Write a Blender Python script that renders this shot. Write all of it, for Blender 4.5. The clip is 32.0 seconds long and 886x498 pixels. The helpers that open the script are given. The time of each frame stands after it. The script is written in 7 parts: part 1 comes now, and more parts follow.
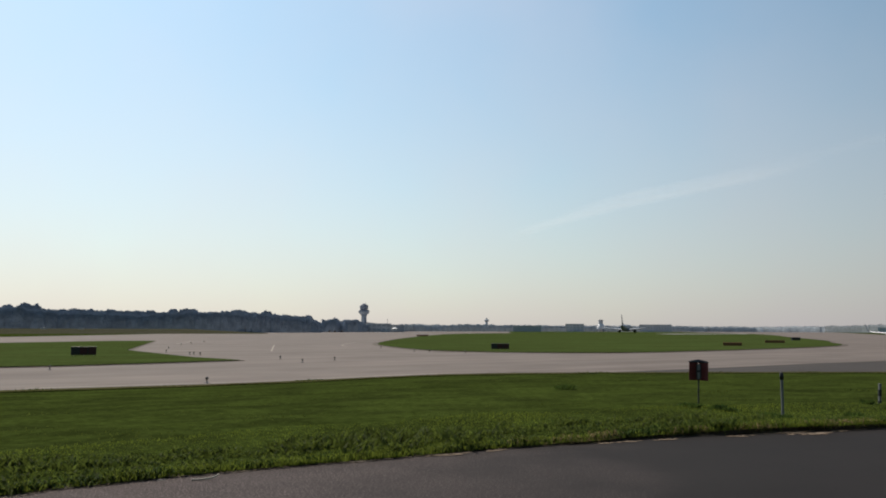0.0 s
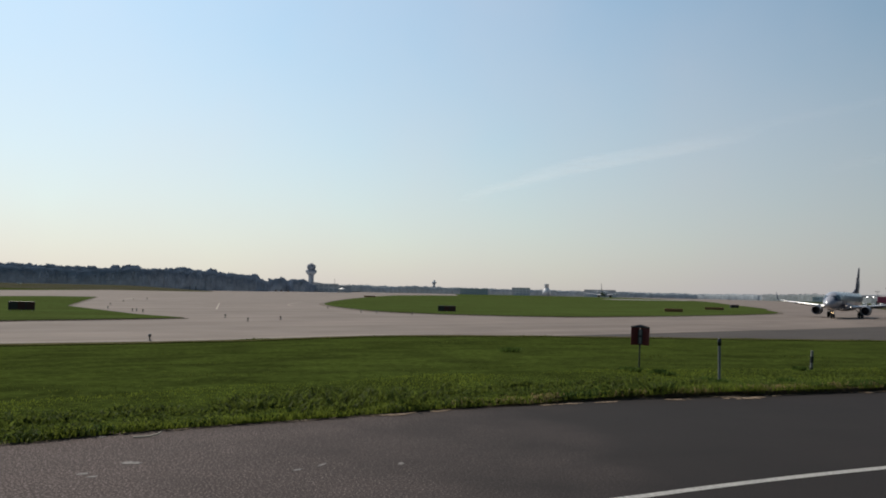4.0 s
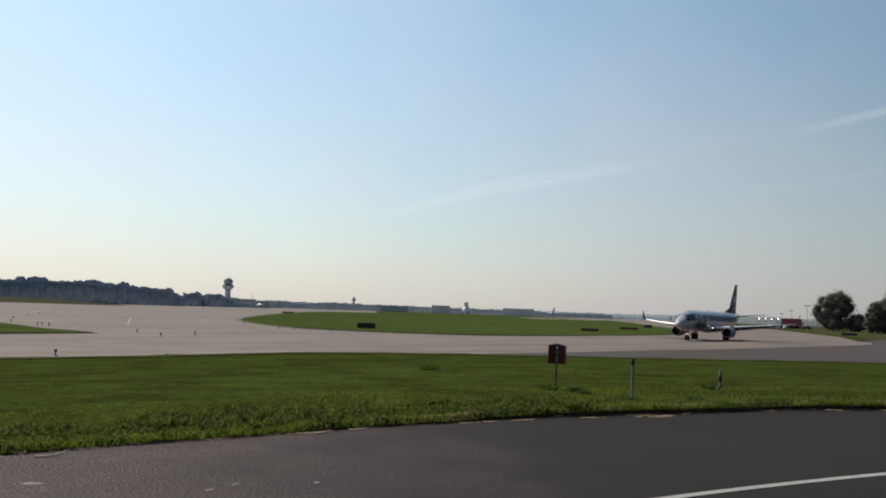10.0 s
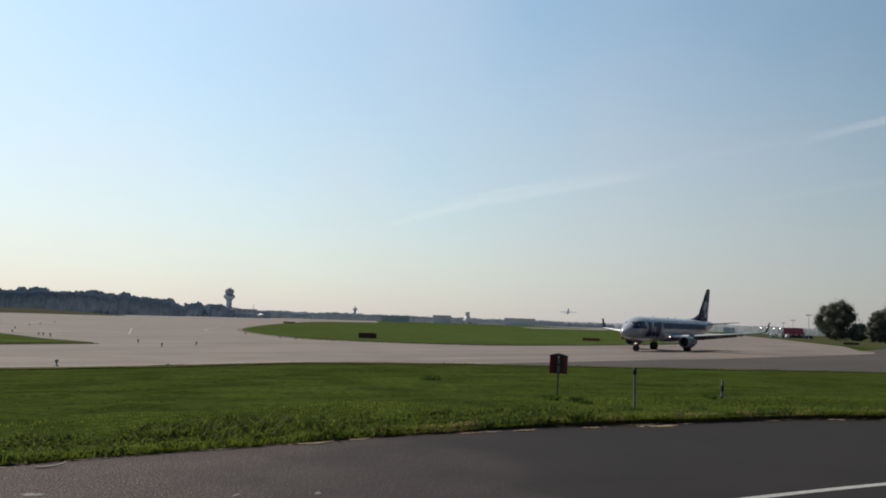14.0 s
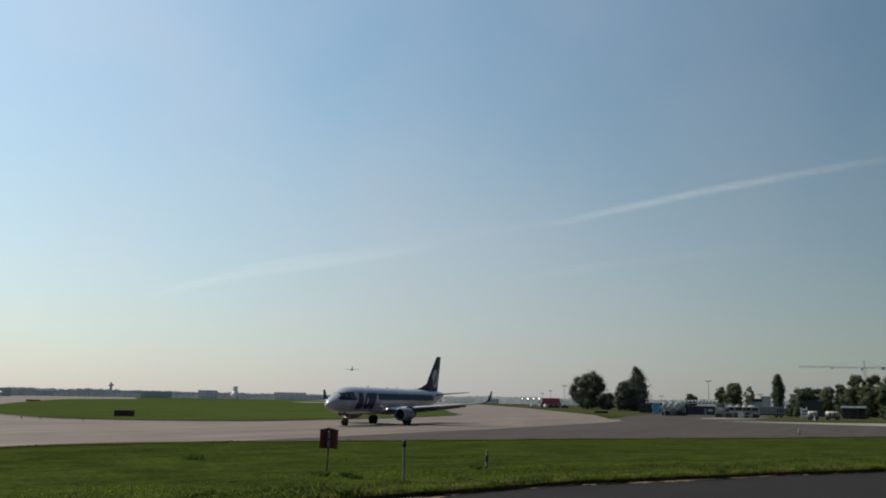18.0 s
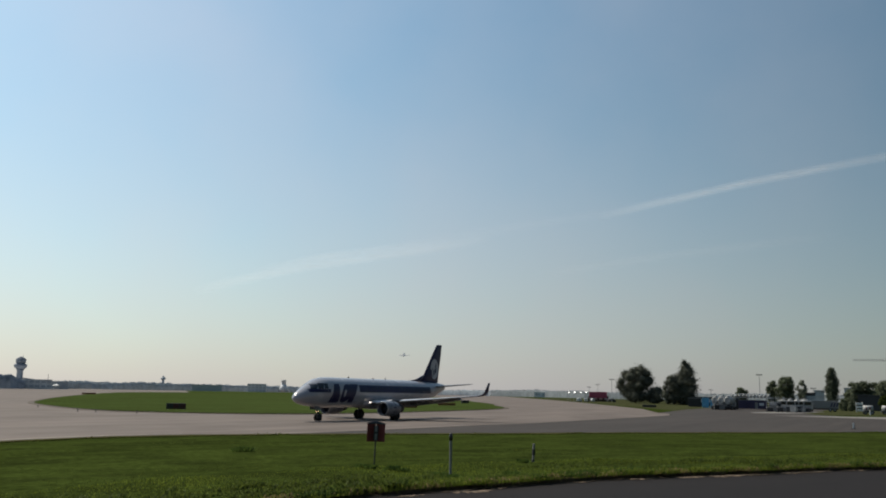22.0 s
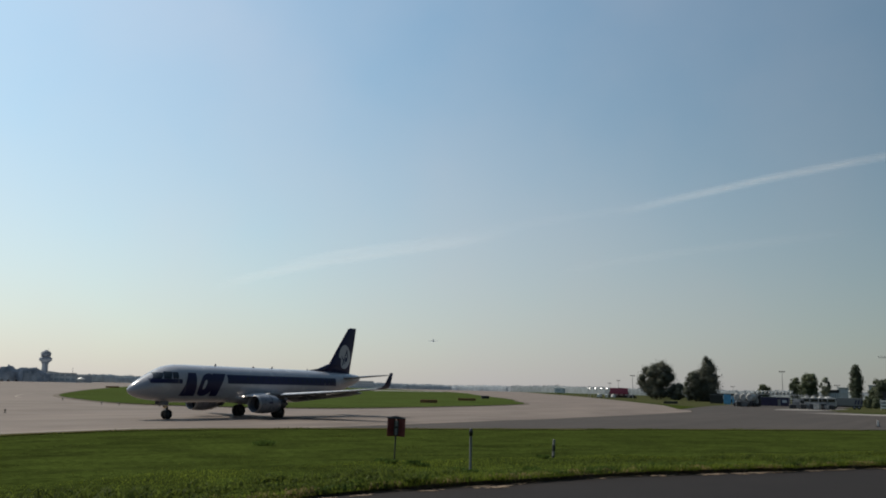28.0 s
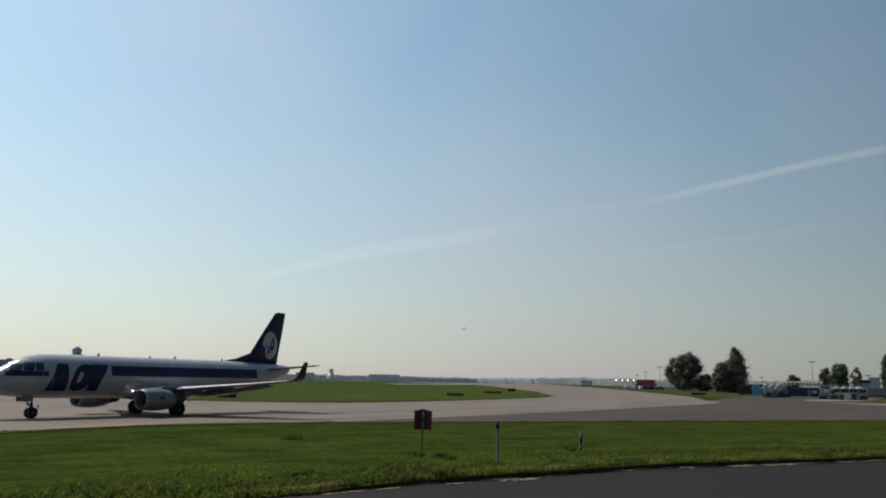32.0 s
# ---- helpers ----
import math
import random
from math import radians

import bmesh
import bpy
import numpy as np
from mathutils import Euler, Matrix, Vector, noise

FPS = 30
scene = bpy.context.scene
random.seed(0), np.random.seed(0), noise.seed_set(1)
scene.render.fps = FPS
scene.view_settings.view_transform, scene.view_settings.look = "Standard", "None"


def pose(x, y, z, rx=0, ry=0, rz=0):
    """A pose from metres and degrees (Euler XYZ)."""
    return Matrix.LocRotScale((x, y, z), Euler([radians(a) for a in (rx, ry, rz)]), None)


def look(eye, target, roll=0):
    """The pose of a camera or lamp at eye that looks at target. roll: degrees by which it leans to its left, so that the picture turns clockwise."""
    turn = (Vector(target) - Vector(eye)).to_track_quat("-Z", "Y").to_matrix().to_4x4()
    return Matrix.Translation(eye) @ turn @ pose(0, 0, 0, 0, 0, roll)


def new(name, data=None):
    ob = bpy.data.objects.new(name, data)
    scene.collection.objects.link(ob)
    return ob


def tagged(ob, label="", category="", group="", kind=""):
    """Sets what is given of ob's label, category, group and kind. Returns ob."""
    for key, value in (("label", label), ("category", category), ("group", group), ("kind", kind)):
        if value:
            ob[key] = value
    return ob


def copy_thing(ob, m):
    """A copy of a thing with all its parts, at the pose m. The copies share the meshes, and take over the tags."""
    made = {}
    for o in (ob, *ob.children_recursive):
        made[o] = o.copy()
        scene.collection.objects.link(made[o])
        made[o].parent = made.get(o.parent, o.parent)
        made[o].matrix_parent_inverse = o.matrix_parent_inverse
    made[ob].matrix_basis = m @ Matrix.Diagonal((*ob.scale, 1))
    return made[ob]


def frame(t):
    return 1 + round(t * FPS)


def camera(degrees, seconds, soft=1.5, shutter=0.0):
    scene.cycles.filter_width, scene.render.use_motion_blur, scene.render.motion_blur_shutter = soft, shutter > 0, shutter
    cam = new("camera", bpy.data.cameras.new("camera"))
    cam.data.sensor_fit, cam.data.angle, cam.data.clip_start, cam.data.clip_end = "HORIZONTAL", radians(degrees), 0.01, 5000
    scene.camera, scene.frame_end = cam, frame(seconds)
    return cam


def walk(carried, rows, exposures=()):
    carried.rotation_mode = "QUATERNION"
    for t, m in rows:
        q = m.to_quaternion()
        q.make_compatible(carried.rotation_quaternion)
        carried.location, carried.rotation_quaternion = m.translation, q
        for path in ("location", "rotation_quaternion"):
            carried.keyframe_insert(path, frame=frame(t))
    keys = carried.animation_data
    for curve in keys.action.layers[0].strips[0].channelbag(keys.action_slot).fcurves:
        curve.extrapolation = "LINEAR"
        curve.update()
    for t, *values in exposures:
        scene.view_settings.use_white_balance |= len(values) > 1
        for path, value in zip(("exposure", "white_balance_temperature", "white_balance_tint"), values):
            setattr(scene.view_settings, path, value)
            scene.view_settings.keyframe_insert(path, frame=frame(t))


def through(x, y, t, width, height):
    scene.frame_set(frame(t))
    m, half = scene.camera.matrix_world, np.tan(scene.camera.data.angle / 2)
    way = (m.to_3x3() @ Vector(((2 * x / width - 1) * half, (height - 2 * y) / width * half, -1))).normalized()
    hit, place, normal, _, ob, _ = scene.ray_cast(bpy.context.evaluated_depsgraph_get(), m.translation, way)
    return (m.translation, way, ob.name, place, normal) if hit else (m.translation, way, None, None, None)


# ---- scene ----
EYE = 1.78            # height of the lens over the service road
LOW = -1.42           # level of the taxiways

cam = camera(54.73, 32.0, soft=1.9)
VIEWS = [
    (0.0, 0.00, 5.38, 0.14),
    (0.5, -0.04, 5.38, 0.16),
    (1.0, -0.05, 5.31, 0.12),
    (1.5, -0.10, 5.26, 0.11),
    (2.0, -0.17, 5.02, 0.15),
    (2.5, -0.98, 4.23, 0.61),
    (3.0, -2.89, 3.29, 1.06),
    (3.5, -3.37, 2.98, 1.15),
    (5.5, -3.81, 2.78, 1.43),
    (6.0, -3.82, 2.83, 1.43),
    (6.5, -3.97, 2.90, 1.45),
    (7.0, -6.70, 3.75, 1.65),
    (7.5, -8.29, 3.99, 1.53),
    (8.0, -8.44, 4.06, 1.55),
    (8.5, -8.55, 4.03, 1.67),
    (9.0, -8.64, 4.06, 1.75),
    (9.5, -8.74, 4.11, 1.83),
    (10.0, -8.74, 4.18, 1.91),
    (10.5, -8.69, 4.34, 1.81),
    (11.0, -8.62, 4.44, 1.74),
    (11.5, -8.64, 4.46, 1.78),
    (12.0, -8.73, 4.50, 1.84),
    (12.5, -8.74, 4.57, 1.85),
    (13.0, -8.73, 4.65, 1.87),
    (13.5, -8.67, 4.70, 1.87),
    (14.0, -8.64, 4.83, 1.83),
    (14.5, -8.96, 6.03, 1.30),
    (15.0, -9.02, 6.31, 0.08),
    (15.5, -17.98, 6.21, 1.14),
    (17.5, -24.36, 9.69, 1.21),
    (18.0, -23.72, 10.05, 0.99),
    (18.5, -22.40, 9.29, 0.80),
    (19.0, -22.08, 9.34, 0.79),
    (19.5, -21.82, 9.51, 0.94),
    (20.0, -21.53, 9.79, 1.00),
    (20.5, -21.13, 9.77, 1.11),
    (21.0, -20.85, 9.71, 1.15),
    (21.5, -20.73, 9.61, 1.10),
    (22.0, -20.67, 9.58, 1.05),
    (22.5, -20.56, 9.46, 1.17),
    (23.0, -20.48, 9.43, 1.30),
    (23.5, -20.46, 9.39, 1.46),
    (24.0, -20.27, 9.37, 1.45),
    (24.5, -20.20, 9.34, 1.46),
    (25.0, -20.14, 9.35, 1.35),
    (25.5, -19.98, 9.36, 1.31),
    (27.5, -19.30, 9.30, 1.28),
    (28.0, -19.30, 9.24, 1.35),
    (28.5, -19.30, 9.23, 1.32),
    (29.0, -19.09, 9.23, 1.29),
    (29.5, -18.73, 9.17, 1.06),
    (30.0, -18.32, 9.05, 0.88),
    (30.5, -17.92, 8.93, 0.88),
    (31.0, -17.79, 8.92, 0.87),
    (31.5, -17.71, 8.82, 0.90),
    (32.0, -17.65, 8.76, 0.91),]


def view(yaw, pitch, roll):
    a, b = radians(yaw), radians(pitch)
    ahead = Vector((-math.sin(a) * math.cos(b), math.cos(a) * math.cos(b), math.sin(b)))
    eye = Vector((0, 0, EYE))
    return look(eye, eye + ahead, roll)


walk(cam, [(t, view(*v)) for t, *v in VIEWS], exposures=[(0, 0.20, 6950, 12), (2, 0.19, 6950, 12), (3, 0.15, 6950, 12), (3.6, 0.16, 6950, 12), (5.4, 0.22, 6950, 12), (6, 0.26, 6950, 12), (13.8, 0.28, 6950, 12), (15, 0.18, 6950, 11), (18, 0.17, 6950, 9.5), (32, 0.15, 6950, 9.5)])

# ---- sky and sun ----
SUN_AZ, SUN_EL = -32.0, 50.0
world = bpy.data.worlds.new("sky")
scene.world = world
world.use_nodes = True
wn = world.node_tree
sky = wn.nodes.new("ShaderNodeTexSky")
sky.sky_type, sky.sun_disc = "NISHITA", False
sky.sun_elevation, sky.sun_rotation = radians(SUN_EL), radians(SUN_AZ)
sky.air_density, sky.dust_density, sky.ozone_density = 1.0, 0.6, 1.0
# summer haze: thick towards the horizon, brightest on the sun's side of the sky
sa, se = radians(SUN_AZ), radians(SUN_EL)
ray = wn.nodes.new("ShaderNodeTexCoord").outputs["Generated"]


def sky_math(op, a, b=0.0, c=0.0):
    n = wn.nodes.new("ShaderNodeMath")
    n.operation = op
    for i, v in enumerate((a, b, c)):
        if hasattr(v, "is_linked"):
            wn.links.new(v, n.inputs[i])
        else:
            n.inputs[i].default_value = v
    return n.outputs[0]


towards = wn.nodes.new("ShaderNodeVectorMath")
towards.operation = "DOT_PRODUCT"
wn.links.new(ray, towards.inputs[0])
towards.inputs[1].default_value = (math.sin(sa) * math.cos(se), math.cos(sa) * math.cos(se), math.sin(se))
scatter = sky_math("POWER", sky_math("MULTIPLY_ADD", towards.outputs["Value"], 0.5, 0.5), 2.0)
split = wn.nodes.new("ShaderNodeSeparateXYZ")
wn.links.new(ray, split.inputs[0])
low = sky_math("POWER", sky_math("SUBTRACT", 1.0, sky_math("ABSOLUTE", split.outputs["Z"])), 4.8)
haze = wn.nodes.new("ShaderNodeMix")
haze.data_type, haze.blend_type = "RGBA", "MIX"
tone = wn.nodes.new("ShaderNodeMix")               # the haze is warmer on the sun's side
tone.data_type, tone.blend_type = "RGBA", "MIX"
tone.inputs[6].default_value, tone.inputs[7].default_value = (5.2, 5.25, 5.95, 1), (5.9, 5.38, 5.7, 1)
wn.links.new(sky_math("MULTIPLY_ADD", scatter, 2.2, -0.75), tone.inputs[0])
wn.links.new(tone.outputs[2], haze.inputs[7])
veil = wn.nodes.new("ShaderNodeTexNoise")          # thin uneven cirrus
veil.inputs["Scale"].default_value, veil.inputs["Detail"].default_value = 3.4, 6
wn.links.new(ray, veil.inputs["Vector"])
thin = sky_math("MULTIPLY_ADD", veil.outputs["Fac"], 0.46, -0.16)
deep = sky_math("MULTIPLY", sky_math("POWER", sky_math("MAXIMUM", sky_math("SUBTRACT", 0.80, scatter), 0.0), 2.0), sky_math("MULTIPLY_ADD", low, -1.0, 1.0))
wn.links.new(sky_math("SUBTRACT", sky_math("MULTIPLY_ADD", low, 0.70, thin), deep), haze.inputs[0])
clean = wn.nodes.new("ShaderNodeMix")
clean.data_type, clean.blend_type = "RGBA", "MULTIPLY"
clean.inputs[0].default_value, clean.inputs[7].default_value = 1.0, (0.80, 0.99, 0.955, 1)
wn.links.new(sky.outputs[0], clean.inputs[6])
wn.links.new(clean.outputs[2], haze.inputs[6])
wn.links.new(haze.outputs[2], wn.nodes["Background"].inputs["Color"])
wn.links.new(sky_math("MAXIMUM", sky_math("MULTIPLY_ADD", scatter, 0.142, 0.010), 0.038), wn.nodes["Background"].inputs["Strength"])

sun = new("sun", bpy.data.lights.new("sun", "SUN"))
sun.data.energy, sun.data.angle, sun.data.color = 3.4, radians(0.6), (1.0, 0.94, 0.84)
sun.matrix_world = look((0, 0, 60), (-math.sin(sa) * math.cos(se), -math.cos(sa) * math.cos(se), 60 - math.sin(se)))


# ---- materials ----
def mat(name, colour, rough=0.6, metal=0.0, grain=None, bump=0.0, second=None, stains=None, spec=0.5, each=0.0, coat=0.0, sharp=0.2):
    """grain: (size in metres, amount); stains: (size, amount); second: colour mixed in by the stains; each: change from piece to piece."""
    m = bpy.data.materials.new(name)
    m.use_nodes = True
    t = m.node_tree
    b = t.nodes["Principled BSDF"]
    b.inputs["Roughness"].default_value, b.inputs["Metallic"].default_value = rough, metal
    b.inputs["Specular IOR Level"].default_value = spec
    b.inputs["Coat Weight"].default_value = coat
    b.inputs["Base Color"].default_value = (*colour, 1)
    if not (grain or stains or each):
        return m
    where = t.nodes.new("ShaderNodeNewGeometry").outputs["Position"] if kind_world(name) else t.nodes.new("ShaderNodeTexCoord").outputs["Object"]

    def noise_at(size, detail):
        n = t.nodes.new("ShaderNodeTexNoise")
        n.inputs["Scale"].default_value, n.inputs["Detail"].default_value = 1.0 / size, detail
        t.links.new(where, n.inputs["Vector"])
        return n.outputs["Fac"]

    def mixed(a, b2, fac, mode="MIX"):
        x = t.nodes.new("ShaderNodeMix")
        x.data_type, x.blend_type = "RGBA", mode
        for sock, val in ((x.inputs[6], a), (x.inputs[7], b2), (x.inputs[0], fac)):
            if hasattr(val, "is_linked"):
                t.links.new(val, sock)
            else:
                sock.default_value = val
        return x.outputs[2]

    def ramp(fac, lo, hi, a=0.0, b2=1.0):
        r = t.nodes.new("ShaderNodeMapRange")
        for i, v in enumerate((lo, hi, a, b2)):
            r.inputs[i + 1].default_value = v
        t.links.new(fac, r.inputs[0])
        return r.outputs[0]

    out = (*colour, 1)
    if stains:
        other = second or tuple(c * 0.6 for c in colour)
        out = mixed(out, (*other, 1), ramp(noise_at(stains[0], 4), 0.42, 0.62, 0.0, stains[1]))
    if grain:
        g = noise_at(grain[0], 6)
        v = ramp(g, 0.5 - sharp, 0.5 + sharp, 1 - grain[1], 1 + grain[1])
        out = mixed(out, v, 1.0, "MULTIPLY")
        if bump:
            bn = t.nodes.new("ShaderNodeBump")
            bn.inputs["Strength"].default_value, bn.inputs["Distance"].default_value = bump, grain[0]
            t.links.new(g, bn.inputs["Height"])
            t.links.new(bn.outputs[0], b.inputs["Normal"])
        t.links.new(ramp(g, 0.3, 0.7, max(0, rough - 0.08), min(1, rough + 0.08)), b.inputs["Roughness"])
    if each:
        info = t.nodes.new("ShaderNodeObjectInfo").outputs["Random"] if not name.startswith("leaf") else t.nodes.new("ShaderNodeNewGeometry").outputs["Random Per Island"]
        out = mixed(out, ramp(info, 0, 1, 1 - each, 1 + each), 1.0, "MULTIPLY")
    t.links.new(out, b.inputs["Base Color"])
    return m


def kind_world(name):
    return name.split("_")[0] in ("ground", "paving", "leaf")


def leafy(name, colour, each=0.35, through=0.35):
    """Leaves and blades: thin sheets that let some light through."""
    m = mat(name, colour, 0.75, each=each, spec=0.1, grain=(6.0, 0.2))
    t = m.node_tree
    b = t.nodes["Principled BSDF"]
    thin = t.nodes.new("ShaderNodeBsdfTranslucent")
    mix = t.nodes.new("ShaderNodeMixShader")
    mix.inputs[0].default_value = through
    link = b.inputs["Base Color"].links[0].from_socket
    t.links.new(link, thin.inputs["Color"])
    t.links.new(b.outputs[0], mix.inputs[1])
    t.links.new(thin.outputs[0], mix.inputs[2])
    t.links.new(mix.outputs[0], t.nodes["Material Output"].inputs["Surface"])
    return m


def glow(name, colour, strength):
    m = bpy.data.materials.new(name)
    m.use_nodes = True
    b = m.node_tree.nodes["Principled BSDF"]
    b.inputs["Base Color"].default_value = (*colour, 1)
    b.inputs["Emission Color"].default_value = (*colour, 1)
    b.inputs["Emission Strength"].default_value = strength
    return m


def clear(name, colour, rough=0.05, tint=0.75):
    """Thin tinted pane: part see-through, part gloss."""
    m = bpy.data.materials.new(name)
    m.use_nodes = True
    t = m.node_tree
    b = t.nodes["Principled BSDF"]
    b.inputs["Base Color"].default_value = (0.02, 0.03, 0.03, 1)
    b.inputs["Roughness"].default_value = rough
    see = t.nodes.new("ShaderNodeBsdfTransparent")
    see.inputs[0].default_value = (*colour, 1)
    mix = t.nodes.new("ShaderNodeMixShader")
    mix.inputs[0].default_value = tint
    t.links.new(b.outputs[0], mix.inputs[1])
    t.links.new(see.outputs[0], mix.inputs[2])
    t.links.new(mix.outputs[0], t.nodes["Material Output"].inputs["Surface"])
    return m


GRASS = mat("ground_grass", (0.037, 0.052, 0.0115), 0.95, grain=(0.22, 0.4), bump=0.5, stains=(2.2, 0.9), second=(0.025, 0.034, 0.0085), spec=0.0)
# lighter than GRASS: haze over the airfield is part of this colour
FIELD = mat("ground_field_grass", (0.049, 0.071, 0.021), 0.95, grain=(0.6, 0.25), bump=0.3, stains=(6.0, 0.6), second=(0.043, 0.054, 0.017), spec=0.0)
ASPHALT = mat("paving_road_asphalt", (0.031, 0.0255, 0.0245), 0.92, grain=(0.015, 0.6), bump=0.05, stains=(1.8, 0.5), second=(0.023, 0.0195, 0.0188), spec=0.12, sharp=0.13)
def two_surfacings(m, old, x0, x1):
    """Older, paler, coarser surfacing that gives way to the newer one between x0 and x1."""
    t = m.node_tree
    b = t.nodes["Principled BSDF"]
    src = b.inputs["Base Color"].links[0].from_socket
    sep = t.nodes.new("ShaderNodeSeparateXYZ")
    t.links.new(t.nodes.new("ShaderNodeNewGeometry").outputs["Position"], sep.inputs[0])
    n = t.nodes.new("ShaderNodeTexNoise")
    n.inputs["Scale"].default_value, n.inputs["Detail"].default_value = 0.7, 5
    t.links.new(t.nodes.new("ShaderNodeNewGeometry").outputs["Position"], n.inputs["Vector"])
    wob = t.nodes.new("ShaderNodeMath")
    wob.operation = "MULTIPLY_ADD"
    wob.inputs[1].default_value = 5.0
    t.links.new(n.outputs["Fac"], wob.inputs[0])
    t.links.new(sep.outputs["X"], wob.inputs[2])
    r = t.nodes.new("ShaderNodeMapRange")
    r.inputs[1].default_value, r.inputs[2].default_value = x0 + 2.5, x1 + 2.5
    t.links.new(wob.outputs[0], r.inputs[0])
    tone = t.nodes.new("ShaderNodeMix")
    tone.data_type, tone.blend_type = "RGBA", "MIX"
    tone.inputs[6].default_value, tone.inputs[7].default_value = (*old, 1), (0.60, 0.61, 0.62, 1)
    t.links.new(r.outputs[0], tone.inputs[0])
    x = t.nodes.new("ShaderNodeMix")
    x.data_type, x.blend_type, x.inputs[0].default_value = "RGBA", "MULTIPLY", 1.0
    t.links.new(src, x.inputs[6])
    t.links.new(tone.outputs[2], x.inputs[7])
    # bare pale stones in the older surfacing
    stone = t.nodes.new("ShaderNodeTexNoise")
    stone.inputs["Scale"].default_value, stone.inputs["Detail"].default_value = 46.0, 5
    t.links.new(t.nodes.new("ShaderNodeNewGeometry").outputs["Position"], stone.inputs["Vector"])
    shown = t.nodes.new("ShaderNodeMapRange")
    shown.inputs[1].default_value, shown.inputs[2].default_value = 0.54, 0.66
    t.links.new(stone.outputs["Fac"], shown.inputs[0])
    gone = t.nodes.new("ShaderNodeMath")
    gone.operation = "SUBTRACT"
    gone.inputs[0].default_value = 1.0
    t.links.new(r.outputs[0], gone.inputs[1])
    both = t.nodes.new("ShaderNodeMath")
    both.operation = "MULTIPLY"
    t.links.new(shown.outputs[0], both.inputs[0])
    t.links.new(gone.outputs[0], both.inputs[1])
    specks = t.nodes.new("ShaderNodeMix")
    specks.data_type, specks.blend_type = "RGBA", "MIX"
    specks.inputs[7].default_value = (0.25, 0.205, 0.195, 1)
    t.links.new(both.outputs[0], specks.inputs[0])
    t.links.new(x.outputs[2], specks.inputs[6])
    t.links.new(specks.outputs[2], b.inputs["Base Color"])


two_surfacings(ASPHALT, (1.75, 1.60, 1.55), -3.2, 2.8)
CONCRETE = mat("paving_taxiway_concrete", (0.162, 0.132, 0.115), 0.85, grain=(0.8, 0.08), bump=0.1, stains=(7.0, 0.8), second=(0.136, 0.110, 0.096), spec=0.15)
TARMAC = mat("paving_dark_tarmac", (0.054, 0.045, 0.040), 0.85, grain=(0.6, 0.12), bump=0.1, stains=(9.0, 0.5), second=(0.046, 0.038, 0.034), spec=0.15)
def streaked(m, turn, long, wide, amount):
    """Wear and tyre streaks drawn out along the way the traffic runs."""
    t = m.node_tree
    b = t.nodes["Principled BSDF"]
    src = b.inputs["Base Color"].links[0].from_socket
    mp = t.nodes.new("ShaderNodeMapping")
    mp.vector_type = "TEXTURE"
    mp.inputs["Rotation"].default_value, mp.inputs["Scale"].default_value = (0, 0, radians(turn)), (long, wide, 1)
    t.links.new(t.nodes.new("ShaderNodeNewGeometry").outputs["Position"], mp.inputs[0])
    n = t.nodes.new("ShaderNodeTexNoise")
    n.inputs["Scale"].default_value, n.inputs["Detail"].default_value = 1.0, 5
    t.links.new(mp.outputs[0], n.inputs["Vector"])
    r = t.nodes.new("ShaderNodeMapRange")
    for i, v in enumerate((0.32, 0.68, 1 - amount, 1 + amount)):
        r.inputs[i + 1].default_value = v
    t.links.new(n.outputs["Fac"], r.inputs[0])
    x = t.nodes.new("ShaderNodeMix")
    x.data_type, x.blend_type, x.inputs[0].default_value = "RGBA", "MULTIPLY", 1.0
    t.links.new(src, x.inputs[6])
    t.links.new(r.outputs[0], x.inputs[7])
    t.links.new(x.outputs[2], b.inputs["Base Color"])


streaked(CONCRETE, 38, 60.0, 2.2, 0.16)
streaked(CONCRETE, 55, 25.0, 6.0, 0.10)
streaked(TARMAC, 40, 40.0, 1.6, 0.16)
streaked(ASPHALT, 14, 9.0, 0.7, 0.05)
streaked(GRASS, 10, 9.0, 3.0, 0.10)
streaked(FIELD, 20, 30.0, 6.0, 0.14)
streaked(GRASS, 3, 3.0, 1.2, 0.12)
SLAB = mat("paving_pale_apron", (0.20, 0.18, 0.16), 0.8, grain=(0.6, 0.1), stains=(6.0, 0.4))
SOIL = mat("ground_bare_soil", (0.082, 0.058, 0.038), 0.9, grain=(0.08, 0.35), bump=0.4, stains=(0.6, 0.5))
SAND = mat("ground_dry_sand", (0.21, 0.15, 0.10), 0.9, grain=(0.03, 0.3), bump=0.3, stains=(0.3, 0.6), second=(0.11, 0.075, 0.048))
PAINT_W = mat("paving_road_paint", (0.28, 0.272, 0.255), 0.8, grain=(0.04, 0.35), stains=(0.5, 0.7), second=(0.22, 0.22, 0.21))
SCRAP = mat("paving_worn_scrap", (0.125, 0.11, 0.106), 0.8, grain=(0.03, 0.5), stains=(0.08, 0.8), second=(0.07, 0.06, 0.058))
DRYWOOD = mat("dry_peeled_stick", (0.50, 0.45, 0.36), 0.8, grain=(0.02, 0.2))
PAINT_Y = mat("paving_yellow_paint", (0.24, 0.20, 0.15), 0.7, grain=(0.3, 0.25), stains=(2.0, 0.6), second=(0.22, 0.185, 0.15))
BLADE = leafy("leaf_grass_blade", (0.146, 0.184, 0.030), 0.22, 0.5)
BLADE2 = leafy("leaf_grass_far", (0.072, 0.092, 0.020), 0.2, 0.65)
TUFT = leafy("leaf_tuft", (0.068, 0.105, 0.024), 0.4, 0.45)
WEED = leafy("leaf_weed", (0.082, 0.106, 0.022), 0.5, 0.5)
LEAF = leafy("leaf_tree", (0.105, 0.120, 0.072), 0.14, 0.2)
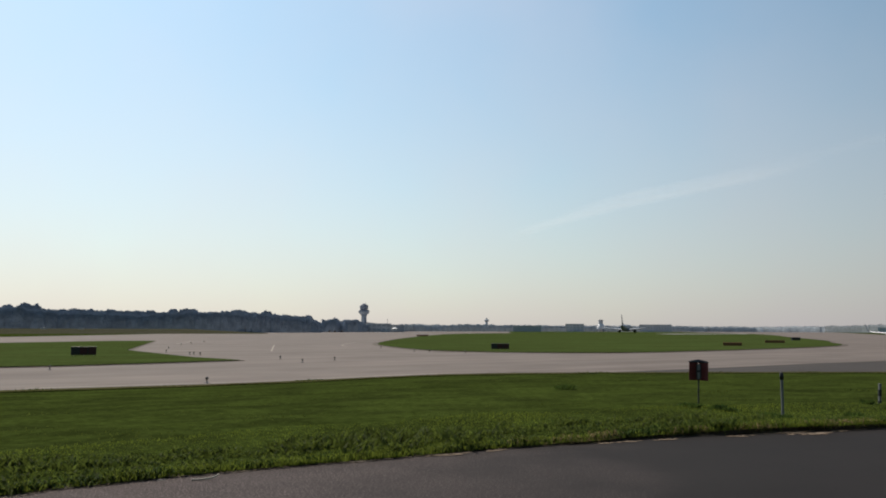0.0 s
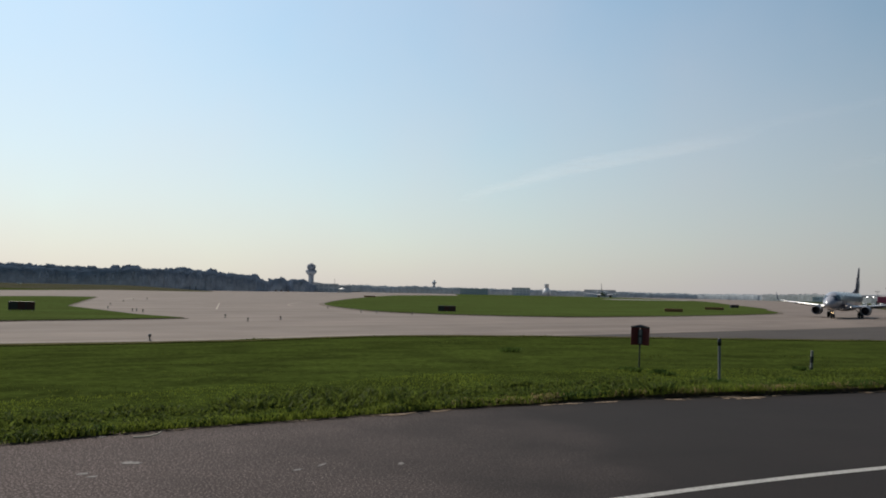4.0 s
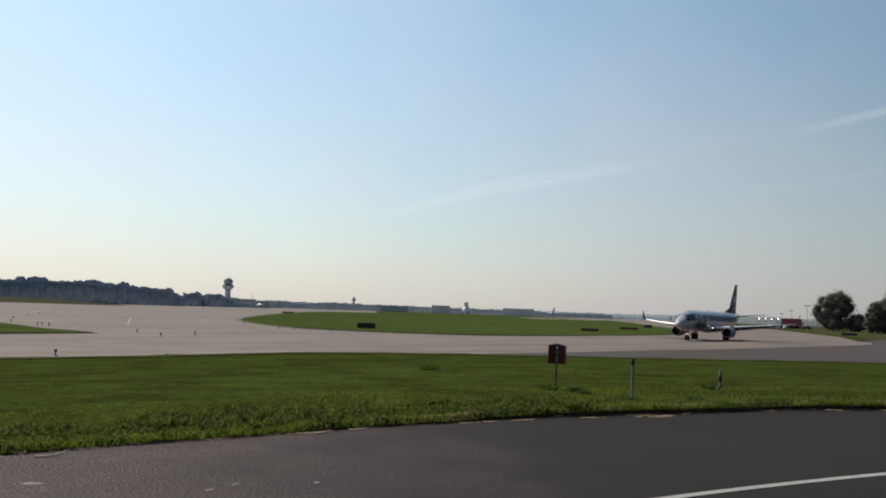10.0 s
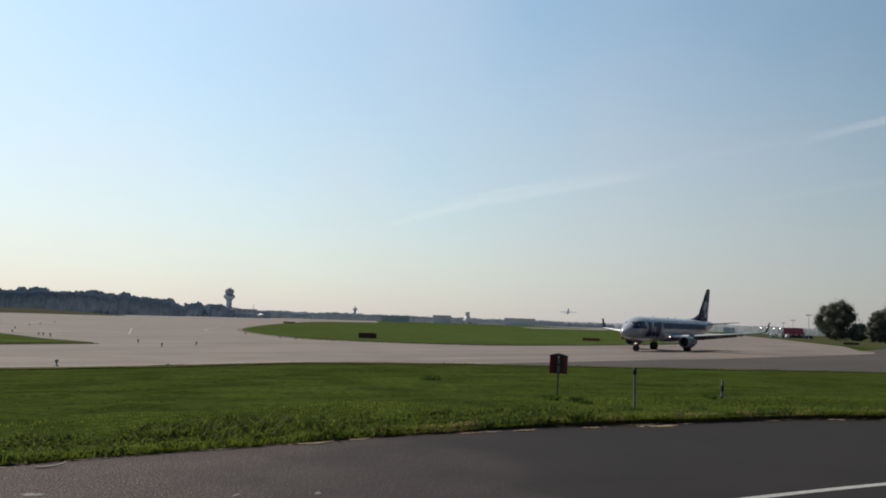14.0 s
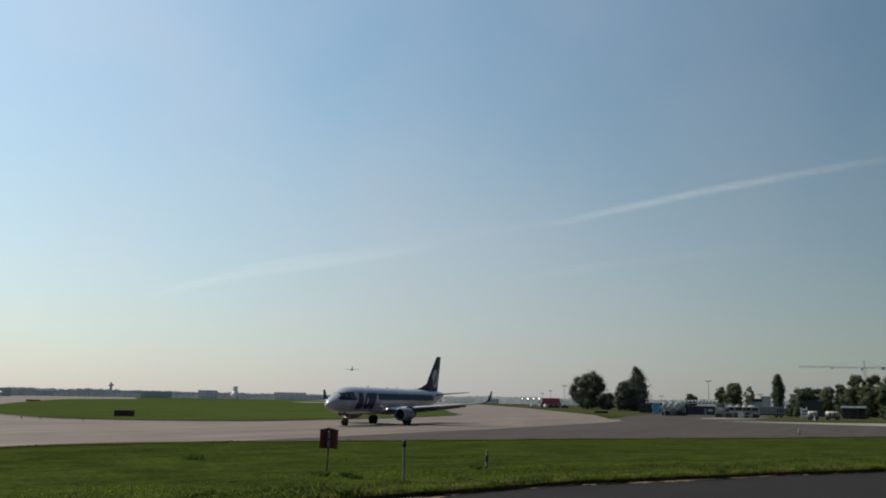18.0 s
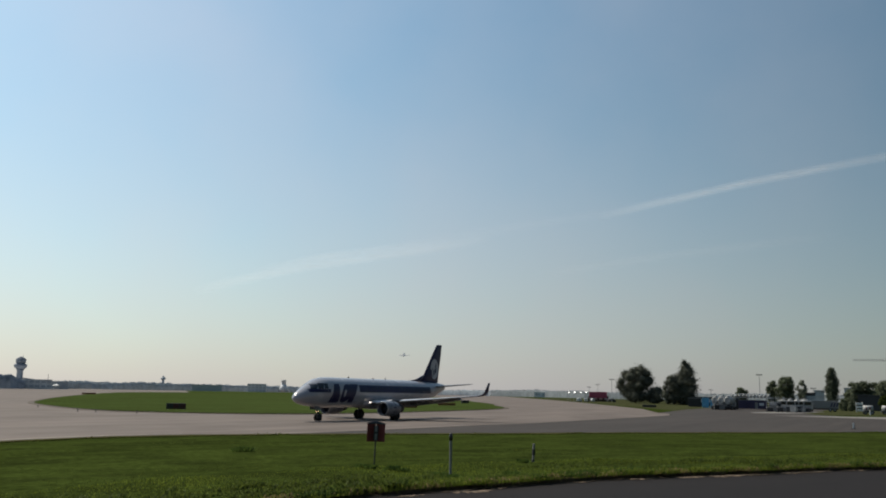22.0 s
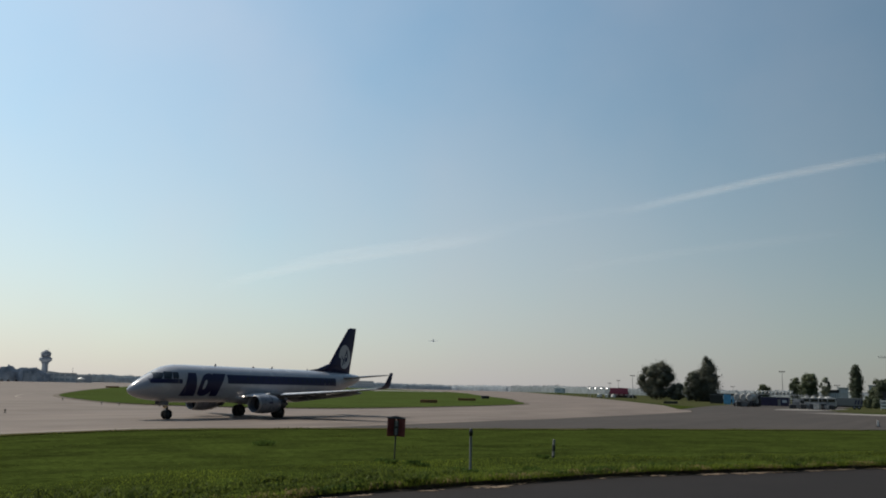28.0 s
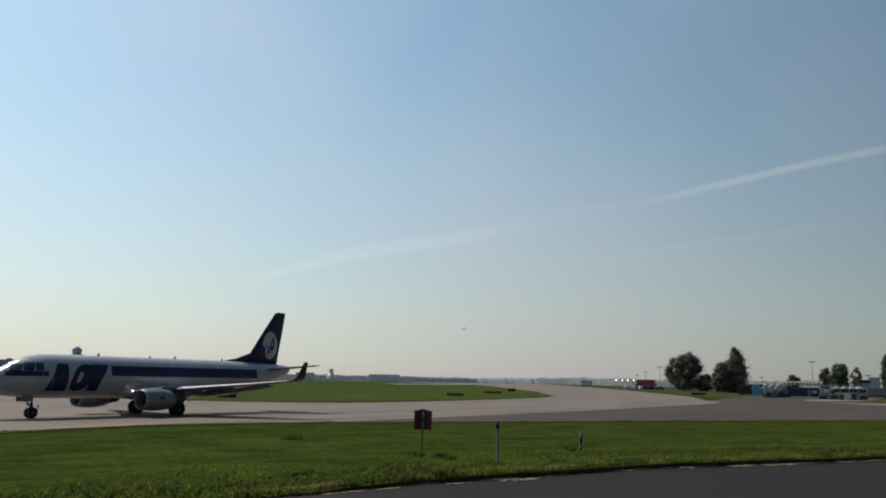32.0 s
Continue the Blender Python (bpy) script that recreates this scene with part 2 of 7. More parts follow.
LEAF_D = leafy("leaf_tree_dark", (0.106, 0.110, 0.084), 0.12, 0.2)
LEAF_T = leafy("leaf_thin_tree", (0.15, 0.165, 0.12), 0.3, 0.35)
LEAF_P = leafy("leaf_poplar", (0.092, 0.106, 0.068), 0.14, 0.2)
# pale blue-grey leaves of the far woods: distance haze mixed into the colour
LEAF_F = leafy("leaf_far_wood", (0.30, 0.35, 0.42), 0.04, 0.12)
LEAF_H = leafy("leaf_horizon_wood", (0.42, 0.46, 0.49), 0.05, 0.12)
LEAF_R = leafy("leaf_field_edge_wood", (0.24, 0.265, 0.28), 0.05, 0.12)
BARK = mat("bark", (0.10, 0.075, 0.055), 0.9, grain=(0.15, 0.3), bump=0.5)
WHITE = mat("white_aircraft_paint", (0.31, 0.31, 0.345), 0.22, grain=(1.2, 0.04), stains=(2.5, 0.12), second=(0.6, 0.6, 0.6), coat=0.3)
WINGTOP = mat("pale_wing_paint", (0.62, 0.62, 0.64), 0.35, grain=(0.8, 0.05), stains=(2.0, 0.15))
# shade below the wing put into the colour, also for flaps, pylons and doors
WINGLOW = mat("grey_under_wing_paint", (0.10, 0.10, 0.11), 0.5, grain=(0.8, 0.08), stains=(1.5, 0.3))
EMBLEM = mat("white_emblem_paint", (0.42, 0.42, 0.44), 0.4, grain=(0.5, 0.05))
NAVY = mat("navy_aircraft_paint", (0.011, 0.010, 0.050), 0.4, grain=(1.0, 0.08), spec=0.3)
METAL = mat("bare_metal", (0.82, 0.82, 0.84), 0.38, 1.0, grain=(0.3, 0.08))
GREYMET = mat("grey_metal", (0.30, 0.30, 0.31), 0.5, 0.6, grain=(0.2, 0.15))
DARKMET = mat("dark_metal", (0.045, 0.045, 0.05), 0.5, 0.4, grain=(0.2, 0.15))
RUBBER = mat("tyre_rubber", (0.018, 0.018, 0.019), 0.85, grain=(0.05, 0.2), bump=0.2)
GLASS_D = mat("dark_cockpit_glass", (0.01, 0.011, 0.014), 0.06, spec=0.8)
LAMP_W = glow("landing_lamp", (1.0, 0.9, 0.8), 3.5)
LAMP_O = glow("taxi_lamp", (1.0, 0.72, 0.4), 3.0)
LAMP_F = glow("airfield_lamp", (1.0, 1.0, 1.0), 4.0)
RED = mat("faded_red_panel", (0.15, 0.018, 0.016), 0.6, grain=(0.1, 0.15), stains=(0.3, 0.4), second=(0.13, 0.02, 0.02))
WHITEP = mat("white_painted_metal", (0.72, 0.72, 0.70), 0.5, grain=(0.1, 0.08), stains=(0.25, 0.4), second=(0.5, 0.49, 0.46))
GREYP = mat("weathered_grey_post", (0.19, 0.19, 0.19), 0.7, grain=(0.05, 0.15), stains=(0.2, 0.5), second=(0.15, 0.15, 0.145))
BLACKP = mat("black_painted_metal", (0.02, 0.02, 0.021), 0.5, grain=(0.1, 0.2))
ROSE = mat("red_sheet_roof", (0.38, 0.065, 0.115), 0.6, grain=(0.6, 0.15), stains=(2.0, 0.3))
PLASTER = mat("pale_plaster", (0.45, 0.46, 0.46), 0.85, grain=(0.5, 0.08), stains=(4.0, 0.4))
# walls and panes of the far buildings, lightened and blued to carry distance haze
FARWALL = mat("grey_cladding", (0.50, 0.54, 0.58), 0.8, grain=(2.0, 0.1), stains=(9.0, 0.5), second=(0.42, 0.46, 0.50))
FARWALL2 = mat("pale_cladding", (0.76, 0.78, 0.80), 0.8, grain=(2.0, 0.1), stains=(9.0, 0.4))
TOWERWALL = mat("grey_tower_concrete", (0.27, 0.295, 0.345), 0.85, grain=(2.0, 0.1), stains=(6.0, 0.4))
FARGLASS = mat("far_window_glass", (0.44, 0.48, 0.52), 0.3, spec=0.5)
BLUEBOX = mat("dark_blue_container_paint", (0.024, 0.018, 0.060), 0.5, grain=(0.5, 0.15), stains=(1.2, 0.35))
SKYBLUE = mat("light_blue_paint", (0.10, 0.33, 0.52), 0.5, grain=(0.4, 0.12), stains=(1.0, 0.3))
TANKW = mat("white_tank_paint", (0.44, 0.43, 0.41), 0.5, grain=(0.3, 0.15), stains=(0.5, 0.6), second=(0.13, 0.13, 0.135))
VANW = mat("silver_van_paint", (0.096, 0.101, 0.138), 0.36, grain=(0.6, 0.03), stains=(1.2, 0.12), coat=0.9)
VAND = mat("dark_van_wrap", (0.027, 0.020, 0.042), 0.5, grain=(0.4, 0.1), spec=0.25)
VANB = mat("black_door_film", (0.015, 0.011, 0.012), 0.6, grain=(0.3, 0.1), spec=0.2)
VANGLASS = clear("green_van_glass", (0.62, 0.92, 0.72), 0.03, 0.80)
BRAKE = mat("crimson_brake_lens", (0.30, 0.006, 0.035), 0.3, grain=(0.05, 0.1))
REDLENS = mat("red_lamp_lens", (0.060, 0.0015, 0.006), 0.35, grain=(0.08, 0.1), coat=0.1, spec=0.25)
PAPER = mat("white_paper", (0.72, 0.73, 0.68), 0.8, grain=(0.05, 0.05))
PLASTIC = mat("black_plastic", (0.012, 0.012, 0.013), 0.6, grain=(0.03, 0.1), spec=0.25)
# darker than the body white: shade on the nacelles is in this colour
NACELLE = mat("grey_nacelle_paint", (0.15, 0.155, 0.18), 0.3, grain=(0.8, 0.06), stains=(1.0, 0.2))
FARJET = mat("hazy_grey_aircraft_paint", (0.29, 0.30, 0.32), 0.5, grain=(1.0, 0.06))
PANE = mat("dim_cabin_window", (0.006, 0.007, 0.020), 0.35, spec=0.35)
SEAT = mat("grey_seat_fabric", (0.05, 0.05, 0.055), 0.9, grain=(0.02, 0.2))


# ---- small builders ----
def mesh_of(name, bm, material, smooth=False):
    me = bpy.data.meshes.new(name)
    bm.normal_update()
    bm.to_mesh(me)
    bm.free()
    for m in (material if isinstance(material, (list, tuple)) else [material]):
        me.materials.append(m)
    if smooth:
        me.shade_smooth()
    return me


def part(name, bm, material, parent, label="", smooth=False, at=None):
    ob = new(name, mesh_of(name, bm, material, smooth))
    ob.parent = parent
    if at is not None:
        ob.matrix_basis = at
    return tagged(ob, label) if label else ob


def again(ob, parent, at):
    """Another piece on the same mesh."""
    o = new(ob.name.split(".")[0], ob.data)
    o.parent, o.matrix_basis = parent, at
    if "label" in ob:
        o["label"] = ob["label"]
    return o


def thing(name, m, label, category, group="", kind=""):
    e = new(name)
    e.empty_display_size = 0.3
    e.matrix_basis = m
    return tagged(e, label, category, group, kind)


def box(sx, sy, sz, at=(0, 0, 0), bevel=0.0, bm=None, turn=None):
    """A box with its base centre at `at`."""
    bm = bm or bmesh.new()
    m = Matrix.Translation((at[0], at[1], at[2] + sz / 2)) @ (turn or Matrix()) @ Matrix.Diagonal((sx, sy, sz, 1))
    made = bmesh.ops.create_cube(bm, size=1.0, matrix=m)["verts"]
    if bevel:
        edges = list({e for v in made for e in v.link_edges})
        bmesh.ops.bevel(bm, geom=edges, offset=bevel, segments=2, affect="EDGES", profile=0.5)
    return bm


def rod(a, b, r1, r2=None, n=10, bm=None, ends=True):
    """A round rod from a to b."""
    bm = bm or bmesh.new()
    a, b = Vector(a), Vector(b)
    d = b - a
    m = Matrix.Translation((a + b) / 2) @ d.to_track_quat("Z", "Y").to_matrix().to_4x4()
    bmesh.ops.create_cone(bm, cap_ends=ends, segments=n, radius1=r1, radius2=r1 if r2 is None else r2, depth=d.length, matrix=m)
    return bm


def rings(rows, bm=None, cap=True, mi=0):
    """Skin over rows of points, each row a closed ring of the same length."""
    bm = bm or bmesh.new()
    vs = [[bm.verts.new(p) for p in r] for r in rows]
    n = len(vs[0])
    for a, b in zip(vs, vs[1:]):
        for i in range(n):
            f = bm.faces.new((a[i], a[(i + 1) % n], b[(i + 1) % n], b[i]))
            f.material_index, f.smooth = mi, True
    if cap:
        for r, flip in ((vs[0], True), (vs[-1], False)):
            f = bm.faces.new(r[::-1] if flip else r)
            f.material_index = mi
    bmesh.ops.recalc_face_normals(bm, faces=bm.faces)
    return bm


def spun(profile, axis="X", n=24, bm=None, at=(0, 0, 0), cap=True):
    """Turned shape: rows of (along, radius)."""
    rows = []
    for s, r in profile:
        row = []
        for i in range(n):
            a = 2 * math.pi * i / n
            c, d = r * math.cos(a), r * math.sin(a)
            p = (s, c, d) if axis == "X" else (c, s, d) if axis == "Y" else (c, d, s)
            row.append((p[0] + at[0], p[1] + at[1], p[2] + at[2]))
        rows.append(row)
    return rings(rows, bm, cap)


def slabbed(points, z, thick, bm=None):
    """A flat plate over a polygon, with a skirt."""
    bm = bm or bmesh.new()
    top = [bm.verts.new((x, y, z)) for x, y in points]
    low = [bm.verts.new((x, y, z - thick)) for x, y in points]
    bm.faces.new(top)
    n = len(top)
    for i in range(n):
        bm.faces.new((top[i], low[i], low[(i + 1) % n], top[(i + 1) % n]))
    bmesh.ops.recalc_face_normals(bm, faces=bm.faces)
    bmesh.ops.triangulate(bm, faces=[f for f in bm.faces if len(f.verts) > 4])
    return bm


def rounded(points, times=2):
    """Corner cutting of a closed polygon."""
    for _ in range(times):
        out = []
        for (x0, y0), (x1, y1) in zip(points, points[1:] + points[:1]):
            out += [(x0 * 0.75 + x1 * 0.25, y0 * 0.75 + y1 * 0.25), (x0 * 0.25 + x1 * 0.75, y0 * 0.25 + y1 * 0.75)]
        points = out
    return points


def cloud_mesh(name, verts, faces, material):
    me = bpy.data.meshes.new(name)
    verts = np.asarray(verts, np.float32)
    faces = np.asarray(faces, np.int32)
    k = faces.shape[1]
    me.vertices.add(len(verts))
    me.vertices.foreach_set("co", verts.ravel())
    me.loops.add(faces.size)
    me.loops.foreach_set("vertex_index", faces.ravel())
    me.polygons.add(len(faces))
    me.polygons.foreach_set("loop_start", np.arange(0, faces.size, k, dtype=np.int32))
    me.update(calc_edges=True)
    me.materials.append(material)
    return me


def polar(az, dist, z=0.0):
    """A place from its bearing (degrees right of ahead) and distance from the stand."""
    return Vector((dist * math.sin(radians(az)), dist * math.cos(radians(az)), z))


# ---- the ground ----
ROAD_X = [-60, -30, -18, -10, -4.2, -2.0, 1.1, 4.1, 10.1, 17.5, 22, 40, 80, 200]
ROAD_Y = [-50, -16.5, -4.2, 4.4, 9.86, 11.4, 13.2, 14.7, 16.6, 17.6, 17.9, 18.3, 17.5, 12]
TAXI_X = [-400, -120, -60, -36, -22.8, -13.5, -9.1, -4, 0, 5, 12, 33, 42, 70, 90, 160, 400]
TAXI_Y = [-90, 4, 26, 37.5, 44.7, 50, 53.5, 58.5, 61.8, 64, 65.4, 67.2, 68.3, 70, 71.5, 78, 96]


def road_edge(x):
    return np.interp(x, ROAD_X, ROAD_Y)


def taxi_edge(x):
    return np.interp(x, TAXI_X, TAXI_Y)


def ground_z(x, y):
    e, t = road_edge(x), taxi_edge(x)
    s = (y - e) / np.maximum(t - e, 8.0)
    z = -0.02 + (LOW - 0.03) * np.clip((s - 0.10) / 0.88, 0, 1) ** 0.95
    bump = np.clip((y - e) / 1.2, 0, 1) * np.clip((1 - s) * 4, 0, 1)
    return np.where(y < e, -0.03, z) + 0.035 * bump * (np.sin(x * 1.3 + y * 0.7) * 0.5 + np.sin(x * 0.37 - y * 0.9) * 0.7)


def graded(lo, hi, mid0, mid1, step, n):
    inner = np.arange(mid0, mid1 + 1e-6, step)
    left = mid0 - np.geomspace(step, mid0 - lo, n)[::-1]
    right = mid1 + np.geomspace(step, hi - mid1, n)
    return np.concatenate([left, inner, right])


gx = graded(-4800, 4800, -60, 110, 1.0, 26)
gy = graded(-600, 4800, -10, 90, 0.8, 26)
X, Y = np.meshgrid(gx, gy)
Z = ground_z(X, Y)
nx, ny = len(gx), len(gy)
i0 = (np.arange(ny - 1)[:, None] * nx + np.arange(nx - 1)).ravel()
ground = new("ground", cloud_mesh("ground", np.stack([X, Y, Z], -1).reshape(-1, 3), np.stack([i0, i0 + 1, i0 + nx + 1, i0 + nx], -1), GRASS))
ground.data.shade_smooth()
tagged(ground, "wide flat airfield of mown green grass", "ground", kind="structure")

# the service road, from behind the stand to the grass
rx = np.concatenate([np.linspace(-60, -20, 20), np.linspace(-19.5, 60, 330), np.linspace(62, 200, 40)])
jag = np.array([0.10 * noise.noise(Vector((float(x) * 1.9, 0.0, 3.1))) + 0.16 * noise.noise(Vector((float(x) * 0.5, 7.0, 3.1))) for x in rx])
ry = road_edge(rx) + jag
bm = bmesh.new()
far_v = [bm.verts.new((x, y, 0.0)) for x, y in zip(rx, ry)]
near_v = [bm.verts.new((x + 6.5, y - 17.5, 0.0)) for x, y in zip(rx, ry)]
for i in range(len(rx) - 1):
    bm.faces.new((near_v[i], near_v[i + 1], far_v[i + 1], far_v[i]))
skirt = [bm.verts.new((v.co.x, v.co.y, -0.08)) for v in far_v]
for i in range(len(rx) - 1):
    bm.faces.new((far_v[i], far_v[i + 1], skirt[i + 1], skirt[i]))
bmesh.ops.recalc_face_normals(bm, faces=bm.faces)
road = new("road", mesh_of("road", bm, ASPHALT))
tagged(road, "dark worn asphalt service road with a ragged grass edge", "road", kind="structure")

rim_bm = bmesh.new()
rim_w = [0.05 + 0.26 * abs(noise.noise(Vector((float(x) * 1.4, 2.0, 9.0)))) for x in rx]
ra = [rim_bm.verts.new((x, y + 0.25, 0.012)) for x, y in zip(rx, ry)]
rb = [rim_bm.verts.new((x + w2 * 0.3, y - w2, 0.004)) for x, y, w2 in zip(rx, ry, rim_w)]
for i in range(len(rx) - 1):
    rim_bm.faces.new((rb[i], rb[i + 1], ra[i + 1], ra[i]))
soil_rim = new("soil_edge", mesh_of("soil_edge", rim_bm, SOIL))
tagged(soil_rim, "dark soil crumbling onto the road's edge", "soil", kind="structure")

# the turf stands a hand higher than the road, with a dark crumbling face
def lip_z(x, y):
    v = y - road_edge(x)
    return (0.06 + 0.075 * np.clip((x - 1.0) / 5.0, 0, 1)) * np.clip(1 - v / 2.6, 0, 1)


lip = bmesh.new()
lip_rows = []
for x, y in zip(rx[16:], ry[16:]):
    x, y = float(x), float(y)
    up = 0.032 + 0.068 * min(1.0, max(0.0, (x - 1.0) / 5.0)) + 0.045 * noise.noise(Vector((x * 2.3, 1.0, 4.0))) + 0.03 * noise.noise(Vector((x * 7.0, 5.0, 2.0)))
    fray = 0.20 * noise.noise(Vector((x * 4.1, 3.0, 1.0))) + 0.22 * noise.noise(Vector((x * 1.3, 8.0, 1.0)))
    row = [(x, y + 0.06 + fray, -0.01), (x, y + 0.03 + fray, up), (x, y + 0.10 + fray, up + 0.03)]
    for v in (0.4, 0.9, 1.6, 2.7):
        row.append((x, y + v, float(ground_z(np.float64(x), np.float64(y + v)) + lip_z(np.float64(x), np.float64(y + v))) + 0.006))
    lip_rows.append([lip.verts.new(q) for q in row])
for p, q in zip(lip_rows, lip_rows[1:]):
    for i in range(6):
        f = lip.faces.new((p[i], q[i], q[i + 1], p[i + 1]))
        f.smooth, f.material_index = i > 1, 0 if i > 0 else 1
turf_lip = new("turf_lip", mesh_of("turf_lip", lip, GRASS))
turf_lip.data.materials.append(SOIL)
tagged(turf_lip, "raised ragged turf edge with a dark soil face", "turf", kind="structure")

LINE_X = [-14, -8, -3, 2.0, 5.5, 7.0, 10.7, 18, 30, 60]
LINE_Y = [-3.0, 1.6, 4.75, 7.52, 9.1, 9.6, 10.75, 12.2, 13.0, 13.3]
lx = np.linspace(-14, 60, 240)
ly = np.interp(lx, LINE_X, LINE_Y)
ly = np.convolve(np.pad(ly, 8, "edge"), np.ones(17) / 17, "valid")
bm = bmesh.new()
a = [bm.verts.new((x, y - 0.065, 0.004)) for x, y in zip(lx, ly)]
b = [bm.verts.new((x, y + 0.065, 0.004)) for x, y in zip(lx, ly)]
for i in range(len(lx) - 1):
    bm.faces.new((a[i], a[i + 1], b[i + 1], b[i]))
line = new("road_line", mesh_of("road_line", bm, PAINT_W))
tagged(line, "white painted line on the asphalt road", "road marking", kind="structure")

# rough olive grass round the trees and the parked trucks
rough = new("rough_grass", mesh_of("rough_grass", slabbed([(118, 150), (190, 150), (420, 260), (620, 520), (620, 1000), (430, 860), (230, 400)], LOW - 0.015, 0.03), mat("ground_rough_grass", (0.054, 0.060, 0.027), 0.95, grain=(0.5, 0.35), bump=0.3, stains=(7.0, 0.7), second=(0.046, 0.044, 0.024), spec=0.0)))
tagged(rough, "dull olive rough grass round the apron", "grass", kind="structure")

# taxiways
near = [(float(x), float(taxi_edge(x))) for x in np.concatenate([np.linspace(-400, -60, 12), np.linspace(-58, 12, 60)])]
taxi = near + [(23, 73.5), (37, 84.5), (46, 91), (61, 104), (82, 122), (97, 136), (104.5, 147), (108, 156), (137, 205), (195, 330), (259, 473), (392, 786), (620, 1340), (900, 2150),
               (120, 2300), (-60, 2200), (-232, 1500), (-225, 920), (-184, 572), (-172, 411), (-167, 330), (-190, 300), (-400, 255)]
bm = slabbed(taxi, LOW, 0.2)
taxiway = new("taxiway", mesh_of("taxiway", bm, CONCRETE))
tagged(taxiway, "broad pale grey concrete taxiways curving across the airfield", "taxiway", kind="structure")

strip = bmesh.new()
strip_rows = []
for x in np.linspace(-90, 70, 120):
    e = float(taxi_edge(x))
    w3 = 1.3 + 0.9 * noise.noise(Vector((float(x) * 0.3, 2.0, 6.0)))
    strip_rows.append((strip.verts.new((float(x), e - w3, max(LOW + 0.012, float(ground_z(x, np.float64(e - w3))) + 0.02))), strip.verts.new((float(x), e + 0.25, LOW + 0.012))))
for p, q in zip(strip_rows, strip_rows[1:]):
    strip.faces.new((p[0], q[0], q[1], p[1]))
bmesh.ops.recalc_face_normals(strip, faces=strip.faces)
DRYTURF = mat("ground_dry_turf", (0.066, 0.062, 0.028), 0.95, grain=(0.3, 0.35), bump=0.3, stains=(1.5, 0.7), second=(0.055, 0.060, 0.022), spec=0.0)
tagged(new("dry_strip", mesh_of("dry_strip", strip, DRYTURF)), "brown dry turf along the taxiway edge", "turf", kind="structure")

dark = [(float(x), float(taxi_edge(x)) + 0.02) for x in np.linspace(11.5, 150, 60)] + [(146, 92), (136, 114), (141, 138), (147, 152), (162, 172), (200, 205), (236, 238), (226, 256), (190, 243), (150, 203), (108.2, 155.8), (104.7, 147),
        (97.2, 136), (82.2, 122), (61.2, 104), (46.2, 91), (37.2, 84.5), (23.2, 73.5)]
tarmac = new("tarmac", mesh_of("tarmac", slabbed(dark, LOW - 0.004, 0.2), TARMAC))
tagged(tarmac, "dark brownish asphalt taxiway beside the pale concrete", "taxiway", kind="structure")
pale = [(126.5, 142.5), (133, 141), (142.2, 137.5), (154.6, 134.2), (168.2, 131), (215, 122), (190, 84), (150, 98), (140, 108), (133.5, 120), (129, 132)]
pad = new("apron_pad", mesh_of("apron_pad", slabbed([(141, 165), (146, 172), (166, 186), (180, 196), (186, 189), (170, 177), (152, 165)], LOW + 0.008, 0.2), SLAB))
tagged(pad, "small pale concrete pad before the blue office", "apron", kind="structure")
apron = new("apron", mesh_of("apron", slabbed(pale, LOW + 0.004, 0.2), SLAB))
tagged(apron, "pale concrete apron strip", "apron", kind="structure")


def island(name, outline, label, rim=0.5):
    """A grass field inside the paving, a hand higher, with a bare soil rim."""
    root = thing(name, Matrix(), label, "grass field", kind="structure")
    part("soil_rim", slabbed(outline, LOW + 0.05, 0.2), SOIL, root, "dark bare soil rim")
    inner = []
    n = len(outline)
    for i, (x, y) in enumerate(outline):
        (x0, y0), (x1, y1) = outline[i - 1], outline[(i + 1) % n]
        d = Vector((y1 - y0, x0 - x1)).normalized()
        inner.append((x - d.x * rim, y - d.y * rim))
    bm2 = slabbed(inner, LOW + 0.12, 0.1)
    part("turf", bm2, FIELD, root)
    return root


# the airfield rises gently into a low grass bank before the far woods
bank = bmesh.new()
bank_rows = []
for k in range(60):
    az = -56 + 44.5 * k / 59
    top = 3.3 * min(1.0, max(0.0, (-11.5 - az) / 5.0))
    bank_rows.append([bank.verts.new(polar(az, d, LOW + h)) for d, h in ((600, -0.06), (625, top * 0.3), (655, top * 0.72), (690, top), (720, top), (760, -0.1))])
for p, q in zip(bank_rows, bank_rows[1:]):
    for i in range(5):
        bank.faces.new((p[i], q[i], q[i + 1], p[i + 1])).smooth = True
bmesh.ops.recalc_face_normals(bank, faces=bank.faces)
tagged(new("grass_bank", mesh_of("grass_bank", bank, mat("ground_dry_bank", (0.056, 0.054, 0.038), 0.95, grain=(1.5, 0.25), stains=(14.0, 0.7), second=(0.046, 0.048, 0.026), spec=0.0))), "low far grass bank before the woods", "grass bank", kind="structure")

ISLE = [(-16.5, 207), (-15, 180), (-11, 159), (-6.5, 141), (-2, 128), (5, 121.5), (14, 118.3), (21, 117.5), (29, 120.5), (40, 130), (53, 143), (72, 163), (86, 182), (95, 203), (101, 222), (114, 250),
        (128, 290), (172, 430), (218, 560), (275, 760), (300, 900), (150, 880), (61, 800), (7, 665), (-8, 480), (-16, 300)]
island("grass_island", rounded(ISLE, 2), "long green grass island between pale taxiways", 1.2)
# the runway's glare is given by a slab paler than the taxiway concrete
far_run = bmesh.new()
run = [polar(az, d, LOW + 0.19) for az, d in ((13.9, 770), (14.9, 655), (17.0, 690), (19.6, 760), (19.4, 850), (17.0, 810), (15.0, 790))]
rings([[(q.x, q.y, q.z - 0.15) for q in run], [(q.x, q.y, q.z) for q in run]], far_run)
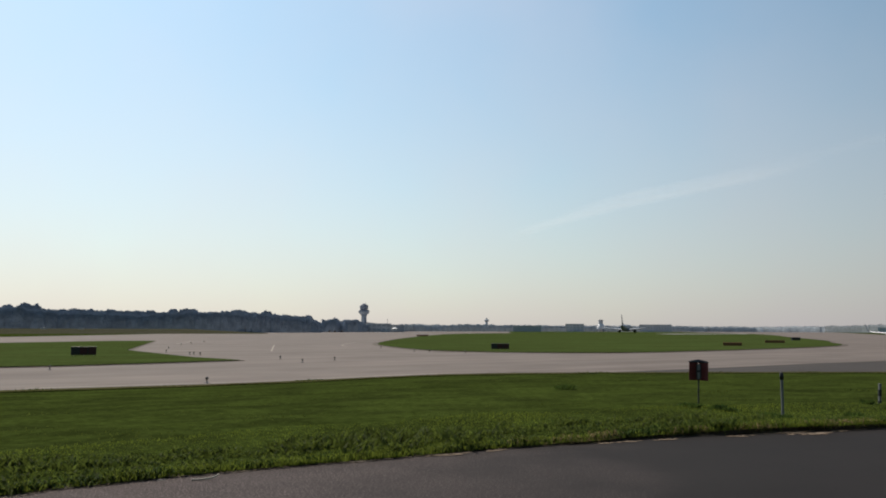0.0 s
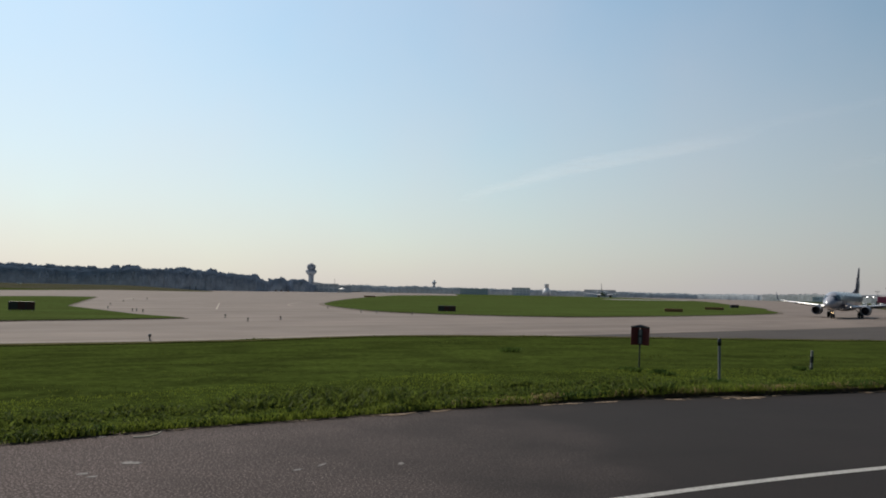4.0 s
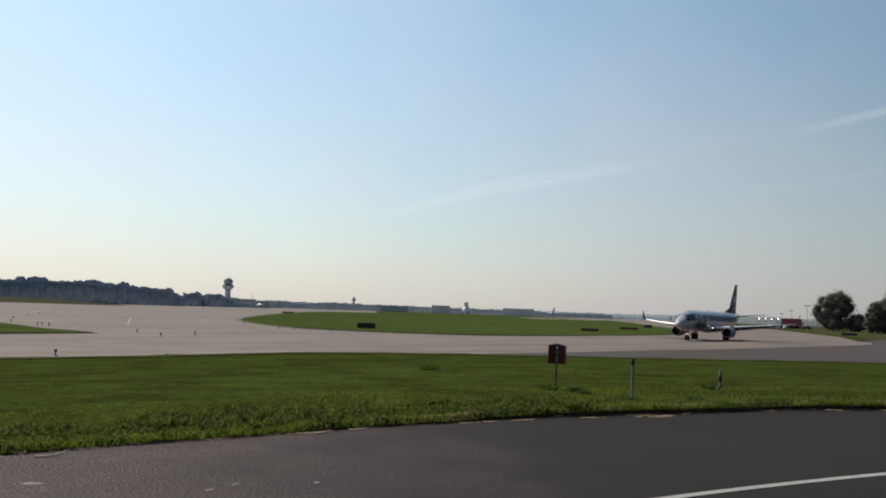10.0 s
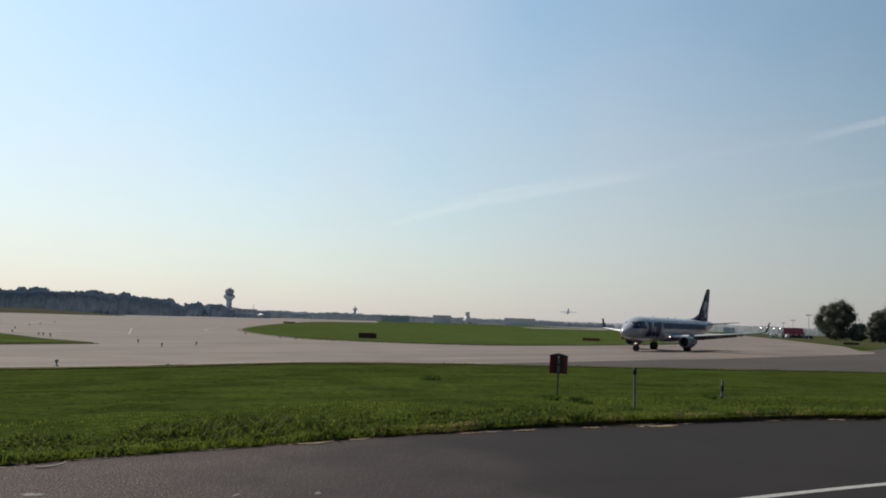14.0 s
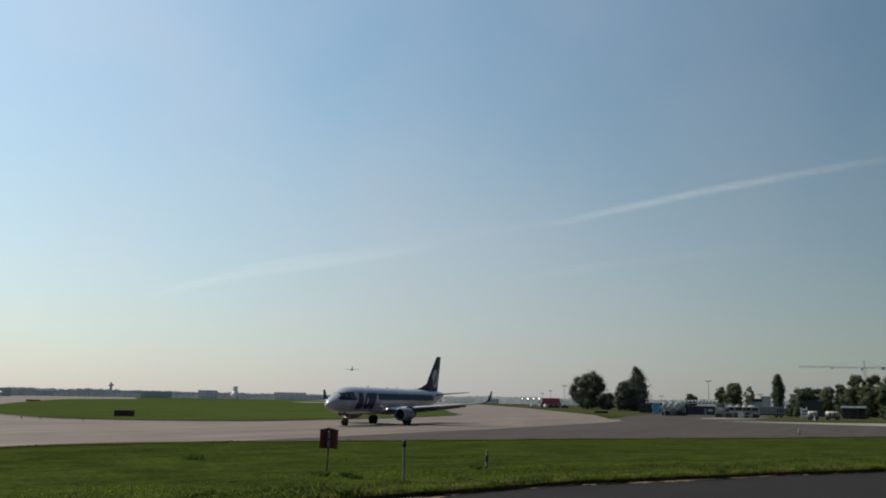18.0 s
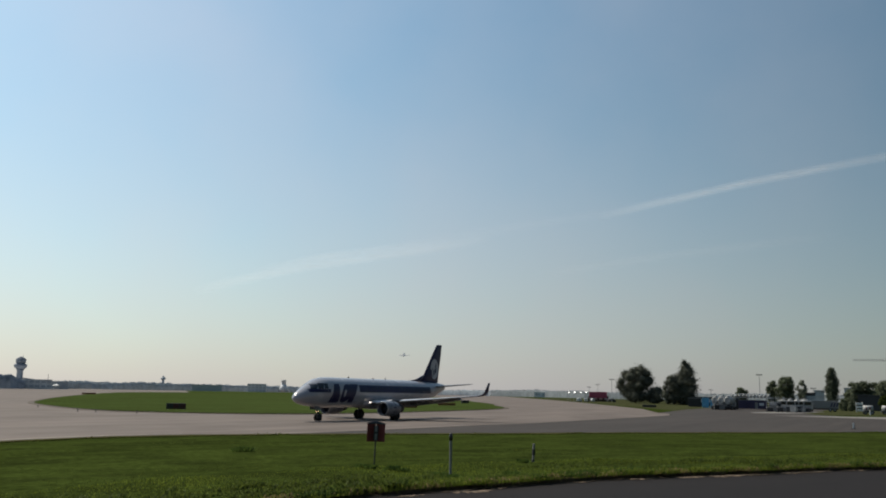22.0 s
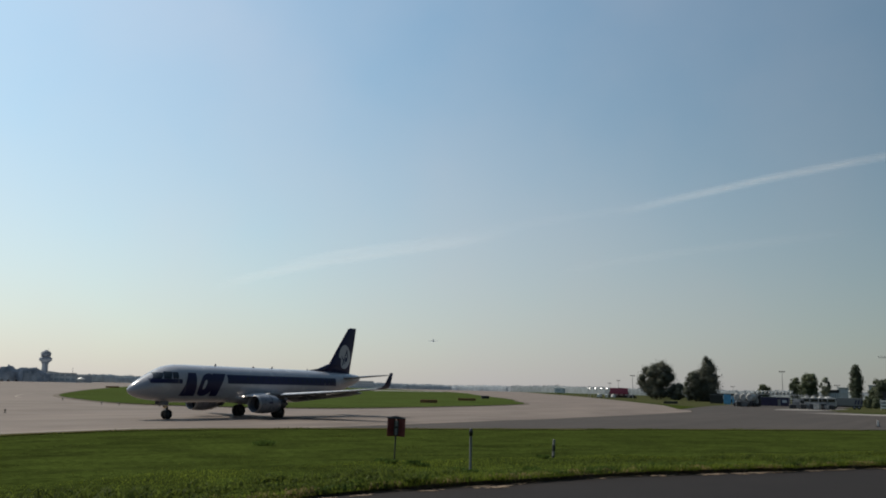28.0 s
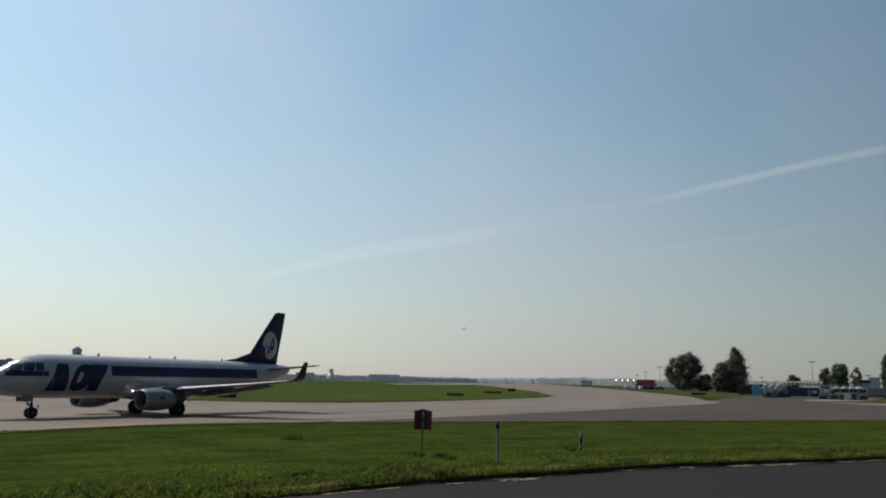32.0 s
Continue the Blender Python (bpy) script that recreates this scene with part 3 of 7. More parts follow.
tagged(new("far_runway", mesh_of("far_runway", far_run, SLAB)), "far runway end beyond the grass, pale for its glare", "runway", kind="structure")
WEDGE = [(-20, 87), (-22.5, 90.5), (-27, 95.5), (-46, 127), (-75, 226), (-86, 224), (-91, 205), (-97, 187), (-160, 165), (-400, 110), (-400, -30), (-120, 30), (-60, 57), (-36, 70), (-32, 72.5), (-27, 78)]
FARFIELD = [(64, 816), (150, 894), (305, 914), (400, 1500), (118, 1560)]
island("far_field", FARFIELD, "far flat grass field beyond the island", 1.0)
island("grass_wedge", WEDGE, "green grass wedge with a pointed tip between taxiways", 0.55)


# ---- aircraft ----
def lerp_rows(rows, xs):
    rows = sorted(rows)
    cols = list(zip(*rows))
    return [tuple(float(np.interp(x, cols[0], c)) for c in cols) for x in xs]


FUSE = [(15.70, 2.42, 0.03, 0.03), (15.62, 2.43, 0.20, 0.22), (15.40, 2.46, 0.40, 0.44), (15.0, 2.52, 0.62, 0.68), (14.4, 2.61, 0.86, 0.93), (13.7, 2.74, 1.10, 1.13), (13.0, 2.90, 1.32, 1.29),
        (12.2, 3.02, 1.52, 1.41), (11.2, 3.08, 1.64, 1.48), (10.0, 3.09, 1.67, 1.505), (0, 3.09, 1.67, 1.505), (-5.5, 3.09, 1.67, 1.505), (-8.0, 3.17, 1.58, 1.46), (-10.5, 3.38, 1.32, 1.27),
        (-13.0, 3.66, 0.98, 0.95), (-15.0, 3.92, 0.62, 0.58), (-16.0, 4.04, 0.38, 0.34), (-16.35, 4.08, 0.16, 0.15)]


def fuselage_skin(n=40):
    xs = sorted(set([r[0] for r in FUSE] + list(np.arange(-15.5, 15.2, 0.7))))
    out = []
    for x, zc, rz, ry in lerp_rows(FUSE, xs):
        row = []
        for i in range(n):
            a = 2 * math.pi * i / n
            s = math.sin(a)
            wide = 1.0 - 0.03 * (s < -0.2)
            row.append((x, ry * math.cos(a) * wide, zc + rz * s))
        out.append(row)
    return rings(out)


def side_y(x, z, lift=0.012):
    """Half width of the fuselage at x, z, a little proud."""
    _, zc, rz, ry = lerp_rows(FUSE, [x])[0]
    s = min(0.999, abs(z - zc) / rz)
    return ry * math.sqrt(1 - s * s) + lift


def side_patch(x0, x1, z0, z1, slant=0.0, side=1, nx=14, nz=8, lift=0.012, oval=False, bm=None):
    """A painted patch that follows the fuselage's side; slant leans its top backwards."""
    bm = bm or bmesh.new()
    grid = []
    for i in range(nx + 1):
        col = []
        for j in range(nz + 1):
            u, v = i / nx, j / nz
            if oval:
                uu, vv = u * 2 - 1, v * 2 - 1
                k = max(abs(uu), abs(vv))
                r = math.hypot(uu, vv)
                f = (k / r) ** 0.75 if r > 0 else 0
                u, v = (uu * f + 1) / 2, (vv * f + 1) / 2
            z = z0 + (z1 - z0) * v
            x = x0 + (x1 - x0) * u - slant * (z - z0)
            col.append(bm.verts.new((x, side * side_y(x, z, lift), z)))
        grid.append(col)
    for i in range(nx):
        for j in range(nz):
            f = bm.faces.new((grid[i][j], grid[i + 1][j], grid[i + 1][j + 1], grid[i][j + 1]))
            f.smooth = True
    bmesh.ops.recalc_face_normals(bm, faces=bm.faces)
    return bm


def aerofoil(le, chord, thick, up=(0, 0, 1), n=9):
    """Closed wing section: nose at le, running back along -x."""
    le, up = Vector(le), Vector(up)
    top, low = [], []
    for i in range(n + 1):
        u = 0.5 - 0.5 * math.cos(math.pi * i / n)
        t = thick * chord * 5 * (0.2969 * math.sqrt(u) - 0.126 * u - 0.3516 * u * u + 0.2843 * u ** 3 - 0.1015 * u ** 4)
        p = le + Vector((-u * chord, 0, 0))
        top.append(p + up * t)
        low.append(p - up * t * 0.8)
    return top + low[-2:0:-1]


def wing(stations, bm=None):
    return rings([aerofoil(*s) for s in stations], bm)


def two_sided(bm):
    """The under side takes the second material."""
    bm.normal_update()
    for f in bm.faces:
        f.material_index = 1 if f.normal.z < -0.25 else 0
    return bm


def side_shape(front, back, z0, z1, side=1, nx=8, nz=12, lift=0.012):
    """A painted shape on the fuselage's side between two lines: front(v) and back(v), v from foot to top."""
    bm = bmesh.new()
    rows = []
    for j in range(nz + 1):
        v = j / nz
        z = z0 + (z1 - z0) * v
        rows.append([bm.verts.new((x, side * side_y(x, z, lift), z)) for x in [back(v) + (front(v) - back(v)) * i / nx for i in range(nx + 1)]])
    for p, q in zip(rows, rows[1:]):
        for i in range(nx):
            bm.faces.new((p[i], p[i + 1], q[i + 1], q[i])).smooth = True
    bmesh.ops.recalc_face_normals(bm, faces=bm.faces)
    return bm


def airliner(name, m, label, body_paint, fin_paint, detail=True, rise=0.0):
    root = thing(name, m, label, "aeroplane")
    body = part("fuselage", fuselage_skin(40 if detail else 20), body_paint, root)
    for s in (1, -1):
        w = [((3.9, s * 1.0, 1.95), 6.2, 0.13), ((3.0, s * 1.9, 2.0), 5.1, 0.125), ((1.2, s * 4.4, 2.22), 3.5, 0.12), ((-1.1, s * 8.6, 2.62), 2.3, 0.11), ((-2.75, s * 12.3, 2.98), 1.45, 0.10)]
        w = [((x, y, z + rise * (abs(y) - 1.0)), c * (1.35 if rise else 1.0), t * (1.5 if rise else 1.0)) for (x, y, z), c, t in w]
        wg = part("wing", two_sided(wing(w)), [body_paint, body_paint] if rise else [WINGTOP, WINGLOW], root, "" if rise else "pale upper side, under side darkened for shade")
        wl = [((-2.75, s * 12.3, 2.98), 1.45, 0.10), ((-2.98, s * 12.68, 3.10), 1.25, 0.09, (0, s * -0.5, 0.87)), ((-3.2, s * 12.9, 3.38), 1.0, 0.08, (0, s * -0.95, 0.3)), ((-3.62, s * 13.22, 4.52), 0.48, 0.07, (0, s * -0.96, 0.28))]
        if rise == 0.0:
            part("winglet", wing(wl), fin_paint, wg, "dark upturned winglet")
            for a, b in zip(w[1:], w[2:]):
                part("slat", rod(Vector(a[0]) + Vector((0.01, 0, 0.015)), Vector(b[0]) + Vector((0.01, 0, 0.015)), a[1] * 0.024, b[1] * 0.026, 10), METAL, wg, "bare metal leading edge")
            # take-off flaps, drooped behind the wing
            for y0, y1, x0, x1, c0, c1, z0, z1 in ((1.95, 4.3, -1.95, -2.1, 1.15, 1.0, 1.93, 2.12), (4.4, 8.7, -2.12, -3.2, 0.98, 0.7, 2.13, 2.55)):
                rows = []
                for y, x, c, z in ((y0, x0, c0, z0), (y1, x1, c1, z1)):
                    rows.append([(x, s * y, z + 0.03), (x - c * 0.35, s * y, z - c * 0.05), (x - c, s * y, z - c * 0.40), (x - c * 0.5, s * y, z - c * 0.30), (x - 0.03, s * y, z - 0.13)])
                part("flap", rings(rows), WINGLOW, wg, "drooped flap darkened for shade")
            part("aileron_gap", rod((-3.28, s * 8.95, 2.69), (-4.12, s * 12.1, 2.985), 0.012, n=5), DARKMET, wg)
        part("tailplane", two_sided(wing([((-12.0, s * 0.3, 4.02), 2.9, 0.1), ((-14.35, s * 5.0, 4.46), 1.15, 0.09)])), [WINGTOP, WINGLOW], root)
        # flap fairings and trailing flap
        for fy, fx in ((3.2, -1.7), (6.2, -2.3), (9.3, -3.1)):
            part("flap_fairing", spun([(fx + 1.2, 0.02), (fx + 0.7, 0.13), (fx, 0.20), (fx - 0.6, 0.17), (fx - 1.4, 0.03)], n=10, at=(0, s * fy, 1.86 + (0.095 + rise) * fy - 0.2)), WINGLOW, wg)
        # engine
        at = (0.25, s * 4.1, 1.38)
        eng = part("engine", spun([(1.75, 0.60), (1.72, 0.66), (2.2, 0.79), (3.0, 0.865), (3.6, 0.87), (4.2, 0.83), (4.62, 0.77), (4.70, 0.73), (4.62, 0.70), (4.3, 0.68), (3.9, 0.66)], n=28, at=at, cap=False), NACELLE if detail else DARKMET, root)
        part("intake_lip", spun([(4.50, 0.790), (4.64, 0.775), (4.715, 0.73), (4.64, 0.69), (4.45, 0.683)], n=28, at=at, cap=False), GREYMET, eng, "dull metal intake lip")
        part("fan", spun([(3.9, 0.66), (3.92, 0.3), (4.12, 0.16), (4.3, 0.02)], n=20, at=at), DARKMET, eng, "dark fan disc with spinner")
        part("exhaust", spun([(1.8, 0.60), (1.2, 0.50), (0.6, 0.38), (0.55, 0.26), (0.0, 0.04)], n=20, at=at), DARKMET, eng, "sooty metal exhaust cone")
        if detail:
            part("cowl_seam", spun([(3.05, 0.872), (3.09, 0.872)], n=28, at=at, cap=False), DARKMET, eng)
            part("engine_badge", box(0.5, 0.02, 0.16, (3.3, 0.0, 0.0), 0.004), NAVY, eng, "small dark plate", at=Matrix.Translation((at[0], at[1] + s * 0.855, at[2] + 0.05)))
        part("pylon", wing([((3.9, s * 4.1, 2.05), 3.6, 0.05, (0, 1, 0)), ((2.8, s * 4.1, 2.40), 3.0, 0.05, (0, 1, 0))]), WINGLOW, eng)
    fin = part("fin", rings([aerofoil(*q) for q in [((-9.6, 0, 4.55), 4.9, 0.10, (0, 1, 0)), ((-10.75, 0, 5.6), 3.92, 0.10, (0, 1, 0)), ((-12.4, 0, 7.7), 2.72, 0.10, (0, 1, 0)), ((-13.95, 0, 9.62), 1.5, 0.09, (0, 1, 0)), ((-14.35, 0, 9.75), 1.08, 0.05, (0, 1, 0))]]), fin_paint, root)
    part("dorsal_fillet", rings([[(-6.9, -0.01, 4.6), (-6.9, 0.01, 4.6), (-6.9, 0.01, 4.68), (-6.9, -0.01, 4.68)], [(-9.0, -0.1, 4.45), (-9.0, 0.1, 4.45), (-9.0, 0.05, 5.0), (-9.0, -0.05, 5.0)],
                               [(-11.4, -0.16, 4.3), (-11.4, 0.16, 4.3), (-11.4, 0.12, 5.75), (-11.4, -0.12, 5.75)]]), fin_paint, fin)
    part("belly_fairing", rings([[(x, ry * math.cos(a), 1.9 + rz * math.sin(a)) for a in [2 * math.pi * i / 20 for i in range(20)]] for x, ry, rz in ((5.2, 0.3, 0.1), (4.0, 1.2, 0.5), (1.5, 1.6, 0.72), (-2.0, 1.6, 0.72), (-4.2, 1.1, 0.45), (-5.4, 0.3, 0.1))]), body_paint, root)
    if not detail:
        return root, [], []
    # paint on the body: cheat line, plain emblem blocks, window row, doors
    for s in (1, -1):
        part("cheat_line", side_patch(-10.6, 5.75, 3.17, 3.98, 0.0, s, 40, 4), NAVY, body, "dark blue painted stripe")
        part("emblem_block", side_shape(lambda v: 11.25 - 0.85 * v, lambda v: 9.55 + 0.05 * v - 0.1 * v, 2.0, 4.05, s), NAVY, body, "dark blue tapering painted block")
        part("emblem_block", side_patch(7.85, 9.55, 2.0, 4.05, 0.36, s, 10, 12, 0.012, True), NAVY, body, "dark blue rounded painted block")
        part("emblem_slot", side_patch(8.52, 8.88, 2.6, 3.45, 0.36, s, 6, 8, 0.016, True), WHITE, body, "white slot in the rounded block")
        part("emblem_block", side_shape(lambda v: 7.75 - 0.25 * v * v, lambda v: 6.85 - 0.95 * v ** 1.6, 2.0, 4.05, s), NAVY, body, "dark blue flaring painted block")
        part("nose_stripe", side_patch(11.15, 14.15, 3.08, 3.46, 0.0, s, 16, 3), NAVY, body, "dark blue painted stripe")
        w0 = None
        for k in range(19):
            x = 3.1 - k * 0.72
            if w0 is None:
                w0 = part("window", side_patch(-0.115, 0.115, 3.50, 3.82, 0.0, s, 3, 4, 0.02), PANE, body, at=pose(x, 0, 0))
            else:
                again(w0, body, pose(x, 0, 0))
        for x in (10.75, -9.3):
            for dx in (0.0, 0.78):
                part("door_seam", side_patch(x + dx, x + dx + 0.035, 2.2, 4.15, 0, s, 1, 10, 0.014), GREYMET, body)
        # cockpit panes
        for x0, x1, z0, z1, sl in ((12.98, 13.68, 3.46, 3.98, 0.75), (12.18, 12.90, 3.48, 4.08, 0.35), (11.5, 12.08, 3.50, 4.06, 0.15)):
            part("cockpit_window", side_patch(x0 + sl * 0.25, x1 + sl * 0.25, z0, z1, sl, s, 6, 6, 0.02), GLASS_D, body, "dark glossy cockpit pane")
        # fin emblem, plain disc with a bar across
        disc = bmesh.new()
        bmesh.ops.create_circle(disc, cap_ends=True, segments=32, radius=1.0, matrix=Matrix.Translation((-13.3, s * 0.172, 6.42)) @ Matrix.Rotation(radians(90), 4, "X") @ Matrix.Diagonal((1.02, 1.34, 1, 1)))
        part("fin_emblem", disc, EMBLEM, fin, "plain white painted disc")
        for dx, dz, wide3, tall3, lean in ((-0.02, -0.1, 0.15, 2.0, -26), (0.25, -0.35, 0.12, 1.1, 38), (-0.45, 0.35, 0.14, 0.9, 12), (-0.28, -0.30, 0.34, 0.5, -20)):
            part("emblem_bar", box(wide3, 0.006, tall3, (0, 0, -tall3 / 2)), NAVY, fin, "plain dark painted bar", at=pose(-13.3 + dx, s * 0.178, 6.42 + dz, 0, lean, 0))
    # aerials and lamps
    for x, zz in ((6.2, 4.74), (-1.5, 4.74), (-7.0, 4.70)):
        part("aerial", rings([aerofoil((x, 0, zz), 0.3, 0.06, (0, 1, 0)), aerofoil((x - 0.16, 0, zz + 0.22), 0.12, 0.08, (0, 1, 0))]), GREYMET, body)
    part("beacon", spun([(4.73, 0.11), (4.82, 0.10), (4.88, 0.03)], "Z", 10, at=(1.0, 0, 0)), REDLENS, body, "small red beacon")
    for s in (1, -1):
        l = bmesh.new()
        bmesh.ops.create_uvsphere(l, u_segments=12, v_segments=8, radius=0.075, matrix=Matrix.Translation((3.72, s * 1.55, 2.02)))
        part("landing_lamp", l, LAMP_W, root, "glowing white landing lamp")
    # landing gear
    wheels = []
    gear = part("nose_gear", rod((11.4, 0, 0.36), (11.4, 0, 1.6), 0.09, n=12), GREYMET, root)
    part("drag_strut", rod((11.4, 0, 0.9), (12.3, 0, 1.55), 0.05), GREYMET, gear)
    part("axle", rod((11.4, -0.26, 0.36), (11.4, 0.26, 0.36), 0.05), GREYMET, gear)
    part("steering_collar", rod((11.4, 0, 0.78), (11.4, 0, 0.98), 0.13), DARKMET, gear)
    for s in (1, -1):
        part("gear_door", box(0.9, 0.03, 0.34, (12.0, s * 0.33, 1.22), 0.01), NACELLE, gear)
        l = bmesh.new()
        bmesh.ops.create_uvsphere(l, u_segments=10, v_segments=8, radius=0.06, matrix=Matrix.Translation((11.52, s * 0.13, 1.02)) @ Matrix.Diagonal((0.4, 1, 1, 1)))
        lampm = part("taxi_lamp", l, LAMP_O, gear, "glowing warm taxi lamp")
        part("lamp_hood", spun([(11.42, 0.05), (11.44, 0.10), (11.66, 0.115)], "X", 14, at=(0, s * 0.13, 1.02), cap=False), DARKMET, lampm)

    def wheel(parent, x, y, r, wdt):
        tyre_prof = [(-wdt / 2, r * 0.62), (-wdt / 2, r * 0.86), (-wdt * 0.36, r * 0.98), (0, r), (wdt * 0.36, r * 0.98), (wdt / 2, r * 0.86), (wdt / 2, r * 0.62)]
        w = part("wheel", spun([(-wdt * 0.42, r * 0.2), (-wdt * 0.3, r * 0.56), (wdt * 0.3, r * 0.56), (wdt * 0.42, r * 0.2)], "Y", 20), DARKMET, parent, at=pose(x, y, r))
        part("tyre", spun(tyre_prof, "Y", 28, cap=False), RUBBER, w, "black rubber tyre")
        for k in range(5):
            a = 2 * math.pi * k / 5
            part("lug", rod((r * 0.36 * math.cos(a), -wdt * 0.47, r * 0.36 * math.sin(a)), (r * 0.36 * math.cos(a), wdt * 0.47, r * 0.36 * math.sin(a)), 0.03, n=6), DARKMET, w)
        wheels.append((w, x, y, r))

    for s in (1, -1):
        wheel(root, 11.4, s * 0.21, 0.40, 0.22)
        leg = part("main_gear", rod((0, s * 2.6, 0.52), (0.1, s * 2.5, 2.1), 0.13, n=12), GREYMET, root)
        part("side_strut", rod((0, s * 2.55, 0.95), (0.1, s * 1.5, 1.75), 0.07), GREYMET, leg)
        part("axle", rod((0, s * 2.25, 0.52), (0, s * 2.95, 0.52), 0.08), GREYMET, leg)
        part("gear_door", box(0.9, 0.04, 0.8, (0, s * 2.93, 1.25), 0.01), WINGLOW, leg)
        for o in (-0.27, 0.27):
            wheel(root, 0.0, s * 2.6 + o, 0.56, 0.36)
    return root, wheels, []


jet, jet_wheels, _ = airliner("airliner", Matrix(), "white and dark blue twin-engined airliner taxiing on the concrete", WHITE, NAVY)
departing, _, _ = airliner("departing_airliner", Matrix(), "distant pale airliner climbing away after take-off", FARJET, NACELLE, False, 0.03)
departing.scale = (1.7, 1.7, 1.7)


# ---- the van ----
def van_side(top, k=1.0):
    """Half section of the van from sill to roof middle: half width and height."""
    d = top - 1.80
    return [(0.865 * k, 0.28), (0.91 * k, 0.40), (0.915 * k, 0.75), (0.914 * k, 1.05), (0.890 * k, 1.40 + d * 0.6), (0.857 * k, 1.62 + d), (0.828 * k, 1.72 + d), (0.775 * k, 1.765 + d), (0.67 * k, 1.787 + d), (0.35 * k, 1.80 + d)]


def van_ring(x, top, k=1.0, skew=0.0):
    half = van_side(top, k)
    ring = [(x + skew * (z - 0.9), y, z) for y, z in half] + [(x + skew * (z - 0.9), -y, z) for y, z in half[::-1]]
    return ring


VAN_ROWS = [(-0.04, 1.68, 0.945, 0.15), (-0.015, 1.735, 0.98, 0.15), (0.04, 1.775, 0.997, 0.13), (0.28, 1.80, 1.0, 0.02), (0.8, 1.825, 1.0, 0.0), (1.4, 1.825, 1.0, 0.0), (2.0, 1.805, 1.0, 0.0), (2.42, 1.78, 1.0, 0.0)]


def van_wrap(s, z0, z1, x_at, x_end, lift=0.006):
    """A dark film on the van's flank between two heights, from a slanting front line to x_end."""
    def flank(x, z):
        half = van_side(float(np.interp(x, [r[0] for r in VAN_ROWS], [r[1] for r in VAN_ROWS])))
        return float(np.interp(z, [h[1] for h in half], [h[0] for h in half])) + lift

    bm = bmesh.new()
    rows = []
    for j in range(37):
        z = z0 + (z1 - z0) * j / 36
        xs = [x_at(z) + (x_end - x_at(z)) * i / 6 for i in range(7)]
        rows.append([bm.verts.new((x, s * flank(x, z), z)) for x in xs])
    for p, q in zip(rows, rows[1:]):
        for i in range(6):
            bm.faces.new((p[i], p[i + 1], q[i + 1], q[i])).smooth = True
    bmesh.ops.recalc_face_normals(bm, faces=bm.faces)
    return bm


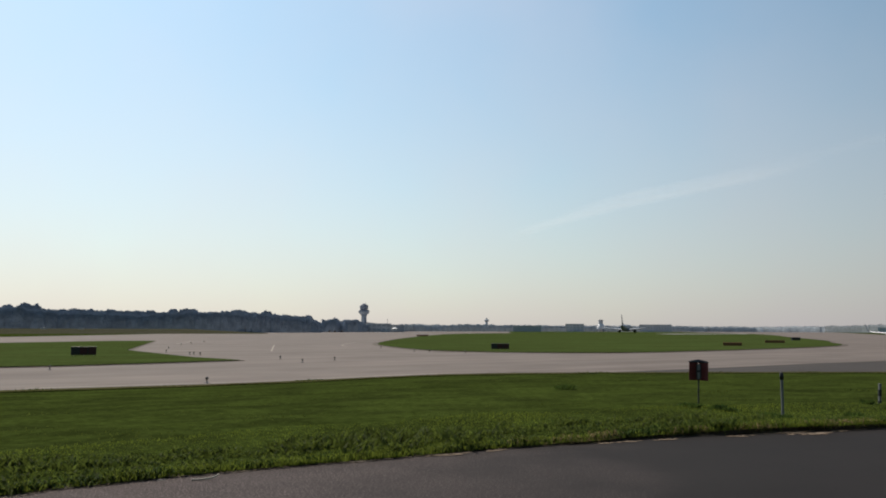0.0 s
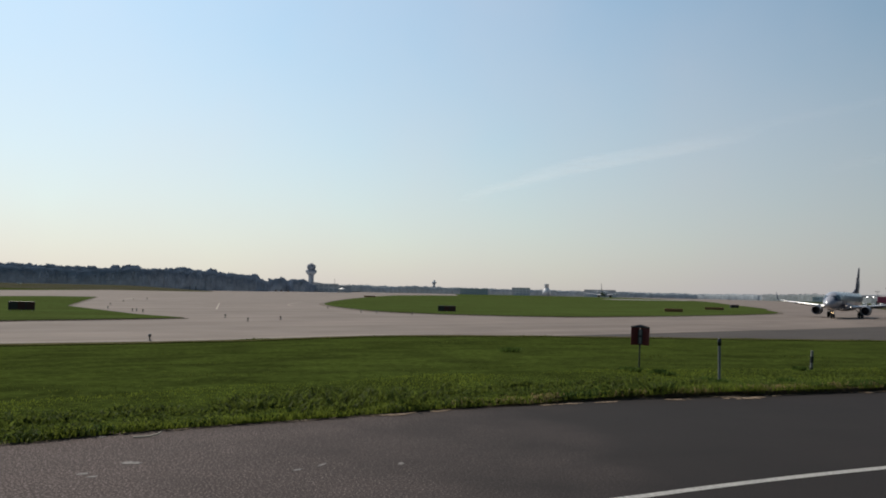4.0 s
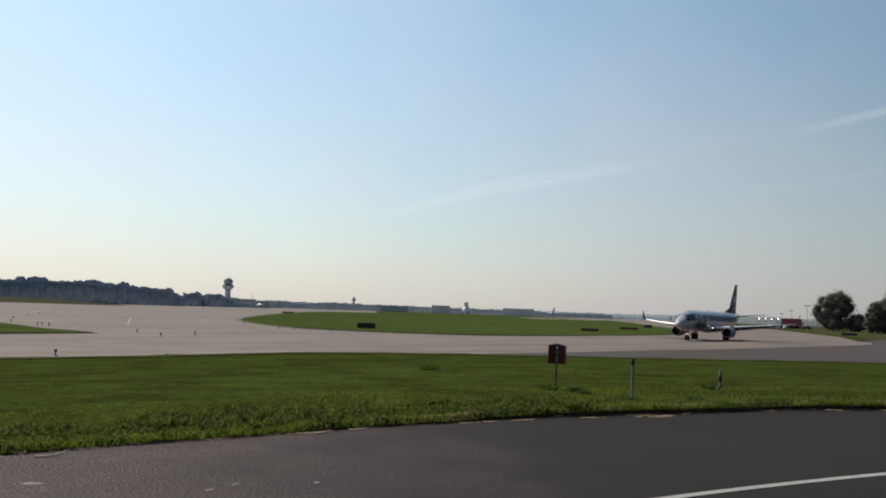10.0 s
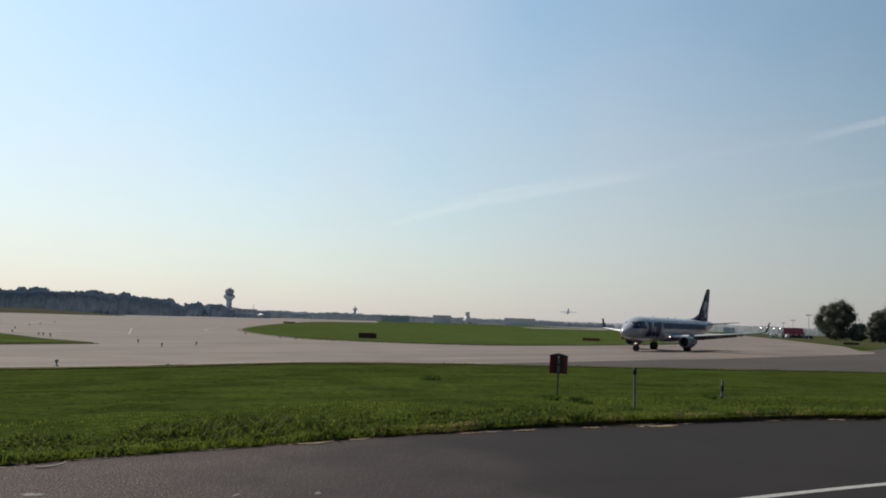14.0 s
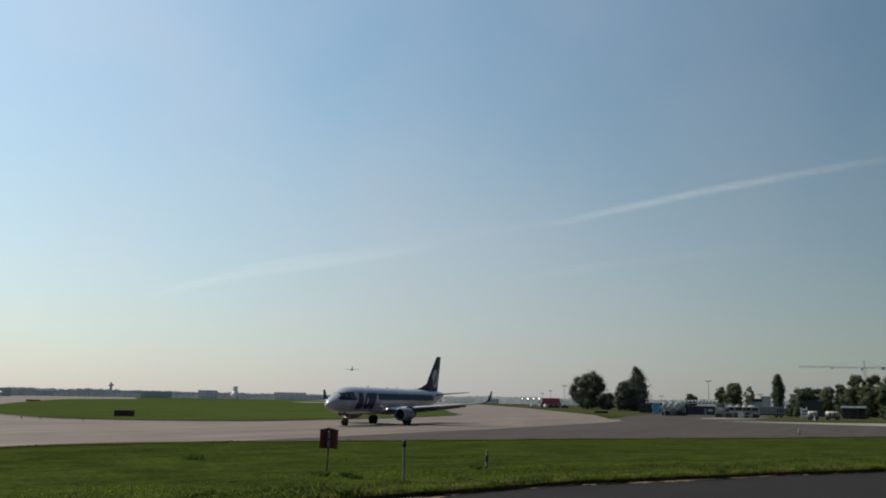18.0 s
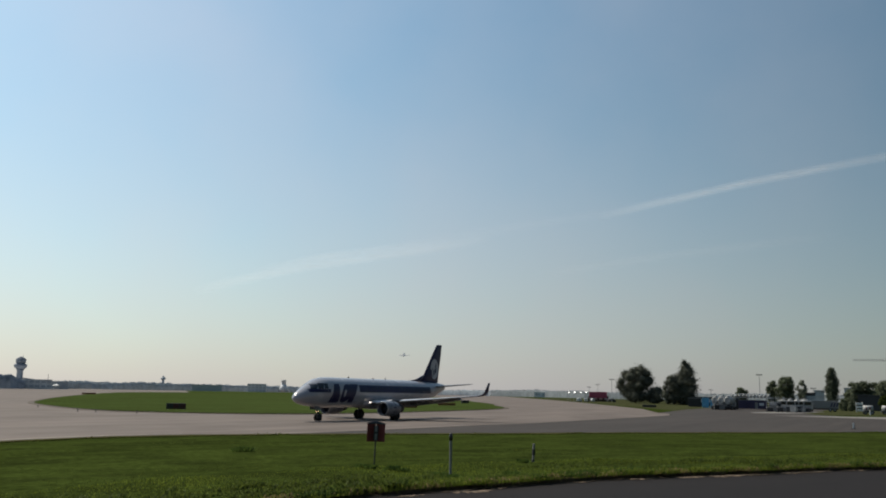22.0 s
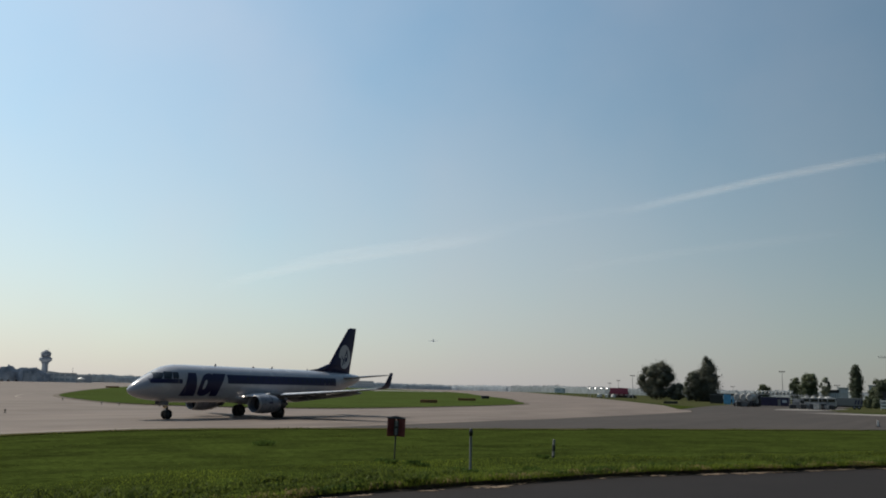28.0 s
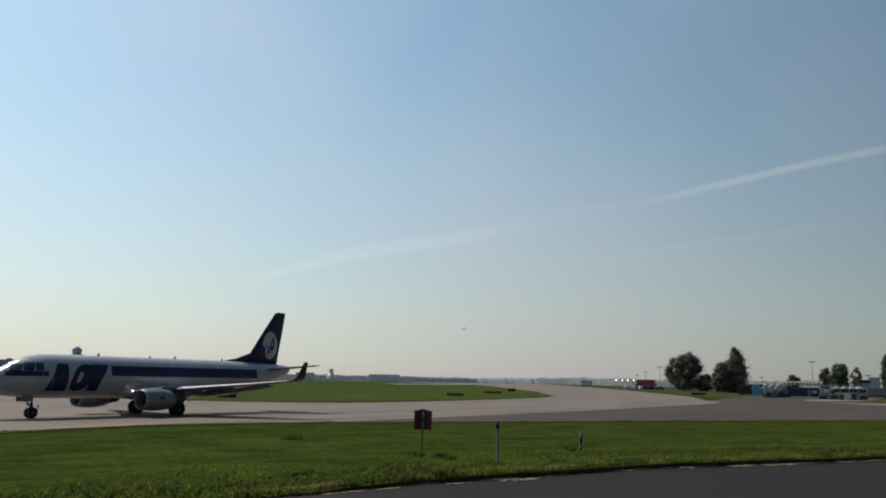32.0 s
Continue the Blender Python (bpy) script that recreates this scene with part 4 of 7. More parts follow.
def van():
    root = thing("delivery_van", Matrix(), "pale delivery van with dark front half driving on the road", "van")
    shell = rings([van_ring(*q) for q in VAN_ROWS])
    back = min((f for f in shell.faces if len(f.verts) > 4), key=lambda f: f.calc_center_median().x)
    bmesh.ops.inset_region(shell, faces=[back], thickness=0.055, depth=0.0)
    bmesh.ops.inset_region(shell, faces=[back], thickness=0.06, depth=-0.008)
    body = part("cargo_body", shell, VANW, root, "pale painted cargo body")

    def roof_ring(x, top, k):
        half = [q for q in van_side(top, k) if q[1] > top - 0.20]
        return [(x, y, z) for y, z in half] + [(x, -y, z) for y, z in half[::-1]]

    part("cab_roof", rings([roof_ring(2.422, 1.78, 1.0), roof_ring(2.65, 1.768, 0.99), roof_ring(2.88, 1.725, 0.97), roof_ring(3.06, 1.65, 0.94)]), VAND, root, "dark cab roof")
    part("cab_lower", rings([[(x, s * yy, zz) for s in (1, -1) for yy, zz in (((w - 0.05, 0.28), (w, 0.4), (w, 0.8), (w - 0.02, top)) if s == 1 else ((w - 0.02, top), (w, 0.8), (w, 0.4), (w - 0.05, 0.28)))] for x, w, top in ((2.422, 0.915, 1.06), (2.9, 0.91, 1.04), (3.4, 0.89, 1.0), (3.75, 0.86, 0.93), (4.1, 0.81, 0.82), (4.3, 0.74, 0.68), (4.39, 0.66, 0.5))]), VAND, root, "dark wrapped bonnet and doors")
    for s in (1, -1):
        part("side_wrap", van_wrap(s, 0.45, 1.79, lambda z: 1.39 + (1.72 - z) * 0.46, 2.06), VAND, body, "dark grey wrapped flank")
        part("door_frame_band", van_wrap(s, 0.45, 1.78, lambda z: 2.06, 2.418), VANB, body, "black band behind the cab window")
        part("cant_rail", rings([[(2.422, s * 0.872, 1.545), (2.422, s * 0.82, 1.71), (2.422, s * 0.77, 1.71), (2.422, s * 0.83, 1.535)], [(3.00, s * 0.82, 1.47), (3.00, s * 0.765, 1.60), (3.00, s * 0.72, 1.60), (3.00, s * 0.78, 1.46)]]), VAND, root)
        part("a_pillar", rings([[(3.46, s * 0.870, 1.0), (3.73, s * 0.84, 1.0), (3.73, s * 0.78, 1.0), (3.46, s * 0.80, 1.0)], [(2.91, s * 0.80, 1.55), (3.11, s * 0.755, 1.60), (3.11, s * 0.70, 1.60), (2.91, s * 0.74, 1.55)]]), BLACKP, root)
        side = bmesh.new()
        side.faces.new([side.verts.new(q) for q in ((2.42, s * 0.895, 1.055), (3.52, s * 0.877, 1.005), (2.93, s * 0.815, 1.515), (2.42, s * 0.858, 1.545))])
        part("side_window", side, VANGLASS, root, "green-tinted side window").visible_shadow = False
        mir = part("door_mirror", box(0.13, 0.17, 0.23, (3.57, s * 1.01, 0.865), 0.05), PLASTIC, root)
        part("mirror_glass", box(0.01, 0.13, 0.16, (3.501, s * 1.01, 0.90), 0.003), GLASS_D, mir)
        part("mirror_arm", box(0.07, 0.12, 0.05, (3.57, s * 0.91, 0.93), 0.015), BLACKP, mir)
        part("sun_visor", box(0.02, 0.30, 0.09, (3.14, s * 0.36, 1.46), 0.006, turn=Matrix.Rotation(radians(35), 4, "Y")), PAPER, root, "pale folded sun visor")
        part("roof_gutter", box(1.65, 0.012, 0.006, (1.25, s * 0.72, 1.784), 0.002), VANW, root)
        lamp_rows = []
        for z, grow in ((0.78, 0.6), (0.86, 0.95), (1.02, 1.0), (1.14, 0.92), (1.22, 0.72), (1.27, 0.45), (1.295, 0.15)):
            y = float(np.interp(z, [h[1] for h in van_side(1.8)], [h[0] for h in van_side(1.8)]))
            lean, back = 0.15 * (z - 0.9) - 0.03, 0.03 + 0.19 * grow
            lamp_rows.append([(lean - 0.012, s * (y - 0.055), z), (lean + 0.002, s * (y - 0.012), z), (lean + 0.05, s * (y + 0.014), z), (lean + back, s * (y + 0.008), z), (lean + back, s * (y - 0.03), z), (lean + 0.03, s * (y - 0.10), z)])
        part("tail_lamp", rings(lamp_rows), REDLENS, root, "tall red tail lamp")
        part("roof_groove", box(1.5, 0.018, 0.006, (1.2, s * 0.56, 1.812), 0.002), VANW, root)
        for x in (0.75, 0.95, 1.6):
            part("roof_mount", box(0.045, 0.016, 0.010, (x, s * 0.735, 1.788)), PLASTIC, root)
        for x in (0.85, 3.55):
            w = part("wheel", spun([(-0.09, 0.08), (-0.09, 0.2), (0.09, 0.2), (0.09, 0.08)], "Y", 18), GREYMET, root, at=pose(x, s * 0.80, 0.32))
            part("tyre", spun([(-0.1, 0.2), (-0.1, 0.29), (-0.06, 0.32), (0.06, 0.32), (0.1, 0.29), (0.1, 0.2)], "Y", 24, cap=False), RUBBER, w)
        x1, top1, k1, lean1 = VAN_ROWS[1]
        gap = [(x1 + lean1 * (z - 0.9), s * y, z) for y, z in van_side(top1, k1)[2:8]]
        part("corner_seam", rings([[(x + dx, y + s * dy, z) for dx, dy in ((-0.004, 0.002), (0.004, 0.002), (0.004, -0.02), (-0.004, -0.02))] for x, y, z in gap]), BLACKP, body, "dark gap round the rear door")
        seat = part("seat", box(0.2, 0.48, 0.62, (2.42, s * 0.40, 0.80), 0.08), SEAT, root)
        part("headrest", box(0.1, 0.26, 0.18, (2.36, s * 0.40, 1.34), 0.04), SEAT, seat)
    shield = bmesh.new()
    shield.faces.new([shield.verts.new(q) for q in ((3.73, 0.79, 1.0), (3.73, -0.79, 1.0), (3.04, -0.70, 1.61), (3.04, 0.70, 1.61))])
    part("windscreen", shield, VANGLASS, root, "green-tinted windscreen").visible_shadow = False
    part("paper_sheet", box(0.22, 0.30, 0.004, (3.38, -0.30, 1.005)), PAPER, root, "loose white papers on the dashboard")
    part("inner_mirror", box(0.03, 0.20, 0.06, (2.90, 0.0, 1.42), 0.01), PLASTIC, root)
    part("dashboard", box(0.5, 1.5, 0.1, (3.3, 0, 0.9), 0.04), PLASTIC, root)
    part("wheel_rim", spun([(0.0, 0.17), (0.02, 0.19), (0.04, 0.17)], "X", 20, at=(2.98, 0.4, 1.0), cap=False), PLASTIC, root)
    part("wiper", rod((3.50, -0.3, 1.06), (3.24, 0.25, 1.26), 0.012, n=6), PLASTIC, root)
    part("brake_lamp", box(0.03, 0.29, 0.058, (0.088, -0.035, 1.695), 0.014), BRAKE, root, "red high brake lamp")
    seam = [(VAN_ROWS[0][0] + 0.15 * (z - 0.9), z) for z in (0.45, 0.56)] + [(VAN_ROWS[0][0] + 0.0075 + 0.15 * (z - 0.9), z) for z in (0.58, 0.9, 1.3, 1.57)] + [(VAN_ROWS[0][0] + 0.15 * (z - 0.9), z) for z in (1.625, 1.675)] + [(x + k * (top - 0.9), top) for x, top, _, k in VAN_ROWS[1:3]]
    part("door_seam", rings([[(x + dx, y, z + dz) for y, dx, dz in ((-0.206, -0.0012, 0.001), (-0.196, -0.0012, 0.001), (-0.196, 0.02, -0.02), (-0.206, 0.02, -0.02))] for x, z in seam]), BLACKP, root, "dark gap between the rear doors")
    part("door_handle", box(0.03, 0.16, 0.05, (-0.05, -0.32, 0.86), 0.012), PLASTIC, root)
    plate = part("number_plate", box(0.012, 0.52, 0.11, (-0.082, 0.36, 0.70), 0.002), GREYP, root, "number plate with plain dark bars")
    part("plate_bar", box(0.006, 0.40, 0.05, (-0.091, 0.36, 0.73)), BLACKP, plate)
    part("plate_recess", box(0.02, 1.0, 0.26, (-0.072, 0.2, 0.63), 0.006), PLASTIC, root)
    part("bumper", box(0.16, 1.76, 0.24, (-0.08, 0, 0.3), 0.05), PLASTIC, root)
    return root


delivery_van = van()
for child in delivery_van.children:
    if child.name.startswith("cargo_body"):
        for poly in child.data.polygons:
            if len(poly.vertices) > 4:
                poly.use_smooth = False



# ---- posts and signs beside the road ----
def on_ground(x, y):
    return float(ground_z(np.float64(x), np.float64(y)))


def stand(az, dist):
    p = polar(az, dist)
    return Vector((p.x, p.y, on_ground(p.x, p.y)))


p = stand(16.45, 21.2)
sign = thing("marker_sign", Matrix.Translation(p) @ pose(0, 0, 0, 0, 1.5, -14), "dark red double-faced marker sign on a thin post", "sign")
part("post", rod((0, 0, -0.1), (0.0, 0, 0.66), 0.018, n=8), BLACKP, sign)
for s in (1, -1):
    face = part("panel", box(0.24, 0.012, 0.43, (0, 0, 0), 0.004), RED, sign, "faded dark red panel", at=pose(s * 0.112, 0.055, 0.62, 0, 0, s * -30))
    part("panel_rim", box(0.25, 0.006, 0.02, (0, -0.01, 0.415), 0.002), BLACKP, face)
part("letter_board", box(0.060, 0.01, 0.34, (0, -0.012, 0.66), 0.002), GREYP, sign, "grey strip")
for s in (1, -1):
    part("letter_stem", box(0.026, 0.006, 0.34, (s * 0.042, -0.02, 0.66)), BLACKP, sign)
part("letter_cross", box(0.07, 0.006, 0.045, (0, -0.022, 0.815)), BLACKP, sign)
cap = bmesh.new()
cv = [cap.verts.new(q) for q in ((-0.235, 0.13, 1.045), (0, -0.01, 1.055), (0.235, 0.13, 1.045), (0, 0.16, 1.10))]
cap.faces.new(cv)
r = bmesh.ops.extrude_face_region(cap, geom=list(cap.faces))
bmesh.ops.translate(cap, verts=[v for v in r["geom"] if isinstance(v, bmesh.types.BMVert)], vec=(0, 0, 0.012))
part("cap_plate", cap, DARKMET, sign)

p = stand(21.42, 19.3)
post = thing("grey_post", Matrix.Translation(p) @ pose(0, 0, 0, 1, -1, 20), "weathered grey pipe post with dark cap in the grass", "post")
part("pipe", rod((0, 0, -0.1), (0, 0, 0.84), 0.029, n=14), GREYP, post)
part("cap", spun([(0.80, 0.040), (0.90, 0.042), (0.925, 0.03), (0.955, 0.028), (0.96, 0.005)], "Z", 14), BLACKP, post, "black cap")

p = stand(26.77, 24.6)
peg = thing("marker_peg", Matrix.Translation(p) @ pose(0, 0, 0, 2, 2, 10), "short weathered grey peg with dark band in the grass", "post")
part("stake", box(0.06, 0.05, 0.56, (0, 0, -0.06), 0.008), GREYP, peg)
part("band", box(0.076, 0.056, 0.17, (0, 0, 0.18), 0.008), BLACKP, peg, "dark band")
part("foot_band", box(0.076, 0.056, 0.08, (0, 0, -0.02), 0.008), BLACKP, peg, "dark band")

# the bent stick at the road's edge
c = polar(-15.05, 10.9)
stick = new("stick", bpy.data.curves.new("stick", "CURVE"))
stick.data.dimensions, stick.data.bevel_depth, stick.data.bevel_resolution = "3D", 0.010, 2
sp = stick.data.splines.new("POLY")
ps = [(-0.14, -0.09, 0.012), (-0.05, -0.08, 0.014), (0.04, -0.04, 0.02), (0.11, 0.0, 0.035), (0.135, 0.06, 0.05)]
sp.points.add(len(ps) - 1)
for q, (x, y, z) in zip(sp.points, ps):
    q.co = (x, y, z, 1)
stick.data.materials.append(DRYWOOD)
stick.matrix_basis = Matrix.Translation((c.x + 0.02, c.y - 0.14, 0.0))
tagged(stick, "bent pale stick lying at the road's edge", "stick")


# sandy spots along the ragged edge, and pale scraps on the asphalt
def blob(name, cx, cy, a, b, turn, z, material, label, category, seed, thick=0.012):
    rnd = random.Random(seed)
    pts = []
    for i in range(22):
        t = 2 * math.pi * i / 22
        k = 0.75 + 0.5 * rnd.random()
        x, y = a * k * math.cos(t), b * k * math.sin(t)
        c, s = math.cos(turn), math.sin(turn)
        pts.append((cx + c * x - s * y, cy + s * x + c * y))
    ob = new(name, mesh_of(name, slabbed(pts, z + thick, thick), material))
    return tagged(ob, label, category, kind="stuff")


def sand_spill(x, a, b, off, seed):
    """Dry sand washed out of the turf: a broken streak of thin ragged crumbs along the road's edge."""
    rnd = random.Random(seed)
    y0 = float(road_edge(x)) + off
    slope = math.atan((float(road_edge(x + 0.5)) - float(road_edge(x - 0.5))))
    c, s = math.cos(slope), math.sin(slope)
    vs, fs = [], []
    for k in range(int(10 + 40 * a)):
        u = rnd.gauss(0, a * 0.5)
        w = -abs(rnd.gauss(0, b * 0.5)) * max(0.2, 1 - abs(u) / (a * 1.3))
        ra, rb = a * rnd.uniform(0.05, 0.22) + 0.03, b * rnd.uniform(0.06, 0.22) + 0.012
        n, k0, z = 10, len(vs), 0.005 + 0.0004 * k
        for i in range(n):
            t = 2 * math.pi * i / n
            r = rnd.uniform(0.55, 1.2)
            px, py = u + ra * r * math.cos(t), w + rb * r * math.sin(t)
            vs.append((x + c * px - s * py, y0 + s * px + c * py, z))
        vs.append((x + c * u - s * w, y0 + s * u + c * w, z + 0.006))
        fs += [(k0 + i, k0 + (i + 1) % n, k0 + n) for i in range(n)]
    ob = new("sand_patch", cloud_mesh("sand_patch", vs, fs, SAND))
    return tagged(ob, "dry tan sand spilled on the road's edge", "sand", kind="stuff")


for k, (x, a, b, off) in enumerate([(0.1, 0.35, 0.12, -0.16), (0.75, 0.22, 0.08, -0.14), (2.54, 0.15, 0.06, -0.22), (2.98, 0.18, 0.08, -0.22), (3.66, 0.22, 0.12, -0.28), (5.01, 0.27, 0.14, -0.30), (6.05, 0.36, 0.10, -0.16), (6.3, 0.42, 0.26, -0.36), (7.0, 0.16, 0.08, -0.2), (9.3, 0.35, 0.07, -0.12), (11.0, 0.5, 0.12, -0.14), (12.3, 0.5, 0.18, -0.2), (13.3, 0.6, 0.22, -0.22), (14.5, 0.6, 0.18, -0.18), (15.6, 0.5, 0.14, -0.14), (16.6, 0.6, 0.13, -0.12), (18.2, 0.6, 0.11, -0.1)]):
    sand_spill(x, a, b, off, 40 + k)
for k, (az, el, a, b) in enumerate([(-16.09, -10.93, 0.11, 0.07), (-18.84, -11.43, 0.06, 0.045), (-18.28, -11.63, 0.05, 0.03), (-5.8, -11.65, 0.06, 0.03), (-4.2, -11.35, 0.09, 0.02), (1.0, -11.25, 0.06, 0.03), (-17.83, -9.31, 0.05, 0.05)]):
    q = polar(az, EYE / math.tan(radians(-el)))
    blob("paint_scrap", q.x, q.y, a, b, 0.3 * k, 0.0, SCRAP, "pale worn spot on the asphalt", "road mark", 70 + k, 0.004)


# ---- grass and weeds ----
def blades(n, seed, xr, vr, height, width, material, name, label, clump=0.0, power=1.0, per=40, lively=0.0, taxi_side=False, droop=(0.1, 0.7)):
    """Bent blades of grass between the road's edge and the slope below it, or back from the taxiway's edge."""
    rs = np.random.RandomState(seed)
    x = rs.uniform(*xr, n)
    v = vr[0] + (vr[1] - vr[0]) * rs.uniform(0, 1, n) ** power
    if clump:
        cxs, cvs = rs.uniform(*xr, n // per + 1), vr[0] + (vr[1] - vr[0]) * rs.uniform(0, 1, n // per + 1) ** power
        pick = rs.randint(0, len(cxs), n)
        x, v = cxs[pick] + rs.normal(0, clump, n), np.maximum(vr[0], cvs[pick] + rs.normal(0, clump, n))
    jg = np.interp(x, rx, jag)
    y = taxi_edge(x) - v if taxi_side else road_edge(x) + jg + v
    z = ground_z(x, y) + lip_z(x, y) - 0.01
    h = height[0] + (height[1] - height[0]) * rs.uniform(0, 1, n) ** 1.5
    patchy = 0.7 + 0.5 * np.sin(x * 0.9 + y * 0.4) * np.sin(y * 0.8 - x * 0.3)
    h = h * np.clip(patchy, 0.45, 1.3)
    if clump and lively:
        h = h * (1 + lively * rs.uniform(-0.7, 1.0, len(cxs))[pick])
    a = rs.uniform(0, 2 * np.pi, n)
    w = width * rs.uniform(0.6, 1.4, n)
    lean = h * rs.uniform(*droop, n)
    b = rs.uniform(0, 2 * np.pi, n)
    dx, dy = np.cos(a) * w / 2, np.sin(a) * w / 2
    lx2, ly2 = np.cos(b) * lean, np.sin(b) * lean
    base = np.stack([x, y, z], -1)
    d = np.stack([dx, dy, 0 * dx], -1)
    mid = base + np.stack([lx2 * 0.35, ly2 * 0.35, h * 0.6], -1)
    tip = base + np.stack([lx2, ly2, h * 0.95], -1)
    verts = np.stack([base - d, base + d, mid + d * 0.8, mid - d * 0.8, tip], 1).reshape(-1, 3)
    k = np.arange(n)[:, None] * 5
    quads = np.concatenate([k + [0, 1, 2, 3]], 0)
    tris = np.concatenate([k + [3, 2, 4, 4]], 0)
    me = bpy.data.meshes.new(name)
    faces = [*map(tuple, quads.tolist())] + [t[:3] for t in map(tuple, tris.tolist())]
    me.from_pydata(verts.tolist(), [], faces)
    me.materials.append(material)
    return tagged(new(name, me), label, "grass", kind="stuff")


STRAW = leafy("leaf_dry_straw", (0.30, 0.22, 0.105), 0.4, 0.35)
blades(90000, 1, (-10, 34), (0.0, 5.4), (0.02, 0.075), 0.016, BLADE, "verge_grass", "bright green ragged grass along the road", 0.0, 1.25)
blades(30000, 6, (-10, 36), (-0.12, 0.30), (0.02, 0.11), 0.016, BLADE, "fringe_grass", "ragged grass hanging over the road edge", 0.14, 1.0, 60, 0.7)
blades(26000, 2, (-18, 50), (3.8, 13.0), (0.015, 0.05), 0.03, BLADE2, "slope_grass", "darker mown grass on the gentle slope", 0.0, 2.2)
blades(22000, 3, (-10, 5), (0.0, 3.0), (0.05, 0.16), 0.042, WEED, "broadleaf_weeds", "leafy weeds at the road's edge", 0.11, 1.0, 60, 0.8, droop=(0.3, 1.1))
blades(9000, 4, (2, 30), (0.0, 4.2), (0.05, 0.15), 0.026, WEED, "verge_weeds", "tufts of taller weeds among the posts", 0.16, 1.0, 70, 0.6, droop=(0.4, 1.4))
blades(9000, 7, (3, 34), (0.0, 0.55), (0.05, 0.16), 0.02, TUFT, "edge_tufts", "dark tufts of grass along the turf's edge", 0.15, 1.0, 110, 0.6)
blades(3200, 8, (1.5, 34), (-0.14, 0.30), (0.03, 0.12), 0.012, STRAW, "dry_straw", "dry straw in the ragged turf edge", 0.16, 1.0, 50, 0.6)
blades(2600, 5, (-18, 50), (4.5, 34.0), (0.02, 0.06), 0.04, BLADE2, "slope_tufts", "scattered tufts on the slope", 0.5, 1.0, 110, 0.6)
blades(16000, 9, (-34, 90), (-0.12, 1.0), (0.03, 0.13), 0.06, BLADE2, "taxiway_fringe", "uneven grass along the taxiway's edge", 0.5, 1.0, 50, 0.6, True)


def overhang(n, seed, xr, reach, width, material, name, label, per):
    """Blades that hang from the turf's lip over its soil face and onto the road."""
    rs = np.random.RandomState(seed)
    cs = rs.uniform(*xr, n // per + 1)
    pick = rs.randint(0, len(cs), n)
    x = cs[pick] + rs.normal(0, 0.12, n)
    amp = rs.uniform(0.4, 1.5, len(cs))[pick]
    y = np.interp(x, rx, ry) + rs.uniform(0.0, 0.22, n)
    z = 0.03 + 0.07 * np.clip((x - 1.0) / 5.0, 0, 1) + rs.uniform(-0.02, 0.03, n)
    a = rs.normal(-np.pi / 2, 0.7, n)
    go = amp * rs.uniform(reach[0], reach[1], n)
    w = width * rs.uniform(0.6, 1.4, n) / 2
    base = np.stack([x, y, z], -1)
    mid = base + np.stack([np.cos(a) * go * 0.5, np.sin(a) * go * 0.5, rs.uniform(0.01, 0.07, n) * amp], -1)
    tip = base + np.stack([np.cos(a) * go, np.sin(a) * go, np.maximum(0.006 - z, rs.uniform(-0.09, 0.05, n))], -1)
    side = np.stack([-np.sin(a) * w, np.cos(a) * w, 0 * w], -1)
    verts = np.stack([base - side, base + side, mid + side * 0.8, mid - side * 0.8, tip], 1).reshape(-1, 3)
    k = np.arange(n)[:, None] * 5
    tips = np.concatenate([k + [3, 2, 4]], 0)
    me = bpy.data.meshes.new(name)
    me.from_pydata(verts.tolist(), [], [*map(tuple, (k + [0, 1, 2, 3]).tolist())] + [*map(tuple, tips.tolist())])
    me.materials.append(material)
    return tagged(new(name, me), label, "grass", kind="stuff")


overhang(14000, 21, (-10, 36), (0.03, 0.2), 0.014, BLADE, "hanging_grass", "green grass hanging over the road's edge", 70)
overhang(5000, 22, (1.0, 36), (0.03, 0.22), 0.012, STRAW, "hanging_straw", "dry straw hanging over the turf's soil face", 60)
overhang(6000, 23, (-10, 36), (0.04, 0.16), 0.02, TUFT, "hanging_tufts", "dark tufts hanging over the turf's edge", 110)
for k, (az, dist, size) in enumerate([(21.1, 19.2, 0.22), (20.7, 19.4, 0.25), (21.6, 19.0, 0.2), (16.2, 21.0, 0.18), (15.6, 21.3, 0.2), (26.2, 24, 0.22), (25.4, 20.4, 0.22), (18.3, 20.5, 0.2), (17.7, 20.8, 0.24), (7.9, 34, 0.26), (8.4, 34.2, 0.24), (8.15, 34.1, 0.28)]):
    q = stand(az, dist)
    size *= 0.6 if k < 9 else 0.9
    rs3 = np.random.RandomState(200 + k)
    n3 = 160
    c3 = rs3.normal(0, size * 0.5, (n3, 3)) * np.array([1, 1, 0])
    d3 = rs3.uniform(-1, 1, (n3, 3)) * 0.022
    tip3 = c3 + np.stack([c3[:, 0] * 0.5, c3[:, 1] * 0.5, rs3.uniform(0.3, 1.0, n3) * size * 0.9], -1)
    v3 = np.stack([c3 - d3, c3 + d3, (c3 + tip3) / 2 + d3 * 1.6, tip3], 1).reshape(-1, 3)
    tuft = new("weed_tuft", cloud_mesh("weed_tuft", v3, np.arange(n3)[:, None] * 4 + [0, 1, 2, 3], TUFT))
    tuft.matrix_basis = Matrix.Translation(q)
    tagged(tuft, "dark leafy tuft of weeds in the grass", "weed", "weed tufts", "stuff")

# ---- airfield lights and signs ----
def at_level(az, el):
    """A place on the taxiway level seen from the stand at that bearing and dip."""
    return polar(az, (EYE - LOW) / math.tan(radians(-el)), LOW)


